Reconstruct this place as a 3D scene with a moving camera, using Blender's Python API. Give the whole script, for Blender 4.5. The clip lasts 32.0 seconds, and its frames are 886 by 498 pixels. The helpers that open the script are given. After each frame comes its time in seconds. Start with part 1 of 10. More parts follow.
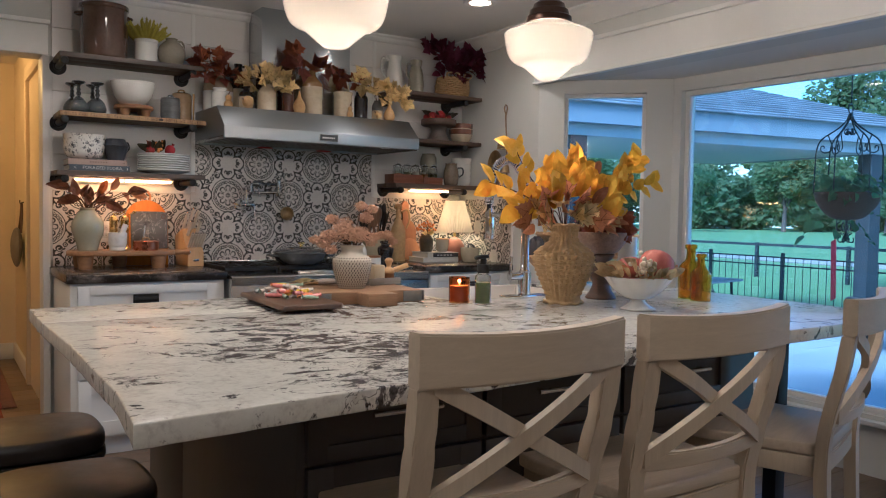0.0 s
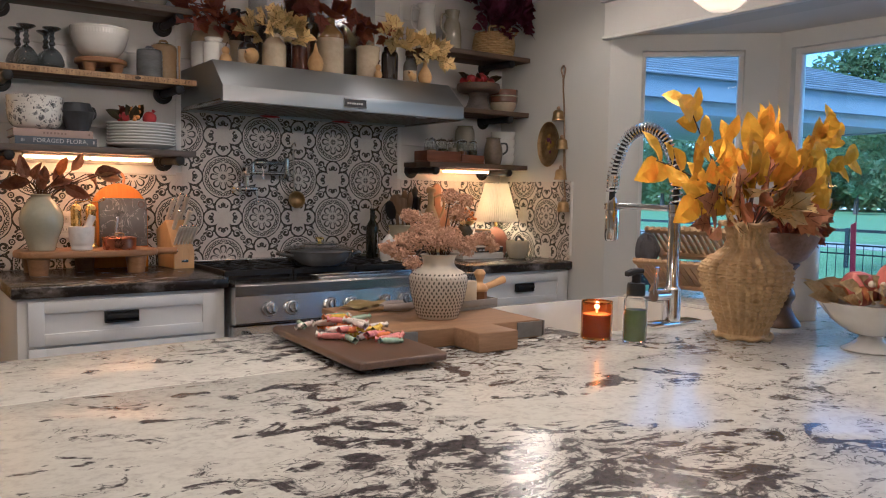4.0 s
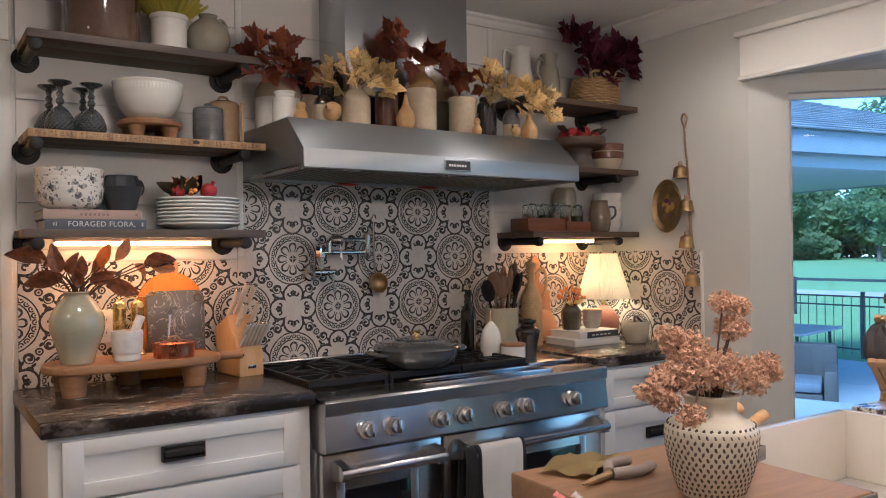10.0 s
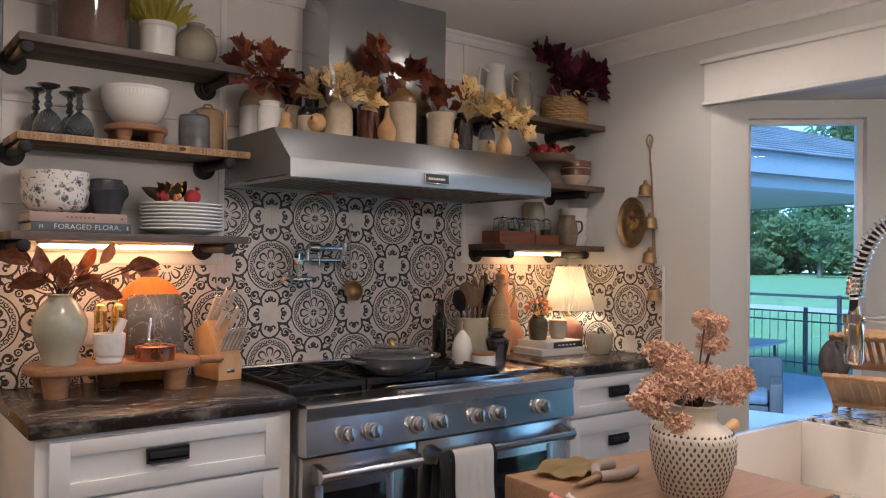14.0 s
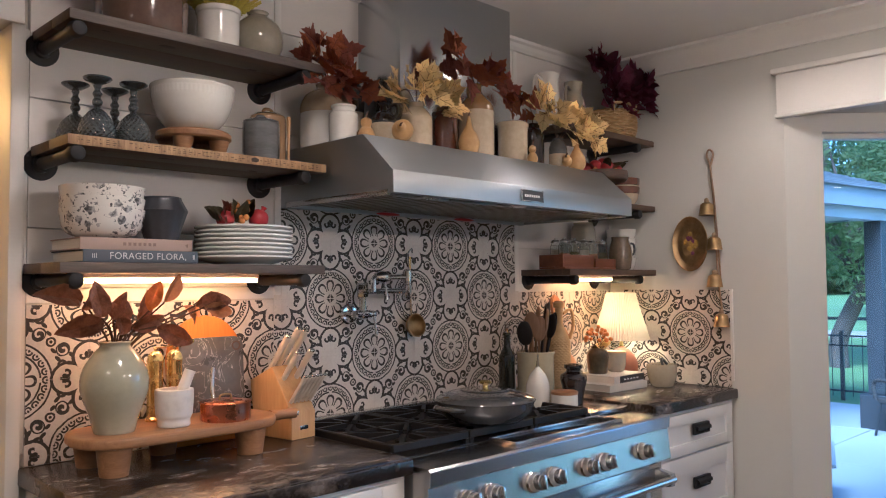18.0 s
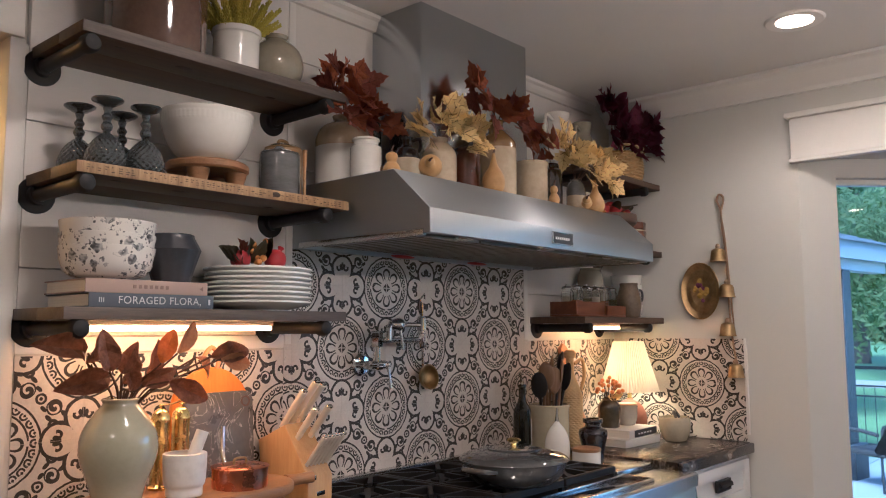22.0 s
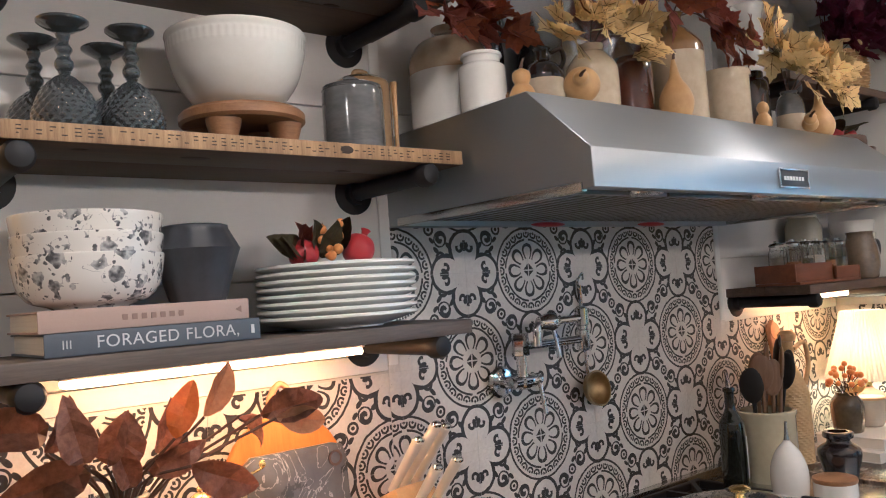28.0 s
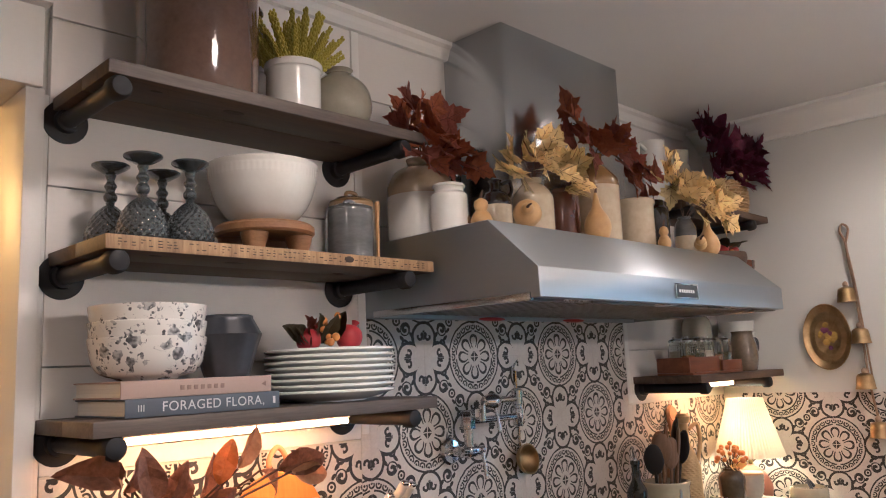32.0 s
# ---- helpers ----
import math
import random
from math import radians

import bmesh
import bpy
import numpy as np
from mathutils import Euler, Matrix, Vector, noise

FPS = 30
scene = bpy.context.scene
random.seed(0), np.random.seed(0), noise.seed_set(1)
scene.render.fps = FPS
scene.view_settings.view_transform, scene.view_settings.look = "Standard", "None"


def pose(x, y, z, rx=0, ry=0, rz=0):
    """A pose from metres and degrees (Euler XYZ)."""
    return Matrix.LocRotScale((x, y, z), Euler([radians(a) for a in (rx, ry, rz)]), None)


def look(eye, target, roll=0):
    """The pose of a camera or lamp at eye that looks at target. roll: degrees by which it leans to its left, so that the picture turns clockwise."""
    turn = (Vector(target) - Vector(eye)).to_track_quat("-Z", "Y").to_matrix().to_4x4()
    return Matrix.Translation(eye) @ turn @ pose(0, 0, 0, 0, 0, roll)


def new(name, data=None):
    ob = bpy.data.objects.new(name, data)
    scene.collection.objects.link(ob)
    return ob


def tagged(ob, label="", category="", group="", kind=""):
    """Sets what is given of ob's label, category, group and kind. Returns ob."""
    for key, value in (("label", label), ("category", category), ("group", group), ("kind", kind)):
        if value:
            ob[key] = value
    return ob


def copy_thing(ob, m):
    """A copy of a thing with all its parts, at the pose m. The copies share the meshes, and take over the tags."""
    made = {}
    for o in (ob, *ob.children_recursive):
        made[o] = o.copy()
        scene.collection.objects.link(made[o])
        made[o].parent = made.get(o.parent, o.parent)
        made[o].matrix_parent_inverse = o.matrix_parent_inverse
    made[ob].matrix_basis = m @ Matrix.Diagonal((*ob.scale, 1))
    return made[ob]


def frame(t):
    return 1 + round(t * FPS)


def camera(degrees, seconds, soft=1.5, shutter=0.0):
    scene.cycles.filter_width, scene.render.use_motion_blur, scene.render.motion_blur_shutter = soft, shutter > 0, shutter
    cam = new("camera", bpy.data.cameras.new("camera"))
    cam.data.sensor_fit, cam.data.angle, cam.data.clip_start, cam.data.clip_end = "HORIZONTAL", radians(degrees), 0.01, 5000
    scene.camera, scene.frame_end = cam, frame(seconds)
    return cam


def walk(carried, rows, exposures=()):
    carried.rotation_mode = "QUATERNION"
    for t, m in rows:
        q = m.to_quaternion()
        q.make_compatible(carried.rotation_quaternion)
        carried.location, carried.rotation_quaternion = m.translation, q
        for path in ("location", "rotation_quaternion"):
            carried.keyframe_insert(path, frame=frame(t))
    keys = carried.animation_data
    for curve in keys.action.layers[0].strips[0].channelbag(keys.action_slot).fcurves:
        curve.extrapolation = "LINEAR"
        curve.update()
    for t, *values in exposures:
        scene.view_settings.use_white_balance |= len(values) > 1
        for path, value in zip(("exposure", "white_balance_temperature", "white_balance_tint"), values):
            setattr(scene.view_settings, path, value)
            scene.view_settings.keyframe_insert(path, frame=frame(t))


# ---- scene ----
PATH = [
    (0, (-0.074, -0.305, 1.247), (1.007, 1.375, 1.156), 1.0),
    (0.5, (-0.055, -0.185, 1.25), (1.029, 1.493, 1.157), 0.9),
    (1, (-0.064, -0.041, 1.268), (1.034, 1.628, 1.168), 0.7),
    (1.5, (-0.051, 0.075, 1.269), (1.053, 1.739, 1.161), 0.5),
    (2, (0.001, 0.198, 1.277), (1.106, 1.861, 1.157), 0.4),
    (2.5, (0.095, 0.345, 1.291), (1.194, 2.011, 1.163), 0.5),
    (3, (0.132, 0.46, 1.279), (1.234, 2.123, 1.143), 0.6),
    (3.5, (0.124, 0.589, 1.271), (1.246, 2.238, 1.13), 0.8),
    (5.5, (0.109, 1.189, 1.304), (1.289, 2.798, 1.171), 1.3),
    (6, (0.113, 1.3, 1.309), (1.283, 2.917, 1.183), 1.4),
    (6.5, (0.129, 1.409, 1.318), (1.294, 3.031, 1.206), 1.0),
    (7, (0.14, 1.503, 1.34), (1.308, 3.124, 1.245), 0.7),
    (7.5, (0.146, 1.57, 1.36), (1.317, 3.19, 1.28), 0.4),
    (8, (0.167, 1.595, 1.356), (1.327, 3.224, 1.3), -0.0),
    (8.5, (0.173, 1.605, 1.354), (1.318, 3.244, 1.317), -0.3),
    (9, (0.179, 1.597, 1.357), (1.31, 3.247, 1.335), -0.5),
    (9.5, (0.179, 1.572, 1.358), (1.3, 3.228, 1.351), -0.7),
    (10, (0.18, 1.552, 1.354), (1.299, 3.21, 1.359), -0.7),
    (10.5, (0.186, 1.509, 1.355), (1.299, 3.171, 1.359), -0.6),
    (11, (0.19, 1.436, 1.356), (1.301, 3.099, 1.354), -0.4),
    (11.5, (0.19, 1.333, 1.359), (1.294, 3.0, 1.346), -0.1),
    (12, (0.186, 1.293, 1.358), (1.293, 2.959, 1.34), 0.2),
    (12.5, (0.175, 1.328, 1.352), (1.298, 2.983, 1.333), 0.4),
    (13, (0.137, 1.4, 1.358), (1.292, 3.032, 1.344), 0.6),
    (13.5, (0.098, 1.47, 1.369), (1.285, 3.08, 1.37), 0.7),
    (14, (0.051, 1.533, 1.369), (1.267, 3.121, 1.391), 0.7),
    (14.5, (0.0, 1.593, 1.364), (1.235, 3.166, 1.405), 0.7),
    (16.5, (-0.1, 1.962, 1.36), (1.21, 3.472, 1.42), 0.1),
    (17, (-0.131, 2.078, 1.361), (1.21, 3.56, 1.428), -0.1),
    (17.5, (-0.173, 2.197, 1.382), (1.202, 3.647, 1.456), -0.2),
    (18, (-0.2, 2.281, 1.377), (1.206, 3.7, 1.465), -0.4),
    (18.5, (-0.201, 2.346, 1.381), (1.227, 3.742, 1.486), -0.7),
    (19, (-0.184, 2.434, 1.386), (1.255, 3.817, 1.512), -1.0),
    (19.5, (-0.158, 2.527, 1.389), (1.285, 3.903, 1.539), -1.2),
    (20, (-0.14, 2.583, 1.389), (1.309, 3.952, 1.556), -1.1),
    (20.5, (-0.135, 2.607, 1.379), (1.322, 3.965, 1.564), -0.9),
    (21, (-0.139, 2.622, 1.38), (1.328, 3.966, 1.58), -0.7),
    (21.5, (-0.172, 2.62, 1.384), (1.307, 3.95, 1.59), -0.4),
    (22, (-0.229, 2.591, 1.386), (1.263, 3.907, 1.588), -0.2),
    (22.5, (-0.274, 2.554, 1.384), (1.233, 3.855, 1.575), -0.1),
    (23, (-0.312, 2.529, 1.38), (1.208, 3.817, 1.552), 0.0),
    (23.5, (-0.335, 2.518, 1.369), (1.19, 3.803, 1.519), -0.1),
    (24, (-0.311, 2.534, 1.364), (1.205, 3.832, 1.497), -0.4),
    (24.5, (-0.225, 2.591, 1.369), (1.275, 3.909, 1.487), -0.9),
    (25, (-0.137, 2.663, 1.376), (1.348, 4.0, 1.483), -1.7),
    (25.5, (-0.071, 2.796, 1.399), (1.398, 4.149, 1.491), -2.8),
    (27.5, (0.275, 3.125, 1.457), (1.553, 4.661, 1.55), -4.2),
    (28, (0.302, 3.135, 1.487), (1.548, 4.696, 1.595), -4.0),
    (28.5, (0.296, 3.126, 1.517), (1.528, 4.694, 1.66), -3.8),
    (29, (0.279, 3.112, 1.545), (1.509, 4.678, 1.73), -3.6),
    (29.5, (0.259, 3.103, 1.556), (1.489, 4.663, 1.792), -3.3),
    (30, (0.231, 3.095, 1.564), (1.472, 4.637, 1.845), -2.9),
    (30.5, (0.19, 3.074, 1.561), (1.456, 4.59, 1.874), -2.7),
    (31, (0.126, 3.042, 1.545), (1.432, 4.522, 1.87), -2.5),
    (31.5, (0.028, 2.988, 1.522), (1.381, 4.426, 1.841), -2.5),
    (32, (-0.037, 2.936, 1.498), (1.368, 4.329, 1.793), -2.5),
]
cam = camera(58.2, 32.0, 1.1)
walk(cam, [(t, look(eye, target, roll)) for t, eye, target, roll in PATH], [(0, 1.3, 4150, 4), (2, 1.25, 4230, 6), (3, 1.25, 4260, 6), (6, 1.3, 4300, 7), (9, 1.6, 4260, 7), (12, 1.5, 4350, 8), (17, 1.7, 4350, 10), (19, 1.75, 4300, 10), (25, 1.75, 4360, 9), (28, 2.1, 4130, 6), (32, 2.05, 4320, 10)])

# world, sun and the large lights
world = bpy.data.worlds.new("sky")
scene.world = world
world.use_nodes = True
wn = world.node_tree.nodes
sky = wn.new("ShaderNodeTexSky")
sky.sky_type = "NISHITA"
sky.sun_disc = False
sky.sun_elevation, sky.sun_rotation = radians(42), radians(258)
sky.air_density, sky.dust_density, sky.ozone_density = 1.0, 0.4, 3.0
world.node_tree.links.new(sky.outputs[0], wn["Background"].inputs[0])
wn["Background"].inputs[1].default_value = 0.15
sun = new("sun", bpy.data.lights.new("sun", "SUN"))
sun.data.energy, sun.data.angle, sun.data.color = 4.0, radians(25), (0.90, 0.96, 1.0)
sun.matrix_world = look((0, 0, 20), (9.8, 2.1, 11))


def lamp(name, kind, place, watts, colour, size=0.05, target=None, spot=120):
    """A lamp of the place or an added one, at its fitting if any."""
    ob = new(name, bpy.data.lights.new(name, kind))
    ob.data.energy, ob.data.color = watts, colour
    if kind == "AREA":
        ob.data.size = size
    else:
        ob.data.shadow_soft_size = size
    if kind == "SPOT":
        ob.data.spot_size, ob.data.spot_blend = radians(spot), 0.6
    ob.matrix_world = look(place, target or (place[0], place[1] + 0.001, place[2] - 1))
    return ob


LAMPWARM = (1.0, 0.66, 0.28)
# Only the first is known; the others are added to brighten the room.
CANS_AND_FILL = ((2.55, 3.43), (0.72, 3.43), (-0.9, 2.9), (-0.9, 0.6), (0.9, -0.6), (2.4, -0.6), (-0.9, -2.2), (1.4, -2.4))
for cx, cy in CANS_AND_FILL:
    lamp("recessed_bulb", "SPOT", (cx, cy, 2.425), (12 if cx < 1 else 9) if cy > 3 else (26 if cx < 0 else 9), (1.0, 0.65, 0.365), 0.06, None, 165)
lamp("table_lamp_bulb", "POINT", (3.012, 4.345, 1.20), 1.15, LAMPWARM, 0.03)
lamp("hall_bulb", "POINT", (-0.2, 5.9, 2.25), 8.5, (1.0, 0.45, 0.09), 0.08)
# ---- small builders ----
def part(name, bm, material, parent=None, label="", smooth=True, place=None):
    """Links a bmesh as one mesh object, under a thing or a part."""
    me = bpy.data.meshes.new(name)
    bm.normal_update()
    bm.to_mesh(me)
    bm.free()
    if smooth:
        me.polygons.foreach_set("use_smooth", [True] * len(me.polygons))
        me.set_sharp_from_angle(angle=radians(38))
    me.materials.append(material)
    ob = new(name, me)
    if parent is not None:
        ob.parent = parent
    if place is not None:
        ob.matrix_basis = place
    if label:
        ob["label"] = label
    return ob


def thing(name, label, category, x=0.0, y=0.0, z=0.0, rz=0.0, group="", kind=""):
    ob = new(name)
    ob.empty_display_size = 0.05
    ob.matrix_basis = pose(x, y, z, 0, 0, rz)
    return tagged(ob, label, category, group, kind)


def structure(ob):
    return tagged(ob, kind="structure")


def bm_new():
    return bmesh.new()


def box(x0, y0, z0, x1, y1, z1, bevel=0.0, bm=None, seg=2):
    own = bm_new() if bm is None else bm
    made = bmesh.ops.create_cube(own, size=1.0)
    vs = made["verts"]
    for v in vs:
        v.co = Vector(((x0 + x1) / 2 + v.co.x * (x1 - x0), (y0 + y1) / 2 + v.co.y * (y1 - y0), (z0 + z1) / 2 + v.co.z * (z1 - z0)))
    if bevel > 0:
        es = list({e for v in vs for e in v.link_edges})
        bmesh.ops.bevel(own, geom=es, offset=bevel, segments=seg, profile=0.5, affect="EDGES")
    return own


def prism(outline, z0, z1, bm=None, bevel=0.0, m=None):
    """An outline in x and y, raised from z0 to z1; m turns the result."""
    own = bm_new() if bm is None else bm
    low = [own.verts.new((x, y, z0)) for x, y in outline]
    f = own.faces.new(low)
    made = bmesh.ops.extrude_face_region(own, geom=[f])
    up = [v for v in made["geom"] if isinstance(v, bmesh.types.BMVert)]
    for v in up:
        v.co.z = z1
    f.normal_flip()
    vs = low + up
    bmesh.ops.recalc_face_normals(own, faces=list({q for v in vs for q in v.link_faces}))
    if bevel > 0:
        es = [e for e in {e for v in vs for e in v.link_edges} if abs(e.verts[0].co.z - e.verts[1].co.z) < 1e-6]
        made = bmesh.ops.bevel(own, geom=es, offset=bevel, segments=3, profile=0.5, affect="EDGES")
        vs = list({v for v in vs if v.is_valid} | set(made["verts"]))
    if m is not None:
        for v in vs:
            v.co = m @ v.co
    return own


def lathe(profile, segs=36, bm=None, m=None, bump=None):
    """Turns (r, z) pairs round z. bump(angle, z) scales the radius."""
    own = bm_new() if bm is None else bm
    rings = []
    for r, z in profile:
        if r < 1e-5:
            rings.append([own.verts.new((0, 0, z))])
        else:
            ring = []
            for i in range(segs):
                a = 2 * math.pi * i / segs
                k = r * (bump(a, z) if bump else 1.0)
                ring.append(own.verts.new((k * math.cos(a), k * math.sin(a), z)))
            rings.append(ring)
    for lo, hi in zip(rings, rings[1:]):
        for i in range(segs):
            j = (i + 1) % segs
            if len(lo) == 1 and len(hi) == 1:
                continue
            if len(lo) == 1:
                own.faces.new((lo[0], hi[j], hi[i]))
            elif len(hi) == 1:
                own.faces.new((lo[i], lo[j], hi[0]))
            else:
                own.faces.new((lo[i], lo[j], hi[j], hi[i]))
    if m is not None:
        for ring in rings:
            for v in ring:
                v.co = m @ v.co
    return own


def smooth_line(pts, n=6):
    """A rounder line through a few points (Catmull-Rom)."""
    pts = [Vector(p) for p in pts]
    ext = [2 * pts[0] - pts[1]] + pts + [2 * pts[-1] - pts[-2]]
    out = []
    for i in range(1, len(ext) - 2):
        a, b, c, d = ext[i - 1:i + 3]
        for k in range(n):
            t = k / n
            out.append(0.5 * ((2 * b) + (c - a) * t + (2 * a - 5 * b + 4 * c - d) * t * t + (3 * b - a - 3 * c + d) * t ** 3))
    out.append(pts[-1])
    return out


def tube(pts, r, segs=10, bm=None, radii=None, caps=True):
    own = bm_new() if bm is None else bm
    pts = [Vector(p) for p in pts]
    rings, side = [], None
    for i, p in enumerate(pts):
        d = (pts[min(i + 1, len(pts) - 1)] - pts[max(i - 1, 0)]).normalized()
        if side is None:
            side = d.orthogonal().normalized()
        else:
            side = (side - d * side.dot(d)).normalized()
        up = d.cross(side)
        k = radii[i] if radii else r
        rings.append([own.verts.new(p + k * (math.cos(2 * math.pi * j / segs) * side + math.sin(2 * math.pi * j / segs) * up)) for j in range(segs)])
    for lo, hi in zip(rings, rings[1:]):
        for j in range(segs):
            own.faces.new((lo[j], lo[(j + 1) % segs], hi[(j + 1) % segs], hi[j]))
    if caps:
        own.faces.new(rings[0][::-1])
        own.faces.new(rings[-1])
    return own


def ball(r, place=(0, 0, 0), bm=None, scale=(1, 1, 1), u=14, v=9):
    own = bm_new() if bm is None else bm
    bmesh.ops.create_uvsphere(own, u_segments=u, v_segments=v, radius=r, matrix=Matrix.Translation(place) @ Matrix.Diagonal((*scale, 1)))
    return own


def profile_curve(pairs, n=5):
    """A smoother turned profile from a few (r, z) pairs."""
    pts = smooth_line([(r, 0, z) for r, z in pairs], n)
    return [(max(p.x, 0.0), p.z) for p in pts]


def hollow(pairs, wall=0.004, n=5):
    """Profile of an open vessel: outside up, then the inside down."""
    out = profile_curve(pairs, n)
    inner = [(max(r - wall, 0.001), z) for r, z in reversed(out) if z > out[0][1] + wall]
    return [(0, out[0][1])] + out + inner + [(0, out[0][1] + wall)]


# ---- materials ----
class Sock:
    """Arithmetic on shader sockets."""
    def __init__(self, tree, s):
        self.tree, self.s = tree, s

    def op(self, kind, *others):
        n = self.tree.nodes.new("ShaderNodeMath")
        n.operation = kind
        for i, o in enumerate((self, *others)):
            if isinstance(o, Sock):
                self.tree.links.new(o.s, n.inputs[i])
            else:
                n.inputs[i].default_value = o
        return Sock(self.tree, n.outputs[0])

    def __add__(self, o): return self.op("ADD", o)
    def __sub__(self, o): return self.op("SUBTRACT", o)
    def __mul__(self, o): return self.op("MULTIPLY", o)
    def __truediv__(self, o): return self.op("DIVIDE", o)
    def lt(self, o): return self.op("LESS_THAN", o)
    def gt(self, o): return self.op("GREATER_THAN", o)
    def absolute(self): return self.op("ABSOLUTE")
    def either(self, o): return self.op("MAXIMUM", o)
    def both(self, o): return self.op("MINIMUM", o)
    def sine(self): return self.op("SINE")
    def rounded(self): return self.op("ROUND")


def blank(name):
    m = bpy.data.materials.new(name)
    m.use_nodes = True
    return m, m.node_tree, m.node_tree.nodes["Principled BSDF"]


def add(tree, kind, **inputs):
    n = tree.nodes.new(kind)
    for k, v in inputs.items():
        n.inputs[k].default_value = v
    return n


def coords(tree, which="Object", scale=(1, 1, 1)):
    tc = tree.nodes.new("ShaderNodeTexCoord")
    mp = tree.nodes.new("ShaderNodeMapping")
    mp.inputs["Scale"].default_value = scale
    tree.links.new(tc.outputs[which], mp.inputs[0])
    return mp.outputs[0]


def ramp(tree, fac, stops):
    n = tree.nodes.new("ShaderNodeValToRGB")
    el = n.color_ramp.elements
    while len(el) < len(stops):
        el.new(0.5)
    for e, (p, c) in zip(el, stops):
        e.position, e.color = p, (*c, 1)
    tree.links.new(fac, n.inputs[0])
    return n.outputs[0]


def shade(c, k):
    return tuple(min(1.0, v * k) for v in c[:3])


def mat(name, colour, other=None, rough=0.5, metal=0.0, scale=8.0, stretch=(1, 1, 1), grain=60.0, bump=0.1, spec=0.5,
        coat=0.0, vary=0.0, detail=6.0, rvar=0.12, lo=0.35, hi=0.68, relief=0.002, sheen=0.0, subsurface=0.0, which="Object"):
    """A surface with two colours mixed by large and fine noise, uneven gloss and fine relief."""
    m, tree, p = blank(name)
    other = other or shade(colour, 0.8)
    co = coords(tree, which, stretch)
    big = add(tree, "ShaderNodeTexNoise", Scale=scale, Detail=detail, Roughness=0.6)
    fine = add(tree, "ShaderNodeTexNoise", Scale=grain, Detail=5.0, Roughness=0.65)
    for n in (big, fine):
        tree.links.new(co, n.inputs["Vector"])
    mix = Sock(tree, big.outputs[0]) * 0.7 + Sock(tree, fine.outputs[0]) * 0.3
    col = ramp(tree, mix.s, [(lo, other), (hi, colour)])
    if vary > 0:
        info = tree.nodes.new("ShaderNodeObjectInfo")
        hsv = add(tree, "ShaderNodeHueSaturation")
        k = Sock(tree, info.outputs["Random"]) * (2 * vary) + (1 - vary)
        tree.links.new(k.s, hsv.inputs["Value"])
        tree.links.new(col, hsv.inputs["Color"])
        col = hsv.outputs[0]
    tree.links.new(col, p.inputs["Base Color"])
    r = Sock(tree, big.outputs[0]) * (2 * rvar) + (rough - rvar)
    tree.links.new(r.s, p.inputs["Roughness"])
    p.inputs["Metallic"].default_value = metal
    p.inputs["Specular IOR Level"].default_value = spec
    p.inputs["Coat Weight"].default_value = coat
    p.inputs["Coat Roughness"].default_value = 0.08
    p.inputs["Sheen Weight"].default_value = sheen
    p.inputs["Subsurface Weight"].default_value = subsurface
    p.inputs["Subsurface Radius"].default_value = (0.01, 0.006, 0.003)
    if bump > 0:
        b = add(tree, "ShaderNodeBump", Strength=bump, Distance=relief)
        tree.links.new(mix.s, b.inputs["Height"])
        tree.links.new(b.outputs[0], p.inputs["Normal"])
    return m


def wood(name, light, dark, axis=0, rough=0.5, scale=6.0, bump=0.2, vary=0.12, coat=0.0):
    """Timber with grain along one axis, knots and per-object tone."""
    m, tree, p = blank(name)
    st = [9.0, 9.0, 9.0]
    st[axis] = 0.7
    co = coords(tree, "Object", tuple(st))
    info = tree.nodes.new("ShaderNodeObjectInfo")
    off = tree.nodes.new("ShaderNodeVectorMath")
    off.operation = "ADD"
    sc = Sock(tree, info.outputs["Random"]) * 37.0
    comb = tree.nodes.new("ShaderNodeCombineXYZ")
    for i in range(3):
        tree.links.new(sc.s, comb.inputs[i])
    tree.links.new(co, off.inputs[0])
    tree.links.new(comb.outputs[0], off.inputs[1])
    n1 = add(tree, "ShaderNodeTexNoise", Scale=scale, Detail=8.0, Roughness=0.65, Distortion=0.6)
    n2 = add(tree, "ShaderNodeTexNoise", Scale=scale * 7, Detail=4.0, Roughness=0.7)
    for n in (n1, n2):
        tree.links.new(off.outputs[0], n.inputs["Vector"])
    mix = Sock(tree, n1.outputs[0]) * 0.7 + Sock(tree, n2.outputs[0]) * 0.3
    col = ramp(tree, mix.s, [(0.34, dark), (0.52, tuple((a + b) / 2 for a, b in zip(light, dark))), (0.68, light)])
    hsv = add(tree, "ShaderNodeHueSaturation")
    k = Sock(tree, info.outputs["Random"]) * (2 * vary) + (1 - vary)
    tree.links.new(k.s, hsv.inputs["Value"])
    tree.links.new(col, hsv.inputs["Color"])
    tree.links.new(hsv.outputs[0], p.inputs["Base Color"])
    r = Sock(tree, n1.outputs[0]) * 0.3 + (rough - 0.15)
    tree.links.new(r.s, p.inputs["Roughness"])
    p.inputs["Coat Weight"].default_value = coat
    b = add(tree, "ShaderNodeBump", Strength=bump, Distance=0.002)
    tree.links.new(mix.s, b.inputs["Height"])
    tree.links.new(b.outputs[0], p.inputs["Normal"])
    return m


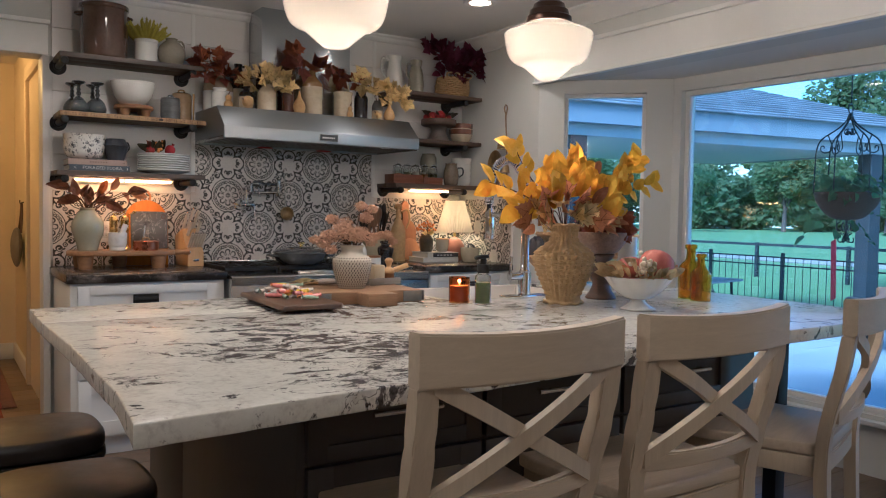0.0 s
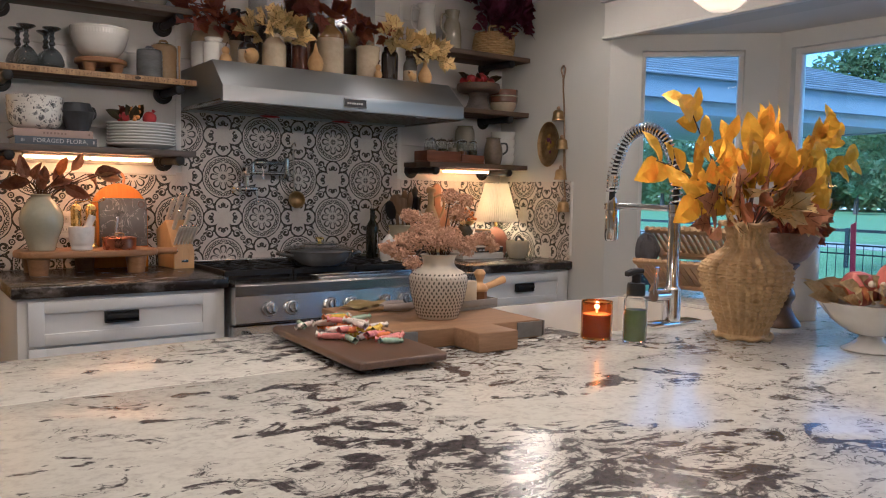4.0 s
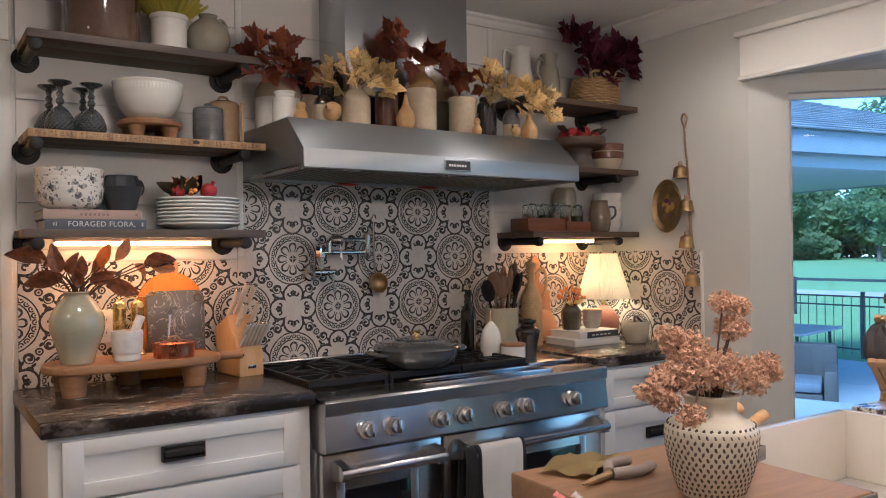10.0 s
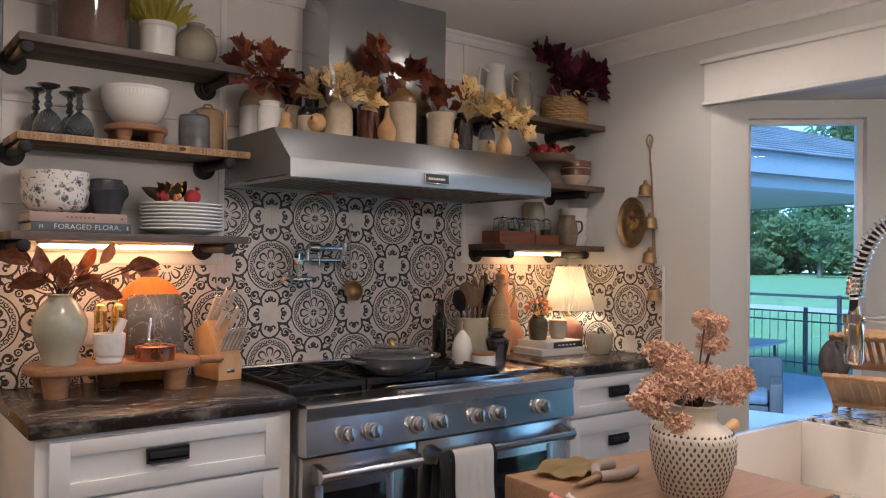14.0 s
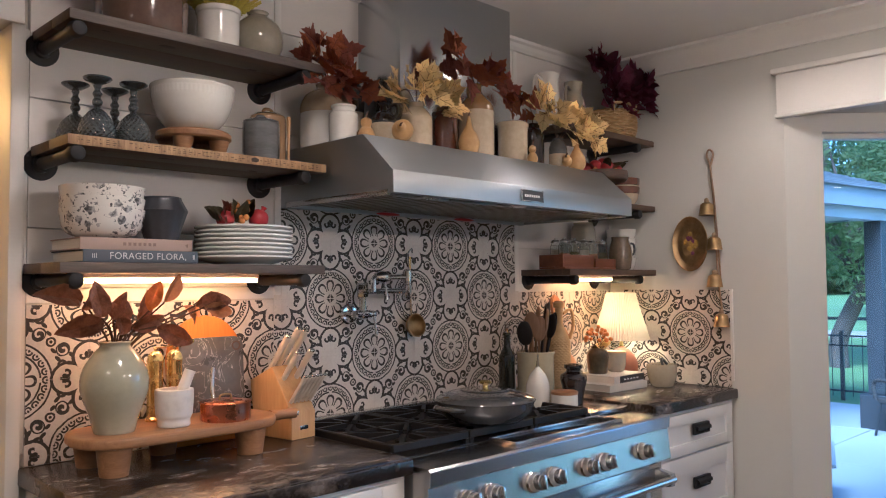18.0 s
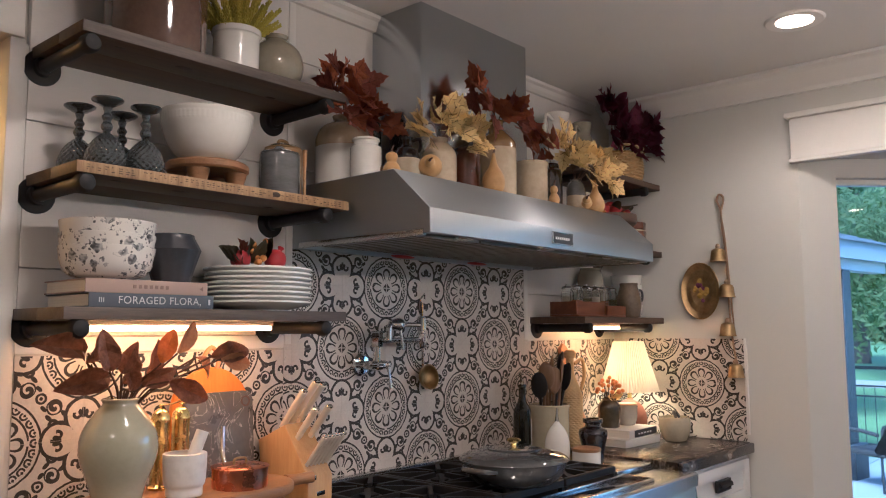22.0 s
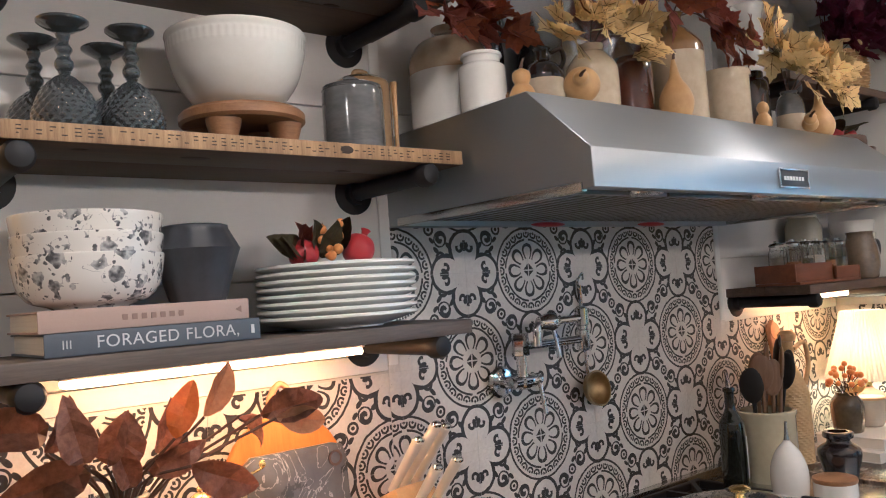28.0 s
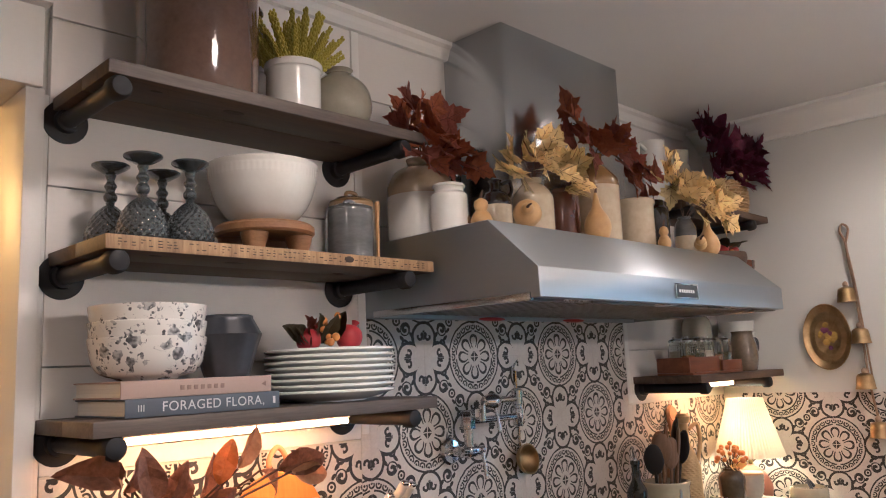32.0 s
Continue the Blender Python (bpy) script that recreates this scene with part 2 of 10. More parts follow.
def steel(name, base=(0.56, 0.55, 0.53), rough=0.3, axis=0):
    """Brushed metal, with the brushing along one axis."""
    m, tree, p = blank(name)
    st = [700.0, 700.0, 700.0]
    st[axis] = 3.0
    if axis == 0:
        st[1] = 3.0
    n = add(tree, "ShaderNodeTexNoise", Scale=1.0, Detail=3.0, Roughness=0.6)
    tree.links.new(coords(tree, "Object", tuple(st)), n.inputs["Vector"])
    w = add(tree, "ShaderNodeTexNoise", Scale=5.0, Detail=4.0)
    tree.links.new(coords(tree), w.inputs["Vector"])
    tree.links.new(ramp(tree, n.outputs[0], [(0.3, shade(base, 0.975)), (0.7, base)]), p.inputs["Base Color"])
    p.inputs["Metallic"].default_value = 1.0
    r = Sock(tree, w.outputs[0]) * 0.03 + (rough - 0.015)
    tree.links.new(r.s, p.inputs["Roughness"])
    tg = tree.nodes.new("ShaderNodeTangent")
    tg.direction_type, tg.axis = "RADIAL", "Z"
    tree.links.new(tg.outputs[0], p.inputs["Tangent"])
    p.inputs["Anisotropic"].default_value, p.inputs["Anisotropic Rotation"].default_value = 0.6, 0.25
    return m


def glow(name, colour, strength):
    m, tree, p = blank(name)
    p.inputs["Base Color"].default_value = (*colour, 1)
    p.inputs["Emission Color"].default_value = (*colour, 1)
    p.inputs["Emission Strength"].default_value = strength
    return m


def glass(name, colour=(1, 1, 1), rough=0.0, ior=1.45):
    m, tree, p = blank(name)
    p.inputs["Base Color"].default_value = (*colour, 1)
    p.inputs["Transmission Weight"].default_value = 1.0
    p.inputs["Roughness"].default_value = rough
    p.inputs["IOR"].default_value = ior
    return m


def pane_glass(name):
    """Window glass: clear, with a faint mirror."""
    m, tree, p = blank(name)
    tree.nodes.remove(p)
    tr = add(tree, "ShaderNodeBsdfTransparent")
    tr.inputs[0].default_value = (0.93, 0.97, 0.97, 1)
    gl = add(tree, "ShaderNodeBsdfGlossy", Roughness=0.01)
    fr = add(tree, "ShaderNodeFresnel", IOR=1.45)
    mx = tree.nodes.new("ShaderNodeMixShader")
    tree.links.new(fr.outputs[0], mx.inputs[0])
    tree.links.new(tr.outputs[0], mx.inputs[1])
    tree.links.new(gl.outputs[0], mx.inputs[2])
    tree.links.new(mx.outputs[0], tree.nodes["Material Output"].inputs[0])
    return m


def tile_ink(a, b):
    """The print of the tiles, as ink or none; a and b count half repeats along and up the wall."""
    def nearest(a, b):
        pp, q = (a + b) * 0.5, (a - b) * 0.5
        fp, fq = pp - pp.rounded(), q - q.rounded()
        return fp + fq, fp - fq

    def length(x, y):
        return (x * x + y * y).op("SQRT")

    def ring(r, at, half):
        return (r - at).absolute().lt(half)

    # medallion
    da, db = nearest(a, b)
    r, ang = length(da, db), db.op("ARCTAN2", da)

    def fold(n):
        t_ = ang * (n / (2 * math.pi))
        return (t_ - t_.rounded()) * (2 * math.pi / n)

    gap = (da.absolute().both(db.absolute())).gt(0.030)
    ink = (ring(r, 0.514, 0.0130).either(ring(r, 0.374, 0.0125))).both(gap)
    arc, out = fold(24) * r, r - 0.446
    ink = ink.either(ring(length(arc, out), 0.041, 0.0120).both(out.lt(0.018)))
    ink = ink.either((arc.absolute() + (out - 0.010).absolute()).lt(0.021))
    f8 = fold(8)
    pu, pv = r * f8.op("COSINE"), r * f8.sine()
    petal = length((pu - 0.205) * (1 / 0.122), pv / (pu * 0.30 + 0.010))
    ink = ink.either(ring(petal, 0.86, 0.17).both(pu.gt(0.135)))
    ink = ink.either((da.absolute().both(db.absolute())).gt(0.008).both((da.absolute() + db.absolute()).lt(0.092)))
    inside = r.lt(0.528)
    # quatrefoil
    qa, qb = nearest(a + 1.0, b)
    ax, ay = qa.absolute(), qb.absolute()
    big, small = ax.either(ay), ax.both(ay)
    lobe = length(big - 0.282, small)
    near = (big * -1.0 + 0.282) * (1 / 0.172)
    flare = ((near * near) * -1.0 + 1.0).either(0.0).op("SQRT") * 0.098 + 0.110
    back = big.lt(0.282)
    rim = ring(small - flare, 0.0, 0.0255).both(back).both(big.gt(0.118)).either(ring(lobe, 0.208, 0.0205).both(big.gt(0.281)))
    curl = length(big - 0.292, small - 0.072)
    motif = ring(curl, 0.040, 0.0185).both((big - 0.302).lt(0.012))
    motif = motif.either(small.lt(0.021).both(ring(big, 0.312, 0.064)))
    motif = motif.either(length((big - 0.318) * 0.7, small - 0.038).lt(0.025))
    in_quat = lobe.lt(0.222).either((small - flare).lt(0.012).both(back))
    quat = rim.either(motif.both(big.gt(0.2)))
    # scrolls in a chain between the quatrefoils
    ga, gb = a + 0.5, b + 0.5
    ha, hb = (ga - ga.rounded()), (gb - gb.rounded())
    pr = (ga.rounded() + gb.rounded()) * 0.5
    flip = (pr - pr.rounded()).absolute().gt(0.25) * 2.0 - 1.0
    v, u = (ha + hb * flip) * 0.7071, (ha - hb * flip) * 0.7071
    sv = v.absolute()
    su = u * (v.gt(0.0) * 2.0 - 1.0)
    scroll = ring(length(u, v), 0.054, 0.0145).either(length(u, v).lt(0.021))
    cu, cv = sv - 0.185, su - 0.034
    cr, turn = length(cu, cv), cv.op("ARCTAN2", cu)
    white = ring(cr + turn * 0.013, 0.052, 0.0155).both(cr.lt(0.075))
    body = length(cu, cv * 0.92).lt(0.090).both(white.lt(0.5))
    scroll = scroll.either(body)
    scroll = scroll.either(length((sv - 0.105) * 0.55, su + 0.062).lt(0.024)).either(length((sv - 0.225) * 0.50, su + 0.098).lt(0.026))
    hook = ring(length(sv - 0.325, su + 0.115), 0.050, 0.018).either(length(sv - 0.322, su + 0.108).lt(0.017))
    tip = length((sv - 0.325) * 0.50, su - 0.060).lt(0.028).either(length((sv - 0.365) * 0.8, su - 0.175).lt(0.036))
    scroll = scroll.either(hook).either(tip)
    outside = (inside.either(in_quat) * -1.0) + 1.0
    return (ink.both(inside)).either(quat).either(scroll.both(outside))


def tile_paint(name, x0, z0, along="X"):
    """Cement tile print: medallions and quatrefoils in a chequer, scrolls between them."""
    m, tree, p = blank(name)
    geo = tree.nodes.new("ShaderNodeNewGeometry")
    xyz = tree.nodes.new("ShaderNodeSeparateXYZ")
    tree.links.new(geo.outputs["Position"], xyz.inputs[0])
    s = 0.1957
    wob = add(tree, "ShaderNodeTexNoise", Scale=45.0, Detail=3.0)
    tree.links.new(geo.outputs["Position"], wob.inputs["Vector"])
    w = (Sock(tree, wob.outputs[0]) - 0.5) * 0.022
    a = (Sock(tree, xyz.outputs[along]) - x0) * (1 / s) + w
    b = (Sock(tree, xyz.outputs["Z"]) - z0) * (1 / s) - w

    ink = tile_ink(a, b)
    # worn ink on chalky white
    big_n = add(tree, "ShaderNodeTexNoise", Scale=7.0, Detail=6.0, Roughness=0.7)
    fin_n = add(tree, "ShaderNodeTexNoise", Scale=160.0, Detail=4.0)
    for n in (big_n, fin_n):
        tree.links.new(geo.outputs["Position"], n.inputs["Vector"])
    wear = (Sock(tree, big_n.outputs[0]) * 0.5 + Sock(tree, fin_n.outputs[0]) * 0.5)
    white = ramp(tree, wear.s, [(0.3, (0.57, 0.53, 0.49)), (0.7, (0.71, 0.67, 0.615))])
    black = ramp(tree, wear.s, [(0.35, (0.016, 0.014, 0.014)), (0.66, (0.052, 0.047, 0.045))])
    mx = tree.nodes.new("ShaderNodeMix")
    mx.data_type = "RGBA"
    tree.links.new(ink.s, mx.inputs["Factor"])
    tree.links.new(white, mx.inputs["A"])
    tree.links.new(black, mx.inputs["B"])
    info = tree.nodes.new("ShaderNodeObjectInfo")
    hsv = add(tree, "ShaderNodeHueSaturation")
    k = Sock(tree, info.outputs["Random"]) * 0.06 + 0.97
    tree.links.new(k.s, hsv.inputs["Value"])
    tree.links.new(mx.outputs["Result"], hsv.inputs["Color"])
    tree.links.new(hsv.outputs[0], p.inputs["Base Color"])
    tree.links.new((wear * 0.25 + 0.22).s, p.inputs["Roughness"])
    bp = add(tree, "ShaderNodeBump", Strength=0.08, Distance=0.001)
    tree.links.new(wear.s, bp.inputs["Height"])
    tree.links.new(bp.outputs[0], p.inputs["Normal"])
    return m


def granite_white(name):
    """White granite with dark drifting flecks and grey clouds."""
    m, tree, p = blank(name)
    co = coords(tree, "Object", (1.0, 1.0, 1.0))
    rot = tree.nodes.new("ShaderNodeMapping")
    rot.inputs["Rotation"].default_value = (0, 0, radians(62))
    rot.inputs["Scale"].default_value = (1.0, 1.4, 1.0)
    tree.links.new(co, rot.inputs[0])
    n1 = add(tree, "ShaderNodeTexNoise", Scale=8.0, Detail=7.0, Roughness=0.64, Distortion=2.2)
    n2 = add(tree, "ShaderNodeTexNoise", Scale=2.1, Detail=5.0, Roughness=0.6, Distortion=0.5)
    n3 = add(tree, "ShaderNodeTexNoise", Scale=90.0, Detail=5.0, Roughness=0.7)
    n4 = add(tree, "ShaderNodeTexNoise", Scale=26.0, Detail=6.0, Roughness=0.6, Distortion=1.0)
    for n in (n1, n4):
        tree.links.new(rot.outputs[0], n.inputs["Vector"])
    for n in (n2, n3):
        tree.links.new(co, n.inputs["Vector"])
    n5 = add(tree, "ShaderNodeTexNoise", Scale=5.5, Detail=5.0, Roughness=0.62, Distortion=1.6)
    n6 = add(tree, "ShaderNodeTexNoise", Scale=13.0, Detail=3.0, Roughness=0.5, Distortion=2.8)
    for n in (n5, n6):
        tree.links.new(rot.outputs[0], n.inputs["Vector"])
    drift = Sock(tree, n2.outputs[0])
    parts_ = tree.nodes.new("ShaderNodeSeparateXYZ")
    tree.links.new(co, parts_.inputs[0])
    band = ((Sock(tree, parts_.outputs["X"]) - 1.05).absolute() * -0.22 + 0.085).either(-0.06)
    drift = drift + band
    fleck = Sock(tree, n1.outputs[0]) * 0.70 + Sock(tree, n4.outputs[0]) * 0.30 + (drift - 0.5) * 0.45
    base = ramp(tree, (Sock(tree, n3.outputs[0]) * 0.4 + Sock(tree, n4.outputs[0]) * 0.6).s,
                [(0.30, (0.47, 0.45, 0.42)), (0.50, (0.69, 0.68, 0.625)), (0.75, (0.78, 0.77, 0.71))])
    cloud = ramp(tree, (Sock(tree, n5.outputs[0]) * 0.75 + Sock(tree, n4.outputs[0]) * 0.25 + (drift - 0.5) * 0.30).s, [(0.53, (0, 0, 0)), (0.63, (0.55, 0.55, 0.55)), (0.75, (0.8, 0.8, 0.8))])
    dark = ramp(tree, Sock(tree, n3.outputs[0]).s, [(0.35, (0.018, 0.020, 0.024)), (0.65, (0.12, 0.10, 0.105))])
    hair = (Sock(tree, n6.outputs[0]) - 0.5).absolute().lt(0.016).both((drift + (Sock(tree, n5.outputs[0]) - 0.5) * 0.8).gt(0.515))
    f = ramp(tree, fleck.s, [(0.540, (0, 0, 0)), (0.558, (0.45, 0.45, 0.45)), (0.585, (1, 1, 1))])
    tint = tree.nodes.new("ShaderNodeMix")
    tint.data_type = "RGBA"
    tree.links.new(cloud, tint.inputs["Factor"])
    tree.links.new(base, tint.inputs["A"])
    tint.inputs["B"].default_value = (0.40, 0.37, 0.345, 1)
    mx = tree.nodes.new("ShaderNodeMix")
    mx.data_type = "RGBA"
    tree.links.new((Sock(tree, f).either(hair * 0.75)).s, mx.inputs["Factor"])
    tree.links.new(tint.outputs["Result"], mx.inputs["A"])
    tree.links.new(dark, mx.inputs["B"])
    tree.links.new(mx.outputs["Result"], p.inputs["Base Color"])
    tree.links.new((Sock(tree, n3.outputs[0]) * 0.12 + 0.15).s, p.inputs["Roughness"])
    p.inputs["Specular IOR Level"].default_value = 0.55
    return m


PLASTER = mat("wall_paint", (0.66, 0.66, 0.63), (0.62, 0.62, 0.59), rough=0.75, scale=1.5, grain=220, bump=0.08)
BOARD = mat("shiplap_paint", (0.76, 0.74, 0.71), (0.70, 0.68, 0.65), rough=0.5, scale=2, stretch=(0.5, 1, 2), grain=90, bump=0.05, vary=0.03)
TRIM = mat("trim_paint", (0.80, 0.79, 0.76), (0.75, 0.74, 0.71), rough=0.42, scale=3, grain=120, bump=0.04)
CEIL = mat("ceiling_paint", (0.74, 0.73, 0.70), (0.70, 0.69, 0.66), rough=0.85, scale=2, grain=150, bump=0.2)
HALL = mat("hall_paint", (0.72, 0.62, 0.42), (0.66, 0.56, 0.37), rough=0.7, scale=2, grain=120, bump=0.06)
CAB = mat("cabinet_paint", (0.78, 0.78, 0.77), (0.73, 0.73, 0.72), rough=0.38, scale=2.5, grain=140, bump=0.03)
DARKCAB = mat("dark_cabinet", (0.055, 0.047, 0.043), (0.038, 0.033, 0.03), rough=0.45, scale=3, stretch=(1, 1, 0.2), grain=60, bump=0.08)
GRANITE = granite_white("white_granite")
STONE = mat("dark_stone", (0.21, 0.178, 0.15), (0.020, 0.016, 0.015), rough=0.24, scale=16, grain=70, bump=0.5, lo=0.46, hi=0.68, relief=0.004, stretch=(0.7, 1.4, 1))
STEEL = steel("brushed_steel", (0.56, 0.56, 0.555), 0.25)
STEEL_V = steel("brushed_steel_upright", (0.60, 0.60, 0.60), 0.33, axis=2)
CHROME = mat("chrome", (0.75, 0.75, 0.75), (0.7, 0.7, 0.7), rough=0.10, metal=1.0, rvar=0.04, bump=0.0)
BLACKIRON = mat("black_pipe", (0.016, 0.016, 0.018), (0.010, 0.010, 0.011), rough=0.55, scale=30, grain=160, bump=0.12, spec=0.4)
CASTIRON = mat("cast_iron", (0.014, 0.014, 0.015), (0.009, 0.009, 0.010), rough=0.5, scale=40, grain=300, bump=0.2, spec=0.3)
SHELFWOOD = wood("weathered_shelf_wood", (0.13, 0.085, 0.055), (0.045, 0.03, 0.022), 0, 0.6, 4.0, 0.35)
SHELFEDGE = wood("sawn_pine_edge", (0.50, 0.34, 0.17), (0.17, 0.10, 0.045), 2, 0.6, 5.0, 0.6)
DARKWOOD_EDGE = wood("burnt_knot_wood", (0.045, 0.028, 0.018), (0.02, 0.013, 0.010), 0, 0.6, 5.0, 0.3)
SHELFGREY = wood("grey_shelf_wood", (0.16, 0.13, 0.11), (0.06, 0.048, 0.042), 0, 0.6, 4.0, 0.35)
FLOORWOOD = wood("floor_plank", (0.26, 0.19, 0.125), (0.12, 0.085, 0.055), 0, 0.42, 3.0, 0.15, 0.22)
CHAIRWOOD = wood("cream_washed_wood", (0.62, 0.53, 0.40), (0.50, 0.42, 0.31), 2, 0.5, 4.0, 0.12, 0.05)
CHAIRRAIL = wood("cream_washed_rail", (0.62, 0.53, 0.40), (0.50, 0.42, 0.31), 0, 0.5, 4.0, 0.12, 0.05)
SEATWOOD = wood("bleached_seat_wood", (0.60, 0.51, 0.39), (0.46, 0.38, 0.28), 0, 0.48, 5.0, 0.2, 0.05)
BLACKGLASS = mat("oven_glass", (0.012, 0.012, 0.014), (0.010, 0.010, 0.012), rough=0.08, rvar=0.03, bump=0.0)
TILE = tile_paint("patterned_tile", 1.450, 1.330)
TILE_LEFT = tile_paint("patterned_tile_left", 0.447, 1.134)
TILE_SIDE = tile_paint("patterned_tile_side", 4.071, 1.151, "Y")
GROUT = mat("grout", (0.60, 0.57, 0.52), (0.54, 0.51, 0.47), rough=0.8, grain=200)
PANE = pane_glass("window_pane")
# ---- the large structure ----
WY, RX, TOP = 4.505, 3.16, 2.44


def slab(name, material, x0, y0, z0, x1, y1, z1, bevel=0.0, parent=None):
    ob = part(name, box(x0, y0, z0, x1, y1, z1, bevel), material, parent)
    return structure(ob) if parent is None else ob


floor = slab("floor", FLOORWOOD, -4.0, -4.0, -0.06, 3.95, 8.0, -0.012)
slab("ceiling", CEIL, -4.0, -4.0, TOP, 3.4, WY + 0.15, TOP + 0.1)
wall_north = slab("wall_north", PLASTER, 0.455, WY + 0.012, 0, 3.4, WY + 0.15, TOP)
slab("wall_north_west", PLASTER, -4.0, WY, 0, -0.55, WY + 0.15, TOP)
slab("wall_over_door", PLASTER, -0.55, WY, 2.075, 0.4685, WY + 0.15, TOP)
slab("wall_west", PLASTER, -4.12, -4.0, 0, -4.0, WY + 0.15, TOP)
slab("wall_south", PLASTER, -4.0, -4.12, 0, 3.4, -4.0, TOP)
slab("wall_east", PLASTER, RX, 3.63, 0, RX + 0.24, WY + 0.012, TOP)
slab("wall_east_south", PLASTER, RX, -4.0, 0, RX + 0.24, 0.30, TOP)
slab("wall_over_bay", PLASTER, RX, 0.30, 2.085, RX + 0.24, 3.63, TOP)
# the boxed header over the bay, with its cap
header = slab("bay_header", TRIM, RX - 0.035, 0.0, 2.078, RX, 3.645, 2.245, 0.003)
structure(part("bay_header_cap", box(RX - 0.055, -0.03, 2.245, RX, 3.66, 2.268, 0.004), TRIM))
structure(part("bay_header_foot", box(RX - 0.042, -0.02, 2.062, RX, 3.652, 2.078, 0.003), TRIM))


def crown(name, x0, y0, x1, y1, depth, drop):
    """A sloped ceiling moulding along a wall."""
    a, b = Vector((x0, y0)), Vector((x1, y1))
    d = (b - a).normalized()
    n = Vector((-d.y, d.x))
    prof = [(0, 0), (depth, 0), (depth, -0.012), (depth * 0.75, -0.02), (0.03, -drop + 0.015), (0.022, -drop), (0, -drop)]
    bm = bm_new()
    ends = []
    for c in (a, b):
        ends.append([bm.verts.new((c.x + n.x * u, c.y + n.y * u, TOP - 0.001 + w)) for u, w in prof])
    k = len(prof)
    for i in range(k):
        bm.faces.new((ends[0][i], ends[0][(i + 1) % k], ends[1][(i + 1) % k], ends[1][i]))
    bm.faces.new(ends[0][::-1])
    bm.faces.new(ends[1])
    bmesh.ops.recalc_face_normals(bm, faces=bm.faces)
    return structure(part(name, bm, TRIM, smooth=False))


crown("crown_moulding_east", RX, -4.0, RX, WY, 0.13, 0.085)
crown("crown_moulding_north", 2.98, WY, 0.20, WY, 0.045, 0.05)

# the bay: ceiling, angled and long windows
structure(part("bay_ceiling", prism([(RX + 0.001, 0.303), (3.93, 0.93), (3.93, 3.06), (RX + 0.2, 3.627), (RX + 0.001, 3.627)], 2.0865, 2.2), CEIL))
structure(part("bay_roof", prism([(RX + 0.24, 0.2), (4.1, 1.0), (4.1, 3.1), (RX + 0.24, 3.9)], 2.204, 2.5), TRIM))


def bay_window(name, a, b, sill, head, jamb, thick=0.13, f=0.028):
    """A fixed window in a bay wall from a to b (plan), with frame, sill and pane."""
    a, b = Vector(a), Vector(b)
    d = b - a
    length, ang = d.length, math.degrees(math.atan2(d.y, d.x))
    t = thing(name, "tall white-framed window looking on the patio and lawn", "window", a.x, a.y, 0, ang, kind="structure")
    part("window_wall", box(0, 0, 0, length, thick, sill), PLASTER, t)
    part("window_head", box(0, 0, head, length, thick, 2.085), PLASTER, t)
    part("window_jamb", box(0, 0, sill, jamb, thick, head), PLASTER, t)
    part("window_jamb", box(length - jamb, 0, sill, length, thick, head), PLASTER, t)
    part("window_sill", box(jamb - 0.08, -0.05, sill - 0.045, length - jamb + 0.08, -0.002, sill - 0.022, 0.004), TRIM, t)
    part("window_frame", box(jamb, 0.04, sill, length - jamb, 0.09, sill + f, 0.002), TRIM, t)
    part("window_frame", box(jamb, 0.04, head - f, length - jamb, 0.09, head, 0.002), TRIM, t)
    part("window_frame", box(jamb, 0.042, sill + f, jamb + f, 0.088, head - f, 0.002), TRIM, t)
    part("window_frame", box(length - jamb - f, 0.042, sill + f, length - jamb, 0.088, head - f, 0.002), TRIM, t)
    g = part("pane", box(jamb + f - 0.004, 0.062, sill + f - 0.004, length - jamb - f + 0.004, 0.068, head - f + 0.004), PANE, t)
    g.visible_shadow = False
    return t


bay_window("window_1", (RX, 3.63), (3.738, 3.052), 0.30, 2.005, 0.160, 0.13, 0.022)
bay_window("window_2", (3.738, 3.052), (3.785, 1.00), 0.30, 2.005, 0.06)
bay_window("window_3", (3.785, 1.00), (RX, 0.30), 0.30, 2.005, 0.165)

# doorway to the hall
structure(part("door_casing", box(0.434, WY - 0.022, 0, 0.4685, WY + 0.16, 2.055, 0.003), TRIM))
structure(part("door_casing", box(-0.60, WY - 0.022, 0, -0.543, WY + 0.16, 2.055, 0.003), TRIM))
structure(part("door_head_casing", box(-0.63, WY - 0.03, 2.055, 0.462, WY + 0.16, 2.215, 0.003), TRIM))
structure(part("door_head_cap", box(-0.66, WY - 0.055, 2.215, 0.47, WY, 2.238, 0.004), TRIM))
slab("hall_wall_east", HALL, 0.50, WY + 0.16, 0, 0.60, 7.0, 2.38)
slab("hall_wall_west", HALL, -0.95, WY + 0.16, 0, -0.85, 7.0, 2.38)
slab("hall_wall_end", HALL, -0.95, 7.0, 0, 0.60, 7.1, 2.38)
slab("hall_ceiling", CEIL, -0.95, WY + 0.16, 2.38, 0.60, 7.1, 2.44)
structure(part("hall_door_casing", box(0.475, 5.0, 0, 0.50, 5.09, 2.1, 0.003), HALL))
structure(part("hall_door_casing", box(0.475, 5.86, 0, 0.50, 5.95, 2.1, 0.003), HALL))
structure(part("hall_door_casing", box(0.475, 5.0, 2.1, 0.50, 5.95, 2.19, 0.003), HALL))
structure(part("hall_baseboard", box(0.482, 5.95, 0, 0.50, 7.0, 0.13, 0.003), TRIM))
structure(part("hall_baseboard", box(-0.85, 6.98, 0, 0.48, 7.0, 0.13, 0.003), TRIM))
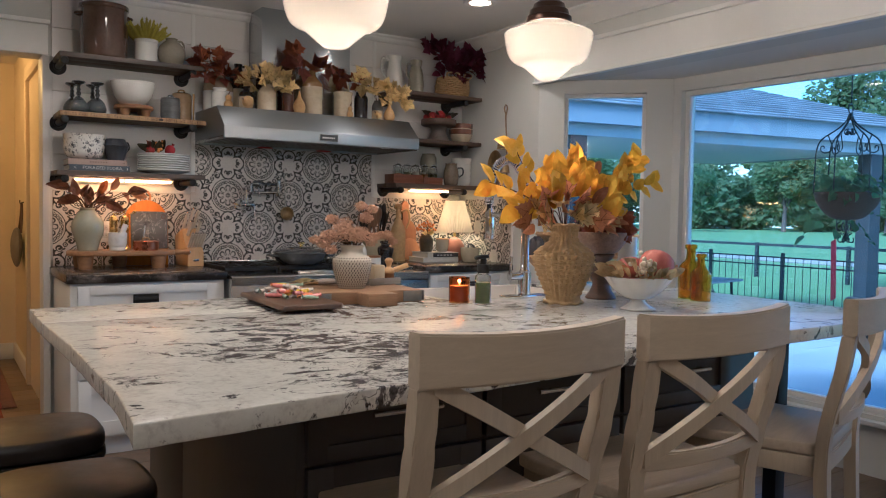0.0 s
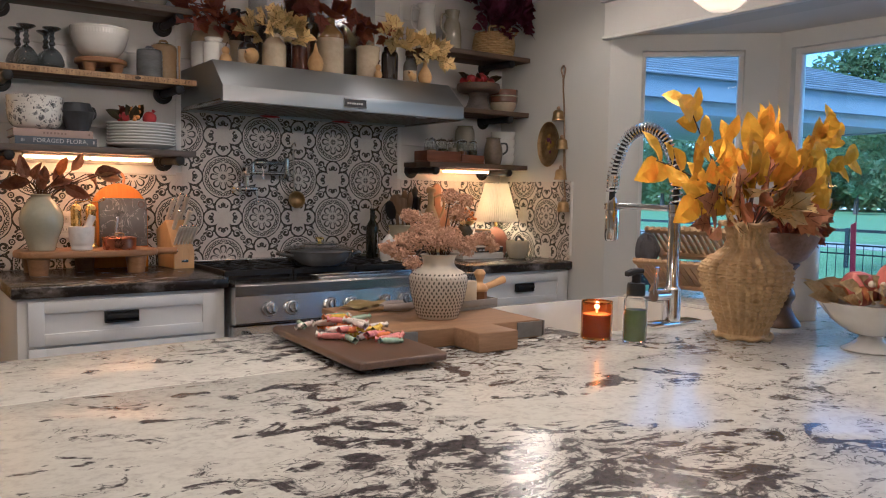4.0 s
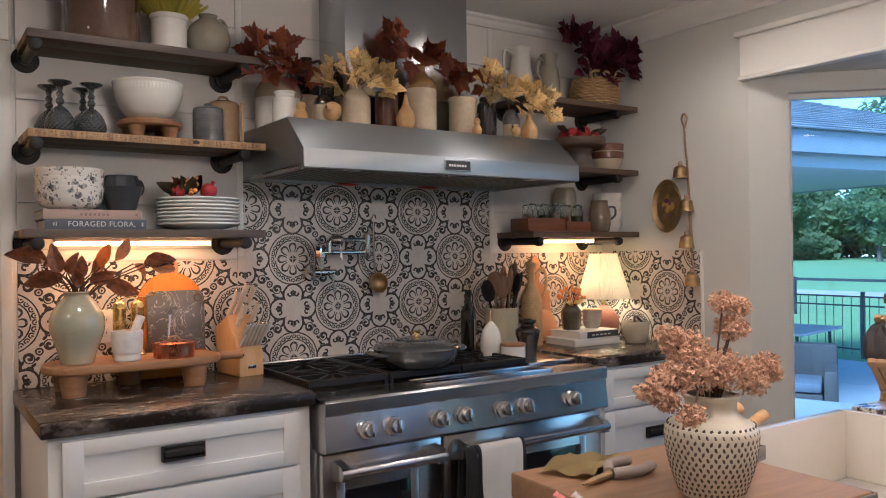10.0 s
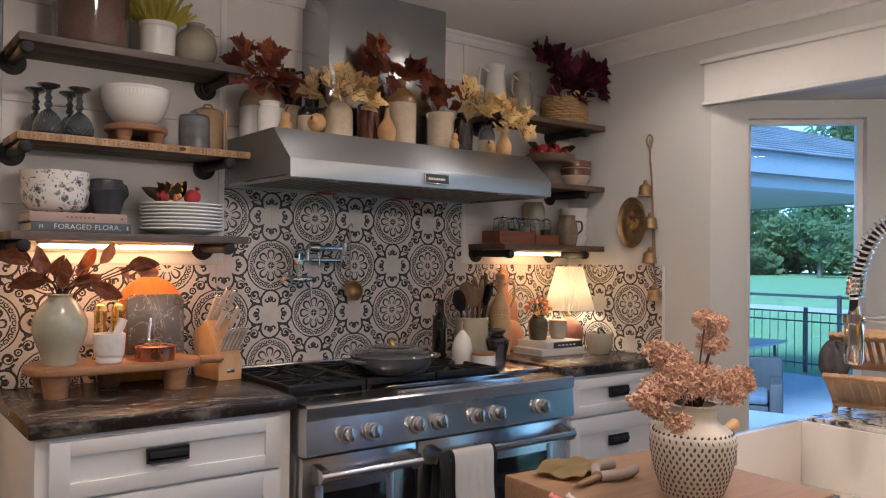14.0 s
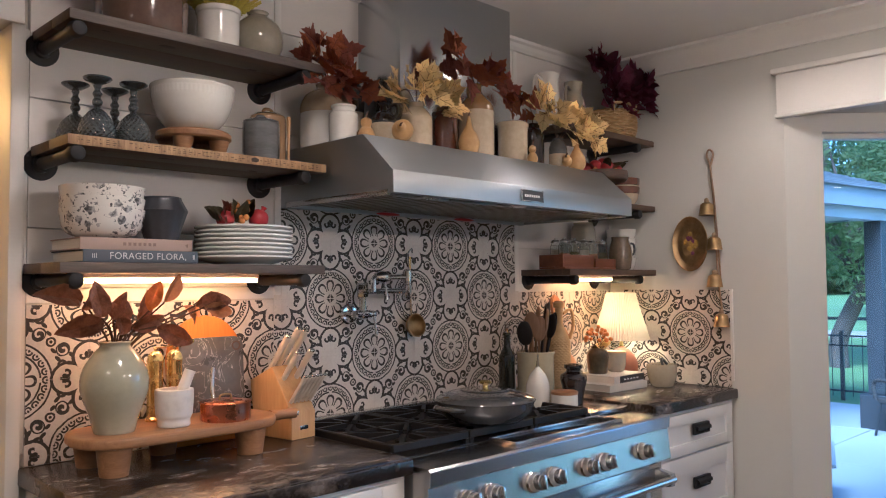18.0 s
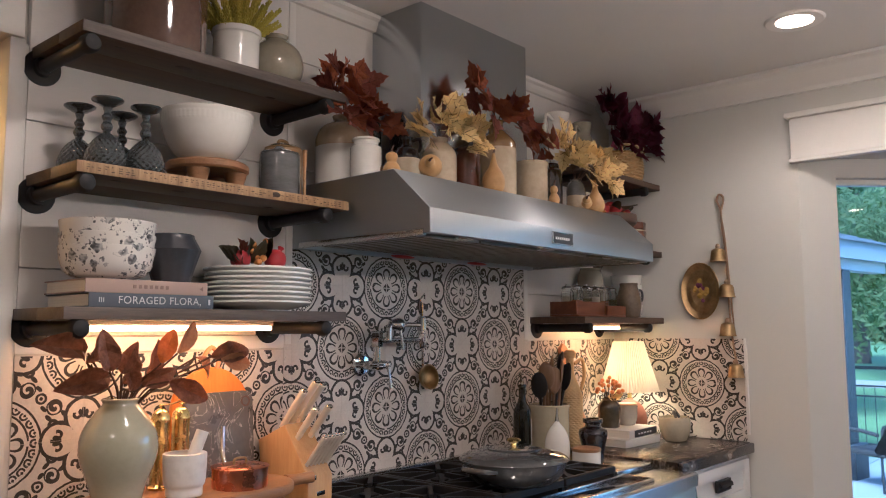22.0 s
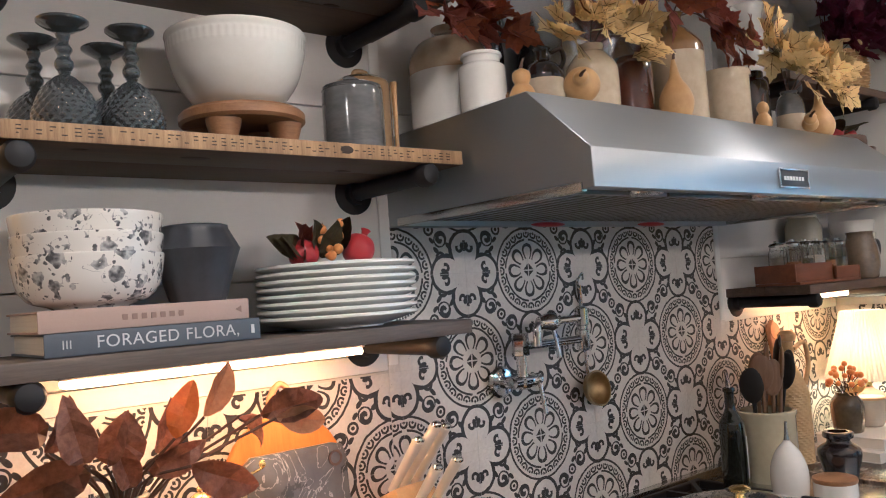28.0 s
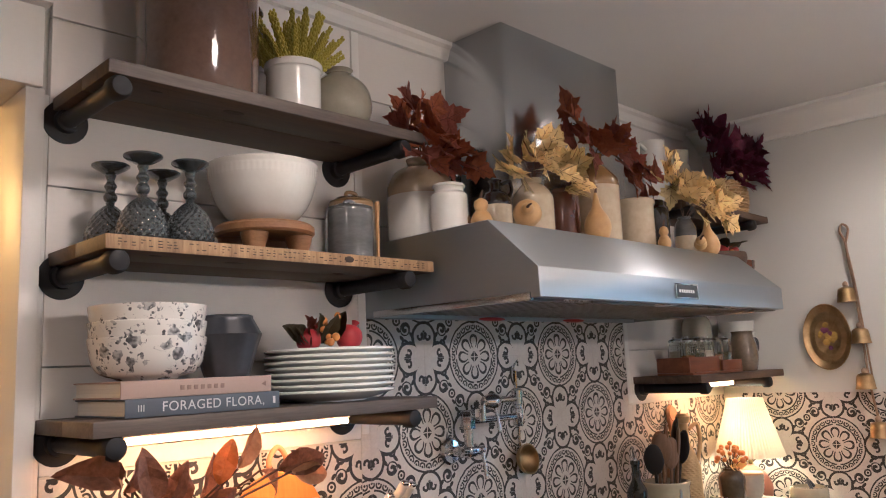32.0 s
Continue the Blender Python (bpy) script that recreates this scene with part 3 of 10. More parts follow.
structure(part("baseboard", box(RX - 0.016, 3.63, 0, RX, 3.86, 0.13, 0.003), TRIM))

# trims on the tiled wall
structure(part("trim", box(1.225, WY - 0.010, 1.345, 1.25, WY + 0.012, 2.44, 0.002), TRIM))
structure(part("trim", box(2.43, WY - 0.010, 1.345, 2.455, WY + 0.012, 2.44, 0.002), TRIM))
structure(part("trim", box(0.455, WY - 0.006, 0.95, 0.482, WY + 0.012, 2.05, 0.002), TRIM))
structure(part("trim", box(0.482, WY - 0.008, 1.335, 1.225, WY + 0.012, 1.372, 0.002), TRIM))
structure(part("trim", box(2.455, WY - 0.008, 1.340, RX, WY + 0.012, 1.376, 0.002), TRIM))
structure(part("trim", box(RX - 0.012, 3.868, 0.945, RX, 3.88, 1.345, 0.001), TRIM))

# ---- built-in furniture ----
def shaker_front(parent, x0, z0, x1, z1, y, rail=0.06, name="drawer_front", material=None, cross=0.0):
    """A framed front with a recessed panel, its face at y."""
    material, cross = material or CAB, cross or rail * 0.8
    d = part(name, box(x0 + rail, y + 0.009, z0 + cross, x1 - rail, y + 0.019, z1 - cross), material, parent)
    for a, b in ((x0, x0 + rail), (x1 - rail, x1)):
        part("stile", box(a, y, z0, b, y + 0.02, z1, 0.0006), material, d)
    for a, b in ((z1 - cross, z1), (z0, z0 + cross)):
        part("rail", box(x0 + rail, y, a, x1 - rail, y + 0.02, b, 0.0006), material, d)
    return d


def cup_pull(parent, x, z, y, w=0.122, h=0.043):
    """A black bin pull with a framed back."""
    bm = box(x - w / 2, y - 0.004, z - h / 2, x + w / 2, y, z + h / 2, 0.001)
    for sz in (-1, 1):
        box(x - w / 2, y - 0.014, z + sz * (h / 2 - 0.003) - 0.003, x + w / 2, y - 0.0041, z + sz * (h / 2 - 0.003) + 0.003, 0.001, bm)
        box(x + sz * (w / 2 - 0.003) - 0.003, y - 0.014, z - h / 2 + 0.0062, x + sz * (w / 2 - 0.003) + 0.003, y - 0.0041, z + h / 2 - 0.0062, 0.001, bm)
    cup = [(-0.0045, h / 2 - 0.0065), (-0.016, h / 2 - 0.009), (-0.024, h * 0.18), (-0.025, -h * 0.10), (-0.022, -h * 0.10), (-0.021, h * 0.16), (-0.014, h / 2 - 0.012), (-0.0045, h / 2 - 0.010)]
    sides = [[bm.verts.new((x + q * (w / 2 - 0.0065), y + cy, z + cz)) for cy, cz in cup] for q in (-1, 1)]
    for q in range(len(cup)):
        bm.faces.new((sides[0][q], sides[0][(q + 1) % len(cup)], sides[1][(q + 1) % len(cup)], sides[1][q]))
    bm.faces.new(sides[0][::-1]), bm.faces.new(sides[1])
    bmesh.ops.recalc_face_normals(bm, faces=bm.faces)
    return part("handle", bm, BLACKIRON, parent, "matt black bin pull")


def cabinet(name, x0, x1, label, pull=0.0):
    t = thing(name, label, "cabinet", (x0 + x1) / 2, 4.18, 0)
    cx = (x0 + x1) / 2
    a, b = x0 - cx, x1 - cx
    part("body", box(a, -0.30, 0.10, b, 0.31, 0.872, 0.003), CAB, t)
    part("toe_kick", box(a + 0.01, -0.24, 0, b - 0.01, 0.30, 0.10), CAB, t)
    for i, (z0, z1) in enumerate(((0.700, 0.858), (0.405, 0.690), (0.115, 0.395))):
        d = shaker_front(t, a + 0.033, z0, b - 0.043, z1, -0.32, 0.058 if i else 0.052, cross=0.072 if i else 0.042)
        cup_pull(d, pull, (z0 + z1) / 2 + (0.012 if i == 0 else 0.032), -0.32)
    return t


cabinet("base_cabinet", 0.485, 1.235, "white painted shaker drawer cabinet with black bin pulls beside the range", -0.028)
cabinet("base_cabinet", 2.485, 3.15, "white painted shaker drawer cabinet with black bin pulls in the corner")


def counter(x0, x1, label):
    t = thing("countertop", label, "countertop", (x0 + x1) / 2, 4.19, 0.874)
    h = (x1 - x0) / 2
    part("stone_slab", box(-h, -0.318, 0, h, 0.312, 0.042, 0.004), STONE, t)
    part("front_edge", box(-h, -0.336, -0.001, h, -0.3185, 0.0405, 0.006, None, 3), STONE, t, "rounded rough stone edge")
    return t


counter(0.465, 1.246, "dark brown leathered stone worktop on the white cabinet")
counter(2.474, 3.158, "dark brown leathered stone worktop in the corner")

# ---- the island ----
island = thing("kitchen_island", "dark brown kitchen island cabinet under a white granite top", "kitchen island", 1.3, 1.9, 0)
part("body", box(-0.72, -0.62, 0.09, 0.84, 0.30, 0.872, 0.004), DARKCAB, island)
part("back_body", box(-0.72, 0.302, 0.09, 1.30, 0.74, 0.700, 0.004), DARKCAB, island)
part("toe_kick", box(-0.68, -0.58, 0, 0.68, 0.70, 0.09), DARKCAB, island)
for k in range(3):
    x0 = -0.70 + k * 0.47
    d = shaker_front(island, x0, 0.70, x0 + 0.455, 0.86, -0.64, 0.045, "drawer_front", DARKCAB)
    bm = tube([(x0 + 0.14, -0.672, 0.80), (x0 + 0.32, -0.672, 0.80)], 0.006, 10)
    tube([(x0 + 0.16, -0.64, 0.80), (x0 + 0.16, -0.672, 0.80)], 0.005, 8, bm)
    tube([(x0 + 0.30, -0.64, 0.80), (x0 + 0.30, -0.672, 0.80)], 0.005, 8, bm)
    part("handle", bm, CHROME, d, "brushed bar handle")
    shaker_front(island, x0, 0.11, x0 + 0.455, 0.69, -0.64, 0.06, "door", DARKCAB)
for lx, ly in ((0.965, -0.625), (1.40, 0.60)):
    part("leg", box(lx, ly, 0, lx + 0.05, ly + 0.05, 0.872, 0.003), BLACKIRON, island, "black square steel leg")


def rough_outline(corners, step=0.03, amp=0.004):
    out = []
    for (x0, y0), (x1, y1) in zip(corners, corners[1:] + corners[:1]):
        n = max(1, int(math.hypot(x1 - x0, y1 - y0) / step))
        for i in range(n):
            x, y = x0 + (x1 - x0) * i / n, y0 + (y1 - y0) * i / n
            out.append((x + amp * noise.noise((x * 30, y * 30, 0)), y + amp * noise.noise((x * 30, y * 30, 7))))
    return out


SINK = (1.60, 2.33, 2.245, 2.705)
top = thing("island_top", "thick polished white granite slab with dark flecks and a chiselled edge", "countertop", 0, 0, 0.872)
part("stone_slab", prism(rough_outline([(0.184, 0.966), (1.40, 1.098), (2.85, 1.155), (2.85, 2.19), (2.33, 2.19), (2.33, 2.2), (1.60, 2.2), (0.190, 2.2), (0.203, 1.75), (0.203, 1.2)]), 0, 0.042, None, 0.004), GRANITE, top)
part("stone_slab", prism(rough_outline([(0.188, 2.2), (1.595, 2.2), (1.595, 2.69), (0.19, 2.56)]), 0, 0.042, None, 0.004), GRANITE, top)
part("stone_slab", prism(rough_outline([(2.335, 2.19), (2.85, 2.19), (2.85, 2.75), (2.335, 2.745)]), 0, 0.042, None, 0.004), GRANITE, top)
# ---- the range ----
rng = thing("range_cooker", "wide stainless steel gas range with two oven doors and black grates", "range", 1.86, 3.86, 0)
part("body", box(-0.608, 0.02, 0.11, 0.608, 0.61, 0.867, 0.003), STEEL_V, rng)
part("kick_plate", box(-0.60, 0.07, 0, 0.60, 0.60, 0.11), BLACKIRON, rng)
prof = [(0.03, 0.727), (-0.060, 0.727), (-0.066, 0.733), (-0.054, 0.842), (-0.062, 0.846), (-0.064, 0.885), (-0.056, 0.892), (0.08, 0.892), (0.08, 0.867)]
bm = bm_new()
ends = [[bm.verts.new((sx * 0.61, y, z)) for y, z in prof] for sx in (-1, 1)]
k = len(prof)
for i in range(k):
    bm.faces.new((ends[0][i], ends[0][(i + 1) % k], ends[1][(i + 1) % k], ends[1][i]))
bm.faces.new(ends[0]), bm.faces.new(ends[1])
bmesh.ops.recalc_face_normals(bm, faces=bm.faces)
bmesh.ops.bevel(bm, geom=[e for e in bm.edges if abs(e.verts[0].co.x - e.verts[1].co.x) > 0.5], offset=0.0012, segments=1, affect="EDGES")
part("control_panel", bm, STEEL, rng, "", False)
part("cooktop", box(-0.606, 0.082, 0.868, 0.606, 0.61, 0.892, 0.002), STEEL, rng)
part("burner_pan", box(-0.600, 0.092, 0.8922, 0.340, 0.606, 0.8938), CASTIRON, rng, "black enamelled burner pan")
part("rear_guard", box(-0.606, 0.612, 0.868, 0.606, 0.64, 0.936, 0.003), STEEL, rng)
part("griddle_cover", box(0.345, 0.10, 0.8925, 0.597, 0.602, 0.9098, 0.006), STEEL, rng, "raised steel griddle cover")
part("drip_tray", box(-0.20, -0.018, 0.8925, 0.335, 0.075, 0.897, 0.002), BLACKGLASS, rng)
tray = box(-0.215, -0.027, 0.8922, 0.350, -0.0185, 0.904, 0.002)
box(-0.215, 0.0755, 0.8922, 0.350, 0.083, 0.904, 0.002, tray)
box(-0.222, -0.027, 0.8922, -0.2155, 0.083, 0.904, 0.002, tray)
box(0.3505, -0.027, 0.8922, 0.357, 0.083, 0.904, 0.002, tray)
part("tray_rim", tray, STEEL, rng)


def grate(x0, x1, y0, y1, z):
    """A cast grate over two burners: a frame, a middle bar and fingers that rise to the burners."""
    b, h = 0.015, 0.024
    bm = box(x0, y0, z, x1, y0 + b, z + h, 0.003, None, 1)
    box(x0, y1 - b, z, x1, y1, z + h, 0.003, bm, 1)
    box(x0, y0 + b, z, x0 + b, y1 - b, z + h, 0.003, bm, 1)
    box(x1 - b, y0 + b, z, x1, y1 - b, z + h, 0.003, bm, 1)
    ym, xm = (y0 + y1) / 2, (x0 + x1) / 2
    box(x0 + b, ym - b / 2, z, x1 - b, ym + b / 2, z + h, 0.003, bm, 1)
    for cy, half in (((y0 + ym) / 2, (ym - y0) / 2), ((y1 + ym) / 2, (y1 - ym) / 2)):
        for k in range(8):
            a = math.pi * k / 4
            ca, sa = math.cos(a), math.sin(a)
            rr = min((x1 - x0) / 2 / max(abs(ca), 0.01), half / max(abs(sa), 0.01)) - b * 0.6
            r0 = 0.036 if k % 2 else 0.026
            m = Matrix.Translation((xm, cy, z)) @ Matrix.Rotation(a, 4, "Z")
            prof_ = [(r0, 0.012), (rr, 0.002), (rr, h - 0.001), (r0, h + 0.001)]
            ring_ = [[bm.verts.new(m @ Vector((px, w, pz))) for px, pz in prof_] for w in (-0.0065, 0.0065)]
            for q in range(4):
                bm.faces.new((ring_[0][q], ring_[0][(q + 1) % 4], ring_[1][(q + 1) % 4], ring_[1][q]))
            bm.faces.new(ring_[0][::-1]), bm.faces.new(ring_[1])
    for px, py in ((x0, y0), (x1 - b, y0), (x0, y1 - b), (x1 - b, y1 - b)):
        box(px, py, z - 0.014, px + b, py + b, z, 0, bm)
    bmesh.ops.recalc_face_normals(bm, faces=bm.faces)
    return bm


for i in range(3):
    gx = -0.595 + i * 0.311
    part("grate", grate(gx, gx + 0.305, 0.10, 0.60, 0.908), CASTIRON, rng)
    for cy in (0.225, 0.475):
        bm = lathe([(0, 0.894), (0.055, 0.894), (0.052, 0.901), (0.03, 0.903), (0.03, 0.911), (0, 0.913)], 20, None, Matrix.Translation((gx + 0.1525, cy, 0)))
        part("burner", bm, CASTIRON, rng)
for kx in (-0.466, -0.367, -0.184, -0.085, 0.088, 0.190, 0.422):
    m = Matrix.Translation((kx, -0.057, 0.785)) @ Matrix.Rotation(radians(90 - 9), 4, "X")
    base = part("knob_bezel", lathe([(0, 0), (0.032, 0), (0.032, 0.004), (0.028, 0.008), (0, 0.008)], 28, None, m), CHROME, rng)
    part("knob_skirt", lathe([(0.0275, 0.008), (0.0275, 0.020), (0.0245, 0.0235), (0, 0.0235)], 72, None, m, lambda a, z: 1 + 0.035 * math.cos(36 * a)), STEEL_V, base, "knurled dark steel ring")
    part("knob", lathe([(0.0235, 0.0235), (0.0225, 0.040), (0.020, 0.0425), (0, 0.0425)], 28, None, m), STEEL, base, "round brushed steel knob")
    grip = box(-0.0045, -0.0205, 0.0425, 0.0045, 0.0205, 0.053, 0.0015)
    bmesh.ops.transform(grip, matrix=m, verts=grip.verts)
    part("knob_grip", grip, CHROME, base)
for x0, x1, wx0, wx1 in ((-0.606, -0.158, -0.53, -0.285), (-0.150, 0.606, 0.02, 0.49)):
    d = part("oven_door", box(x0, -0.03, 0.12, x1, 0.018, 0.716, 0.006), STEEL, rng)
    part("door_window", box(wx0, -0.034, 0.28, wx1, -0.0302, 0.598, 0.0015), BLACKGLASS, d, "dark glass oven window")
    part("window_frame", box(wx0 - 0.03, -0.033, 0.25, wx0 - 0.001, -0.0302, 0.625, 0.001), STEEL_V, d)
    part("window_frame", box(wx1 + 0.001, -0.033, 0.25, wx1 + 0.03, -0.0302, 0.625, 0.001), STEEL_V, d)
    bar = tube([(x0 + 0.035, -0.088, 0.664), (x1 - 0.02, -0.088, 0.664)], 0.0155, 16)
    part("handle", bar, STEEL, d, "round steel towel-bar handle")
    for ex in (x0 + 0.05, x1 - 0.035):
        part("handle_bracket", prism([(-0.095, -0.022), (-0.03, -0.034), (-0.03, 0.034), (-0.095, 0.022)], -0.016, 0.016, None, 0.003,
                                     Matrix.Translation((ex, 0, 0.664)) @ Matrix(((0, 0, 1, 0), (1, 0, 0, 0), (0, 1, 0, 0), (0, 0, 0, 1)))), STEEL, d)

# ---- the hood ----
DUCTSTEEL = steel("duct_steel", (0.50, 0.525, 0.55), 0.22, axis=2)
# Bluish base colour imitates the window's sky reflected in the canopy.
HOODSTEEL = steel("hood_steel_sky_tint", (0.455, 0.485, 0.515), 0.48)
hood = thing("range_hood", "brushed stainless steel wall hood with a square chimney", "range hood", 1.8605, 4.2, 0)
prof = [(-0.26, 1.633), (-0.26, 1.697), (-0.128, 1.815), (0.302, 1.815), (0.302, 1.628), (0.27, 1.628), (0.27, 1.645), (-0.235, 1.645), (-0.235, 1.633)]
bm = bm_new()
ends = [[bm.verts.new((sx * 0.609, y, z)) for y, z in prof] for sx in (-1, 1)]
k = len(prof)
for i in range(k):
    bm.faces.new((ends[0][i], ends[0][(i + 1) % k], ends[1][(i + 1) % k], ends[1][i]))
bm.faces.new(ends[0]), bm.faces.new(ends[1])
bmesh.ops.recalc_face_normals(bm, faces=bm.faces)
bmesh.ops.bevel(bm, geom=[e for e in bm.edges], offset=0.0015, segments=1, affect="EDGES")
part("canopy", bm, HOODSTEEL, hood)
part("chimney", box(-0.284, 0.074, 1.8155, 0.291, 0.304, TOP - 0.001, 0.002), DUCTSTEEL, hood, "tall square steel duct cover")
for sx in (-1, 1):
    part("side_lip", box(sx * 0.609 - (0.012 if sx > 0 else 0), -0.234, 1.629, sx * 0.609 + (0.012 if sx < 0 else 0), 0.268, 1.6445, 0.001), STEEL, hood)
SMOKED = steel("greasy_steel", (0.22, 0.215, 0.21), 0.35, 1)
for i in range(4):
    x0 = -0.585 + i * 0.294
    bm = box(x0, -0.17, 1.636, x0 + 0.286, -0.155, 1.644, 0.001)
    fl = part("baffle_filter", bm, SMOKED, hood, "slatted steel grease filter")
    part("filter_rail", box(x0, 0.225, 1.636, x0 + 0.286, 0.24, 1.644, 0.001), STEEL, fl)
    for j in range(9):
        part("slat", box(x0 + 0.004 + j * 0.032, -0.154, 1.635, x0 + 0.022 + j * 0.032, 0.224, 1.643, 0.001), SMOKED, fl)
RED = mat("red_enamel", (0.45, 0.02, 0.04), (0.3, 0.015, 0.03), rough=0.4)
for rx in (-0.20, 0.19):
    part("filter_handle", ball(1, (rx, 0.235, 1.628), None, (0.055, 0.014, 0.006)), RED, hood, "red filter grip")
BADGE = mat("badge_plate", (0.06, 0.06, 0.062), (0.04, 0.04, 0.042), rough=0.5)
bd = part("badge", box(-0.055, -0.2625, 1.650, 0.055, -0.2602, 1.682, 0.001), BADGE, hood, "small dark maker's plate with a bright rim")
rim = box(-0.058, -0.2645, 1.682, 0.058, -0.2602, 1.686, 0.001)
box(-0.058, -0.2645, 1.646, 0.058, -0.2602, 1.650, 0.001, rim)
box(-0.058, -0.2645, 1.650, -0.054, -0.2602, 1.682, 0.001, rim)
box(0.054, -0.2645, 1.650, 0.058, -0.2602, 1.682, 0.001, rim)
for q in range(7):
    part("badge_bar", box(-0.040 + 0.0116 * q, -0.2634, 1.662, -0.032 + 0.0116 * q, -0.2627, 1.670), TRIM, bd, "unreadable pale lettering")
part("badge_rim", rim, STEEL, bd)
for lx in (-0.4, 0.0, 0.4):
    part("hood_light", lathe([(0, 1.634), (0.03, 1.634), (0.033, 1.644), (0, 1.644)], 20, None, Matrix.Translation((lx, -0.20, 0))), CHROME, hood)

# ---- shelves on black pipe ----
STRIP = glow("led_strip", (1.0, 0.41, 0.11), 11.5)


def pipe_shelf(label, x0, x1, ztop, px, edge=None, plank=None, strip=None):
    t = thing("wall_shelf", label, "shelf", (x0 + x1) / 2, 4.37, ztop, group="shelves on black pipe")
    c = (x0 + x1) / 2
    mid = -0.004 + 0.02 * math.sin(ztop * 9)
    plank = plank or SHELFWOOD
    part("board", box(x0 - c, -0.132, -0.026, x1 - c, mid, 0, 0.002), plank, t)
    part("board", box(x0 - c, mid + 0.001, -0.026, x1 - c, 0.133, 0, 0.002), plank, t)
    if edge:
        if edge is SHELFEDGE:
            rnd = random.Random(3)
            marks, x = bm_new(), x0 - c + 0.02
            while x < x1 - c - 0.03:
                for z in (-0.0085, -0.0135, -0.0185):
                    if rnd.random() < 0.72:
                        w = rnd.uniform(0.003, 0.009)
                        box(x, -0.1358, z, x + w, -0.1353, z + 0.0016, 0, marks)
                x += rnd.uniform(0.010, 0.017)
            tagged(part("saw_marks", marks, DARKWOOD_EDGE, t, "rows of short dark saw marks"), kind="stuff")
            part("knot", ball(1, (0.13, -0.1352, -0.012), None, (0.013, 0.0012, 0.007), 14, 8), DARKWOOD_EDGE, t)
        for kx, ky, kr in ((-0.10, -0.07, 0.017), (0.19, -0.02, 0.012), (-0.27, -0.09, 0.009)):
            part("knot", ball(1, (kx, ky, -0.0262), None, (kr * 1.4, kr * 0.7, 0.0012), 16, 8), DARKWOOD_EDGE, t, "dark knot in the board")
        part("edge_strip", box(x0 - c, -0.1355, -0.0255, x1 - c, -0.1322, -0.0008, 0.0008), edge, t, "raw sawn timber edge")
    for x in px:
        b = tube([(x - c, 0.13, -0.044), (x - c, -0.118, -0.044)], 0.0165, 18)
        p = part("pipe_bracket", b, BLACKIRON, t, "black iron pipe bracket")
        m = Matrix.Translation((x - c, 0.134, -0.044)) @ Matrix.Rotation(radians(90), 4, "X")
        part("flange", lathe([(0, 0), (0.043, 0), (0.043, 0.008), (0.024, 0.011), (0.023, 0.026), (0.0168, 0.027)], 28, None, m), BLACKIRON, p)
        m = Matrix.Translation((x - c, -0.105, -0.044)) @ Matrix.Rotation(radians(90), 4, "X")
        part("end_cap", lathe([(0.0168, 0), (0.0215, 0.001), (0.0215, 0.020), (0.017, 0.028), (0.008, 0.031), (0, 0.0315)], 24, None, m), BLACKIRON, p)
    if strip:
        s0, s1 = strip
        h = part("light_housing", box(s0 - c, -0.01, -0.038, s1 - c, 0.028, -0.027, 0.002), TRIM, t, "slim white light fitting")
        half = (s1 - s0) / 2
        for a, b in ((s0 - c + 0.005, s0 - c + half - 0.006), (s0 - c + half + 0.006, s1 - c - 0.005)):
            part("light_strip", box(a, -0.012, -0.050, b, 0.026, -0.0385, 0.004), STRIP, h, "lit warm white strip light")
    return t


LP, RP = (0.512, 1.168), (2.52, 3.02)
pipe_shelf("dark weathered plank shelf on black pipe brackets, full of crocks", 0.488, 1.238, 2.045, LP, SHELFGREY)
pipe_shelf("brown plank shelf with a raw sawn front edge on black pipes", 0.488, 1.240, 1.742, LP, SHELFEDGE)
pipe_shelf("dark plank shelf on black pipes with a lit strip below", 0.475, 1.238, 1.436, LP, None, SHELFGREY, (0.575, 1.085))
pipe_shelf("dark plank shelf on black pipes high in the corner", 2.475, 3.152, 2.045, RP)
pipe_shelf("dark plank shelf on black pipes in the corner", 2.475, 3.152, 1.736, RP)
pipe_shelf("dark corner shelf on black pipes with a lit strip below", 2.475, 3.152, 1.436, RP, None, None, (2.66, 2.97))

# ---- lights ----
def opal(name):
    """Milky glass that the bulb inside lights through."""
    m, tree, p = blank(name)
    p.inputs["Base Color"].default_value = (0.62, 0.58, 0.52, 1)
    p.inputs["Roughness"].default_value = 0.12
    tl = add(tree, "ShaderNodeBsdfTranslucent")
    tl.inputs[0].default_value = (0.85, 0.80, 0.70, 1)
    mx = tree.nodes.new("ShaderNodeMixShader")
    mx.inputs[0].default_value = 0.034
    tree.links.new(p.outputs[0], mx.inputs[1])
    tree.links.new(tl.outputs[0], mx.inputs[2])
    tree.links.new(mx.outputs[0], tree.nodes["Material Output"].inputs[0])
    return m


OPAL = opal("opal_glass")
BRONZE = mat("bronze", (0.07, 0.04, 0.028), (0.04, 0.024, 0.018), rough=0.35, metal=0.8)


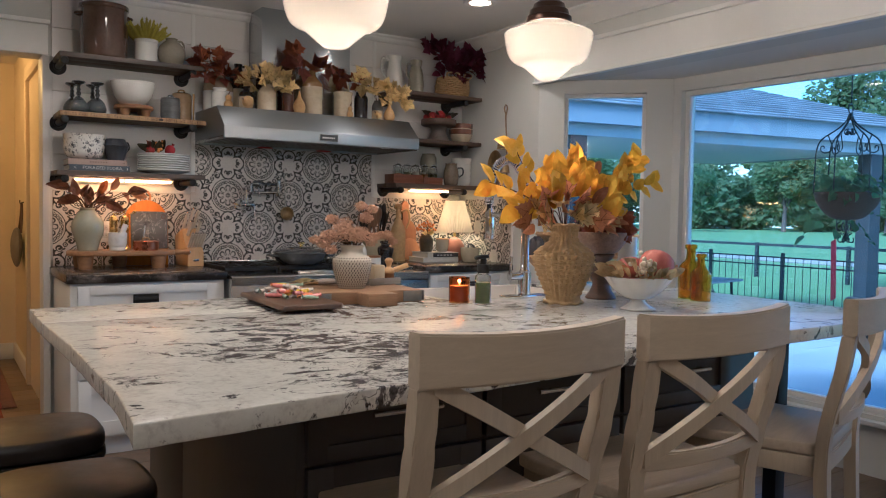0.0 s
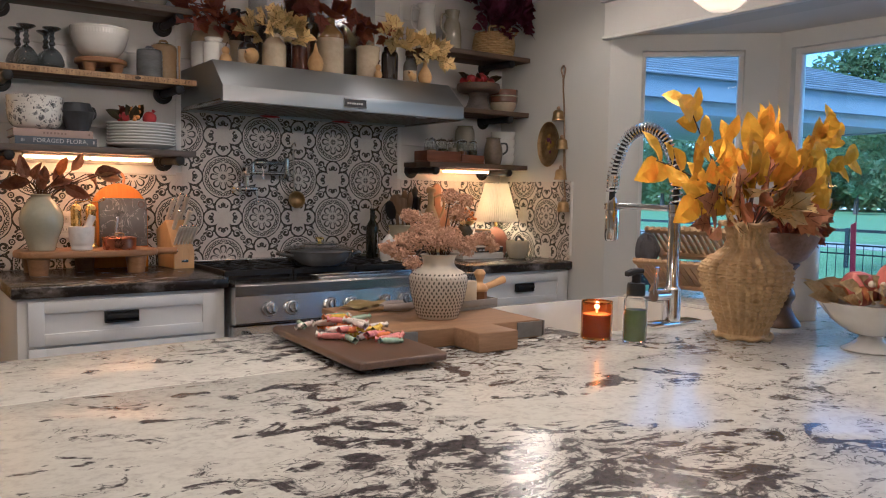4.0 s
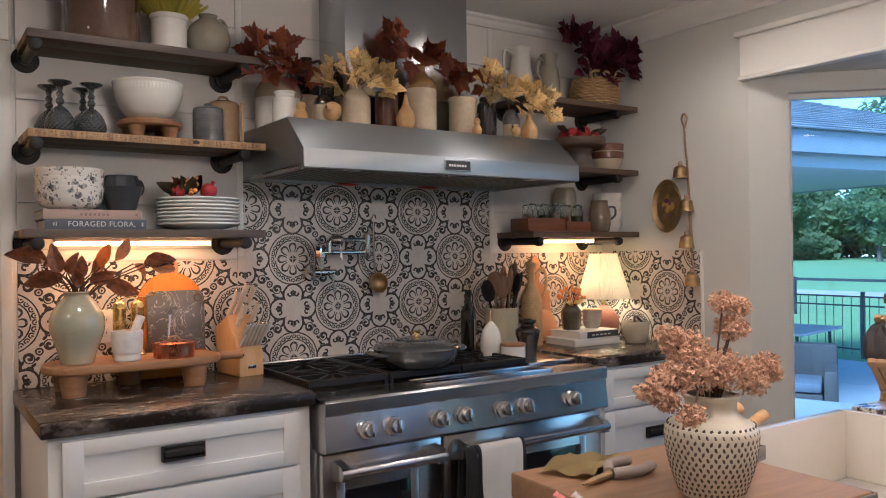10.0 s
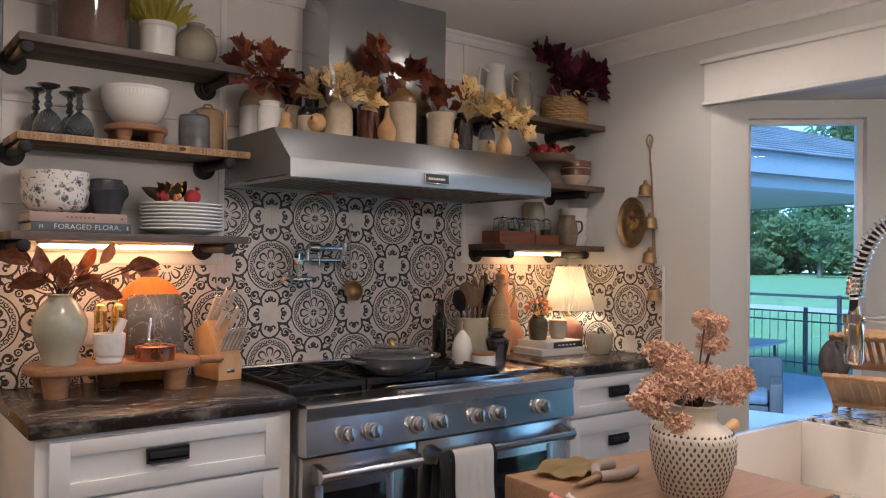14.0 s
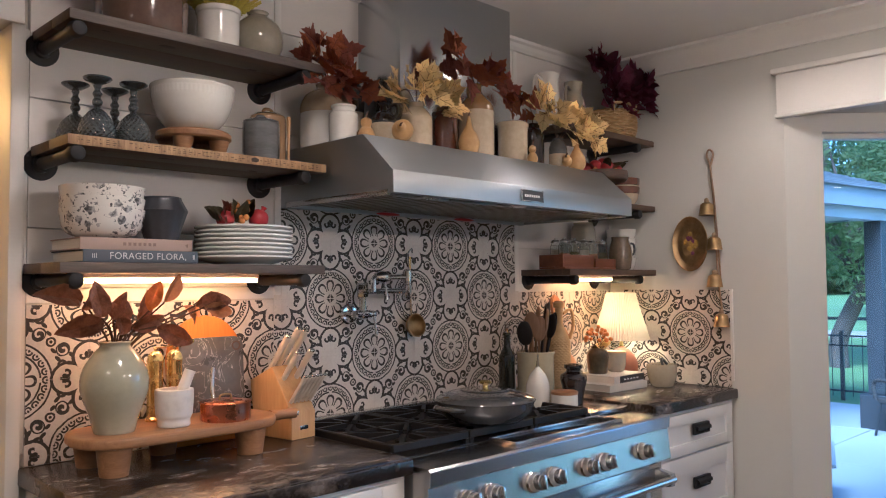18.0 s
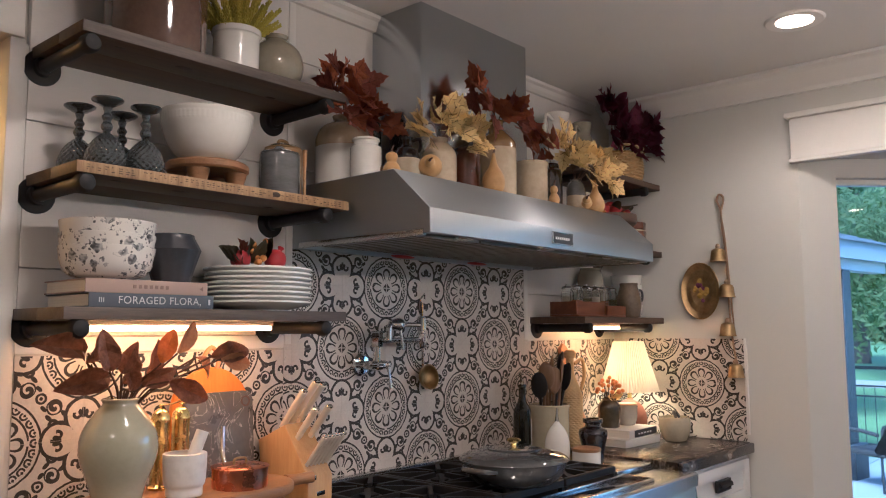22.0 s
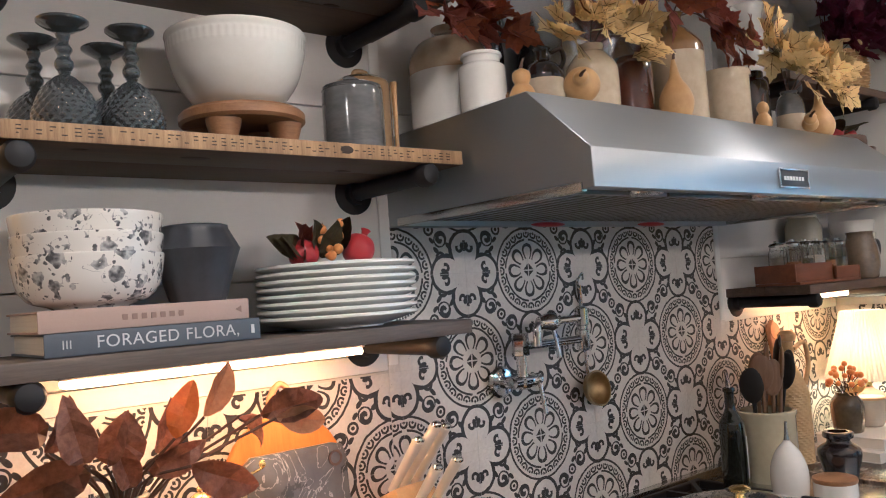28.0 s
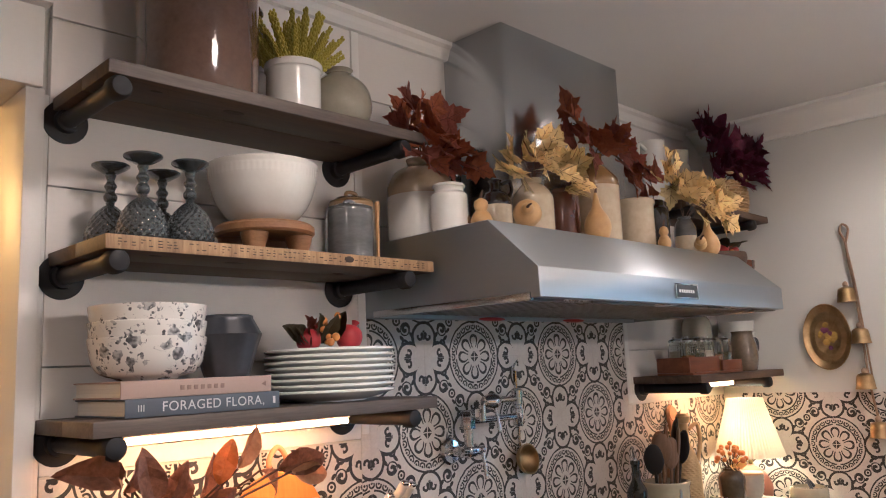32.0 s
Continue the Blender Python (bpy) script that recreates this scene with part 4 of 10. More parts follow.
def pendant(x, y):
    t = thing("pendant_light", "lit white opal schoolhouse pendant on a bronze stem above the island", "pendant light", x, y, 1.755, group="pendants over the island")
    bm = lathe(profile_curve([(0.001, 0.0), (0.035, 0.004), (0.068, 0.030), (0.098, 0.055), (0.135, 0.072), (0.152, 0.098), (0.162, 0.135), (0.166, 0.165), (0.160, 0.180), (0.10, 0.206), (0.072, 0.218), (0.066, 0.245)], 4), 48)
    globe = part("shade", bm, OPAL, t, "glowing white glass shade")
    globe.visible_shadow = False
    lamp("pendant_bulb", "POINT", (x, y, 1.755 + 0.125), 9.0, (1.0, 0.63, 0.34), 0.03)
    part("fitter", lathe([(0.0735, 0.2155), (0.083, 0.2155), (0.086, 0.220), (0.085, 0.236), (0.076, 0.243), (0.072, 0.262), (0.062, 0.270), (0.058, 0.285), (0.040, 0.298), (0.02, 0.312), (0.011, 0.32), (0, 0.32)], 32), BRONZE, t)
    part("stem", tube([(0, 0, 0.318), (0, 0, TOP - 1.755 - 0.02)], 0.008, 12), BRONZE, t)
    part("canopy", lathe([(0, 0.665), (0.02, 0.663), (0.06, 0.675), (0.062, 0.6845), (0, 0.6845)], 28), BRONZE, t)


pendant(1.0, 2.01)
pendant(1.90, 2.05)
CANLIGHT = glow("recessed_lens", (1.0, 0.59, 0.295), 9.0)
# Fittings for the known light and the added fill lights alike.
for cx, cy in CANS_AND_FILL:
    t = thing("recessed_light", "lit round recessed ceiling light with a white ring, in a set mostly added unseen", "ceiling light", cx, cy, TOP, group="recessed ceiling lights")
    part("trim_ring", lathe([(0.062, -0.001), (0.062, -0.006), (0.092, -0.008), (0.098, -0.001)], 32), TRIM, t)
    part("lens", lathe([(0, -0.003), (0.061, -0.003), (0.061, -0.001), (0, -0.001)], 32), CANLIGHT, t)


# ---- counter chairs with crossed backs ----
def chair():
    t = thing("counter_chair", "cream-washed wooden counter chair with a crossed back", "chair", 0, 0, 0, group="chairs along the island")
    seat = prism([(-0.20, -0.19), (0.20, -0.19), (0.235, 0.10), (0.22, 0.24), (-0.22, 0.24), (-0.235, 0.10)], 0.605, 0.640, None, 0.008)
    part("seat", seat, SEATWOOD, t, "worn bleached plank seat")
    for sx in (-1, 1):
        lean = [(sx * 0.195, -0.21, 0.0), (sx * 0.197, -0.195, 0.35), (sx * 0.20, -0.185, 0.60), (sx * 0.212, -0.20, 0.72), (sx * 0.219, -0.228, 0.84), (sx * 0.222, -0.244, 0.944)]
        bm = bm_new()
        line, rings = smooth_line(lean, 4), []
        for i, p in enumerate(line):
            w = 0.021 + 0.005 * math.sin(min(1, p.z / 1.0) * math.pi)
            rings.append([bm.verts.new(p + Vector(q)) for q in ((-w, -0.016, 0), (w, -0.016, 0), (w, 0.018, 0), (-w, 0.018, 0))])
        for lo, hi in zip(rings, rings[1:]):
            for j in range(4):
                bm.faces.new((lo[j], lo[(j + 1) % 4], hi[(j + 1) % 4], hi[j]))
        bm.faces.new(rings[0][::-1]), bm.faces.new(rings[-1])
        bmesh.ops.bevel(bm, geom=[e for e in bm.edges if abs(e.verts[0].co.z - e.verts[1].co.z) > 0.01], offset=0.004, segments=2, affect="EDGES")
        part("back_post", bm, CHAIRWOOD, t)
        part("leg", box(sx * 0.195 - 0.02, 0.19, 0, sx * 0.195 + 0.02, 0.23, 0.604, 0.004), CHAIRWOOD, t)
        part("side_rail", box(sx * 0.20 - 0.012, -0.168, 0.55, sx * 0.20 + 0.012, 0.189, 0.603, 0.003), CHAIRWOOD, t)
        part("stretcher", box(sx * 0.196 - 0.01, -0.185, 0.22, sx * 0.196 + 0.01, 0.189, 0.25, 0.003), CHAIRWOOD, t)

    def bowed(z0, z1, half, back, bow, thick, n=16):
        bm, rings = bm_new(), []
        for i in range(n + 1):
            u = -1 + 2 * i / n
            y = back - bow * (1 - u * u)
            x = u * half
            rise = 0.008 * u * u
            rings.append([bm.verts.new((x, y - thick / 2, z0)), bm.verts.new((x, y + thick / 2, z0)), bm.verts.new((x, y + thick / 2, z1 + rise)), bm.verts.new((x, y - thick / 2, z1 + rise))])
        for lo, hi in zip(rings, rings[1:]):
            for j in range(4):
                bm.faces.new((lo[j], lo[(j + 1) % 4], hi[(j + 1) % 4], hi[j]))
        bm.faces.new(rings[0][::-1]), bm.faces.new(rings[-1])
        bmesh.ops.recalc_face_normals(bm, faces=bm.faces)
        bmesh.ops.bevel(bm, geom=[e for e in bm.edges if abs(e.verts[0].co.x - e.verts[1].co.x) > 0.004], offset=0.004, segments=2, affect="EDGES")
        return bm

    part("top_rail", bowed(0.945, 1.035, 0.245, -0.246, 0.035, 0.036), CHAIRRAIL, t, "curved solid top rail")
    part("lower_rail", bowed(0.690, 0.725, 0.205, -0.200, 0.028, 0.022), CHAIRRAIL, t)
    part("back_apron", bowed(0.550, 0.603, 0.19, -0.178, 0.005, 0.022), CHAIRRAIL, t)
    part("front_rail", box(-0.174, 0.2, 0.55, 0.174, 0.222, 0.603, 0.003), CHAIRRAIL, t)
    part("foot_rail", box(-0.174, 0.2, 0.20, 0.174, 0.224, 0.235, 0.003), CHAIRRAIL, t)
    for sx in (-1, 1):
        line = smooth_line([(sx * 0.212, -0.252, 0.952), (sx * 0.106, -0.262, 0.893), (0, -0.250 - 0.007 * sx, 0.834), (-sx * 0.104, -0.238, 0.775), (-sx * 0.200, -0.212, 0.720)], 4)
        bm, rings = bm_new(), []
        for p in line:
            rings.append([bm.verts.new(p + Vector(q)) for q in ((0, -0.009, -0.018), (0, 0.009, -0.018), (0, 0.009, 0.018), (0, -0.009, 0.018))])
        for lo, hi in zip(rings, rings[1:]):
            for j in range(4):
                bm.faces.new((lo[j], lo[(j + 1) % 4], hi[(j + 1) % 4], hi[j]))
        bm.faces.new(rings[0][::-1]), bm.faces.new(rings[-1])
        bmesh.ops.recalc_face_normals(bm, faces=bm.faces)
        part("cross_slat", bm, CHAIRWOOD, t)
    return t


c = chair()
c.matrix_basis = pose(0.855, 1.10, 0, 0, 0, 1)
copy_thing(c, pose(1.412, 1.104, 0, 0, 0, 1))
copy_thing(c, pose(2.064, 1.158, 0, 0, 0, 20))
# ---- leaves, glazes and other small materials ----
def glaze(name, colour, other=None, rough=0.18, scale=9.0, grain=70.0, bump=0.05, coat=1.0, **k):
    return mat(name, colour, other, rough=rough, scale=scale, grain=grain, bump=bump, coat=coat, rvar=0.06, **k)


CREAM = glaze("cream_stoneware", (0.58, 0.49, 0.35), (0.45, 0.37, 0.25))
BUFF = glaze("buff_stoneware", (0.50, 0.41, 0.28), (0.38, 0.30, 0.19))
OCHRE = glaze("ochre_glaze", (0.30, 0.18, 0.06), (0.18, 0.10, 0.035))
BROWNG = glaze("brown_glaze", (0.105, 0.032, 0.018), (0.055, 0.017, 0.010))
DARKG = glaze("black_brown_glaze", (0.022, 0.016, 0.018), (0.012, 0.009, 0.01))
WHITEG = glaze("white_glaze", (0.74, 0.73, 0.70), (0.68, 0.67, 0.63), coat=0.3)
TAUPE = glaze("taupe_glaze", (0.13, 0.078, 0.055), (0.075, 0.042, 0.030), scale=4, rough=0.1, coat=1.0)
SAGE = glaze("sage_glaze", (0.45, 0.43, 0.32), (0.37, 0.36, 0.26), scale=5)
GREYJUG = glaze("grey_stoneware", (0.36, 0.33, 0.26), (0.27, 0.25, 0.19), scale=7)
SLATE = glaze("slate_glaze", (0.055, 0.06, 0.072), (0.035, 0.038, 0.046), rough=0.35, coat=0.2)
GREYCAN = glaze("grey_canister", (0.13, 0.135, 0.14), (0.075, 0.08, 0.085), stretch=(1, 1, 4))
TANCAN = glaze("tan_canister", (0.34, 0.23, 0.11), (0.26, 0.17, 0.08))
GOURD = mat("dried_gourd", (0.55, 0.36, 0.14), (0.42, 0.25, 0.09), rough=0.45, scale=18, grain=80, bump=0.15)
SMOKE = glass("smoked_glass", (0.10, 0.115, 0.125), 0.02, 1.5)
SMOKE.node_tree.nodes["Principled BSDF"].inputs["Transmission Weight"].default_value = 0.5
SMOKE.node_tree.nodes["Principled BSDF"].inputs["Specular IOR Level"].default_value = 1.0
SMOKE.node_tree.nodes["Principled BSDF"].inputs["Coat Weight"].default_value = 1.0
CLEAR = glass("clear_glass", (0.96, 0.97, 0.96), 0.0, 1.45)
BRASS = mat("brass", (0.86, 0.70, 0.27), (0.70, 0.54, 0.17), rough=0.26, metal=1.0, scale=20)
OLDBRASS = mat("aged_brass", (0.50, 0.36, 0.17), (0.27, 0.185, 0.085), rough=0.42, metal=0.9, scale=25)
COPPER = mat("copper", (0.62, 0.27, 0.15), (0.45, 0.18, 0.10), rough=0.28, metal=1.0, scale=15)
MARBLEW = mat("white_marble", (0.74, 0.72, 0.69), (0.55, 0.53, 0.51), rough=0.35, scale=12, grain=50, lo=0.25, hi=0.5)
OAKWOOD = wood("oiled_oak", (0.40, 0.22, 0.095), (0.22, 0.11, 0.045), 0, 0.45, 5.0, 0.2)
ORANGEWOOD = wood("honey_wood", (0.70, 0.255, 0.010), (0.54, 0.18, 0.006), 2, 0.5, 4.0, 0.12, 0.05)
ORANGEWOOD.node_tree.nodes["Principled BSDF"].inputs["Specular IOR Level"].default_value = 0.12
BLOCKWOOD = wood("pale_block_wood", (0.62, 0.40, 0.17), (0.46, 0.27, 0.10), 2, 0.45, 5.0, 0.1, 0.04)
DARKWOOD = wood("walnut", (0.15, 0.085, 0.05), (0.07, 0.04, 0.025), 1, 0.4, 4.0, 0.15, 0.08, 0.2)
REDWOOD = wood("red_brown_box_wood", (0.22, 0.08, 0.035), (0.11, 0.038, 0.018), 0, 0.45, 5.0, 0.15)
WICKER = mat("wicker", (0.56, 0.40, 0.19), (0.37, 0.25, 0.105), rough=0.6, scale=40, grain=150, bump=0.3, lo=0.3, hi=0.7)
PAPER = mat("book_pages", (0.72, 0.68, 0.60), (0.60, 0.56, 0.49), rough=0.8, scale=4, stretch=(1, 1, 60), grain=60, bump=0.2)


def leafy(m, k=0.35):
    """Lets some light through a thin leaf."""
    tree = m.node_tree
    p = tree.nodes["Principled BSDF"]
    tl = add(tree, "ShaderNodeBsdfTranslucent")
    tree.links.new(p.inputs["Base Color"].links[0].from_socket, tl.inputs[0])
    mx = tree.nodes.new("ShaderNodeMixShader")
    mx.inputs[0].default_value = k
    tree.links.new(p.outputs[0], mx.inputs[1])
    tree.links.new(tl.outputs[0], mx.inputs[2])
    tree.links.new(mx.outputs[0], tree.nodes["Material Output"].inputs[0])
    return m


MAROON = leafy(mat("maroon_leaf", (0.41, 0.155, 0.105), (0.27, 0.082, 0.06), rough=0.6, scale=16, grain=90, bump=0.3, vary=0.35))
RUSSET = leafy(mat("russet_leaf", (0.46, 0.16, 0.06), (0.30, 0.085, 0.04), rough=0.6, scale=16, grain=90, bump=0.3, vary=0.35))
STRAW = leafy(mat("straw_leaf", (0.93, 0.80, 0.44), (0.84, 0.66, 0.30), rough=0.65, scale=16, grain=90, bump=0.3, vary=0.25))
PLUM = leafy(mat("plum_leaf", (0.20, 0.03, 0.08), (0.09, 0.014, 0.04), rough=0.6, scale=16, grain=90, bump=0.3, vary=0.4))
MAGNOLIA = leafy(mat("magnolia_leaf", (0.36, 0.185, 0.115), (0.18, 0.085, 0.055), rough=0.4, scale=10, grain=70, bump=0.2, vary=0.35))
AMBERLEAF = leafy(mat("orange_leaf", (0.74, 0.29, 0.04), (0.56, 0.19, 0.025), rough=0.45, scale=10, grain=70, bump=0.2, vary=0.15))
YELLOW = leafy(mat("yellow_leaf", (0.95, 0.715, 0.045), (0.90, 0.59, 0.025), rough=0.5, scale=12, grain=80, bump=0.25, vary=0.2))
PEACH = leafy(mat("peach_leaf", (0.72, 0.40, 0.20), (0.58, 0.28, 0.13), rough=0.6, scale=12, grain=80, bump=0.25, vary=0.25))
TWIG = mat("twig", (0.10, 0.055, 0.035), (0.06, 0.03, 0.02), rough=0.7, scale=30)
GREENLEAF = mat("dark_green_leaf", (0.07, 0.065, 0.025), (0.04, 0.03, 0.018), rough=0.5, scale=20)
POMEGRANATE = mat("pomegranate", (0.40, 0.03, 0.035), (0.26, 0.018, 0.022), rough=0.35, scale=14)
BERRY = mat("orange_berry", (0.70, 0.32, 0.07), (0.52, 0.20, 0.04), rough=0.4, scale=30)

MAPLE = [(0, 0), (0.06, 0.09), (0.17, 0.06), (0.29, 0.0), (0.26, 0.13), (0.37, 0.15), (0.50, 0.19), (0.43, 0.27), (0.48, 0.36), (0.57, 0.49), (0.42, 0.45), (0.38, 0.53), (0.23, 0.48), (0.29, 0.66), (0.19, 0.68), (0.17, 0.81), (0.09, 0.84), (0, 1.0)]
MAPLE_VEINS = [((0, 0), (0, 0.96)), ((0, 0.05), (0.52, 0.45)), ((0, 0.04), (0.27, 0.03)), ((0, 0.38), (0.24, 0.62))]
OVAL = [(0, 0), (0.07, 0.06), (0.19, 0.22), (0.245, 0.42), (0.225, 0.62), (0.14, 0.83), (0.05, 0.96), (0, 1.0)]
BROAD = [(0, 0), (0.08, 0.06), (0.19, 0.20), (0.255, 0.42), (0.235, 0.62), (0.145, 0.83), (0.06, 0.96), (0, 1.0)]
ROUND = [(0, 0), (0.12, 0.03), (0.30, 0.17), (0.38, 0.38), (0.34, 0.60), (0.20, 0.80), (0.07, 0.94), (0, 1.0)]


def leaf_mesh(name, half, material, fold=0.18, curl=0.25, wave=0.03, veins=(), vein=None):
    """A leaf of length 1 along y, folded on its rib and curled; half its outline is given, and the veins of that half."""
    bm = bm_new()
    outline = half + [(-x, y) for x, y in reversed(half[1:-1])]

    def bend(x, y):
        return (x, y, fold * abs(x) - curl * (y - 0.3) ** 2 + wave * math.sin(9 * y + 7 * x))

    rib = [bm.verts.new(bend(0, y)) for y in (0.0, 0.18, 0.36, 0.54, 0.72, 0.88, 1.0)]
    for side in (1, -1):
        edge = [bm.verts.new(bend(side * x, y)) for x, y in half[1:-1]]
        strip = [rib[0]] + edge + [rib[-1]]
        j = 0
        for i in range(len(strip) - 1):
            a, b = strip[i], strip[i + 1]
            while j < len(rib) - 2 and (rib[j].co.y + rib[j + 1].co.y) / 2 < (a.co.y + b.co.y) / 2 and b is not rib[-1]:
                if a is not rib[j] and a is not rib[j + 1]:
                    f = (rib[j], a, rib[j + 1]) if side > 0 else (rib[j + 1], a, rib[j])
                    bm.faces.new(f)
                j += 1
            if len({a, b, rib[j]}) == 3:
                bm.faces.new((a, b, rib[j]) if side > 0 else (b, a, rib[j]))
        while j < len(rib) - 2:
            a = strip[-2]
            bm.faces.new((rib[j], a, rib[j + 1]) if side > 0 else (rib[j + 1], a, rib[j]))
            j += 1
    me = bpy.data.meshes.new(name)
    bmesh.ops.solidify(bm, geom=bm.faces[:], thickness=0.006)
    for a, b in veins:
        w = Vector((b[1] - a[1], a[0] - b[0], 0)).normalized() * 0.011
        for side in (1, -1):
            rows = []
            for i in range(5):
                u = i / 4
                x, y = side * (a[0] + (b[0] - a[0]) * u), a[1] + (b[1] - a[1]) * u
                p, q = Vector(bend(x, y)), Vector((side * w.x, w.y, 0)) * (1 - 0.75 * u)
                rows.append([bm.verts.new(p + q + Vector((0, 0, 0.003))), bm.verts.new(p + Vector((0, 0, 0.016))), bm.verts.new(p - q + Vector((0, 0, 0.003)))])
            for lo, hi in zip(rows, rows[1:]):
                for j in range(2):
                    bm.faces.new((lo[j], lo[j + 1], hi[j + 1], hi[j])).material_index = 1
            if not a[0] + b[0]:
                break
    bm.normal_update()
    bm.to_mesh(me)
    bm.free()
    me.materials.append(material)
    me.materials.append(vein or material)
    return me


def put_leaf(parent, me, at, tip, face, size, roll=0.0):
    """A leaf with its stalk end at a point, pointing along tip, its upper side towards face."""
    y = Vector(tip).normalized()
    z = Vector(face) - y * Vector(face).dot(y)
    z = z.normalized() if z.length > 1e-4 else y.orthogonal().normalized()
    m = Matrix((y.cross(z), y, z)).transposed().to_4x4()
    ob = new("leaf", me)
    ob.parent = parent
    ob.matrix_basis = Matrix.Translation(at) @ m @ Matrix.Rotation(roll, 4, "Y") @ Matrix.Diagonal((size, size, size, 1))
    return ob


def spray(parent, meshes, clusters, size, seed, root, flat=0.55, radial=0.5):
    """Leaves in overlapping clusters on thin twigs; each cluster is x, z, how many, radius and y."""
    rnd = random.Random(seed)
    root = Vector(root)
    k = 0
    for cx, cz, n, r, cy in clusters:
        c = Vector((cx, cy, cz))
        bend = (root + c) / 2 + Vector((0, 0, 0.22 * (c - root).length))
        line = smooth_line([root, bend, c], 5)
        part("twig", tube(line, 0.0016, 5), TWIG, parent)
        for i in range(n):
            a = 2.39996 * i + rnd.uniform(-0.5, 0.5)
            q = math.sqrt((i + 0.3) / n)
            d = Vector((math.cos(a), 0, math.sin(a)))
            at = c + d * r * q * 0.75 + Vector((0, rnd.uniform(-0.6, 0.6) * r * flat, 0))
            tip = (c - root).normalized() * radial * 1.6 + d * (1 - 0.5 * radial) * rnd.uniform(0.4, 1.1) + Vector((rnd.uniform(-0.6, 0.6), rnd.uniform(-0.75, 0.25), rnd.uniform(-0.75, 0.35)))
            face = Vector((rnd.uniform(-0.7, 0.7), -1.0, rnd.uniform(-0.1, 0.9)))
            put_leaf(parent, meshes[k % len(meshes)], at, tip, face, size * rnd.uniform(0.72, 1.18))
            k += 1


MAROONVEIN = mat("maroon_vein", (0.16, 0.045, 0.03), (0.11, 0.03, 0.02), rough=0.6, scale=30)
L_MAROON = [leaf_mesh("maroon_leaf", MAPLE, MAROON, 0.2, 0.3, 0.03, MAPLE_VEINS, MAROONVEIN), leaf_mesh("russet_leaf", MAPLE, RUSSET, 0.15, 0.45, 0.03, MAPLE_VEINS, MAROONVEIN)]
L_STRAW = [leaf_mesh("straw_leaf", MAPLE, STRAW, 0.2, 0.35, 0.03, MAPLE_VEINS, TWIG)]
L_PLUM = [leaf_mesh("plum_leaf", OVAL, PLUM, 0.2, 0.4), leaf_mesh("plum_maple", MAPLE, PLUM, 0.2, 0.4, 0.03, MAPLE_VEINS, PLUM)]
PALEBACK = leafy(mat("pale_leaf_back", (0.46, 0.27, 0.14), (0.34, 0.18, 0.09), rough=0.6, scale=10, grain=70, bump=0.2))
L_MAG = [leaf_mesh("magnolia_leaf", BROAD, MAGNOLIA, 0.7, 0.75, 0.06), leaf_mesh("magnolia_orange", BROAD, AMBERLEAF, 0.3, 0.3), leaf_mesh("magnolia_back", OVAL, PALEBACK, 0.5, 0.3)]
L_YEL = [leaf_mesh("yellow_leaf", ROUND, YELLOW, 0.15, 0.3), leaf_mesh("yellow_pointed_leaf", BROAD, YELLOW, 0.25, 0.4)]
L_PEACH = [leaf_mesh("peach_leaf", MAPLE, PEACH, 0.2, 0.4, 0.03, MAPLE_VEINS, MAROONVEIN), leaf_mesh("peach_oval", OVAL, PEACH, 0.2, 0.4)]
L_GREEN = [leaf_mesh("green_leaf", OVAL, GREENLEAF, 0.2, 0.2)]


def vessel(name, label, category, x, y, z, pairs, material, wall=0.004, n=5, group="", bump=None, segs=36):
    t = thing(name, label, category, x, y, z, group=group)
    part("body", lathe(hollow(pairs, wall, n), segs, None, None, bump), material, t)
    return t


def loop_handle(parent, pts, r, material, name="handle"):
    return part(name, tube(smooth_line(pts, 5), r, 10), material, parent)


# ---- top left shelf ----
S1, S2, S3 = 2.046, 1.743, 1.437
t = vessel("stoneware_crock", "large brown glazed stoneware crock with a rolled rim", "crock", 0.725, 4.372, S1,
           [(0.105, 0), (0.118, 0.01), (0.121, 0.08), (0.122, 0.20), (0.120, 0.255), (0.127, 0.265), (0.127, 0.283), (0.118, 0.288)], TAUPE, 0.008)
for sx in (-1, 1):
    loop_handle(t, [(sx * 0.119, -0.03, 0.232), (sx * 0.140, -0.01, 0.232), (sx * 0.140, 0.015, 0.232), (sx * 0.119, 0.035, 0.232)], 0.008, TAUPE)
t = vessel("plant_pot", "white glazed pot holding yellow-green heather", "potted plant", 0.938, 4.345, S1,
           [(0.052, 0), (0.058, 0.004), (0.060, 0.06), (0.060, 0.105), (0.064, 0.112), (0.064, 0.125), (0.058, 0.128)], WHITEG, 0.005)
HEATHER = mat("heather", (0.50, 0.42, 0.03), (0.30, 0.28, 0.03), rough=0.7, scale=60, grain=200, bump=0.3, vary=0.3)
bm = bm_new()
rnd = random.Random(4)
tube([(0, 0, 0), (0, 0, 0.5), (0, 0, 1)], 0.02, 5, bm, [0.03, 0.025, 0.01])
for i in range(46):
    z = 0.12 + 0.88 * i / 46
    a = 2.4 * i
    r = 0.10 * (1 - 0.6 * z)
    d = Vector((math.cos(a), math.sin(a), 0.7))
    ball(0.024, Vector((0, 0, z)) + d * r * 0.6, bm, (1, 1, 1.5), 5, 4)
sprig = bpy.data.meshes.new("sprig")
bm.to_mesh(sprig)
bm.free()
sprig.materials.append(HEATHER)
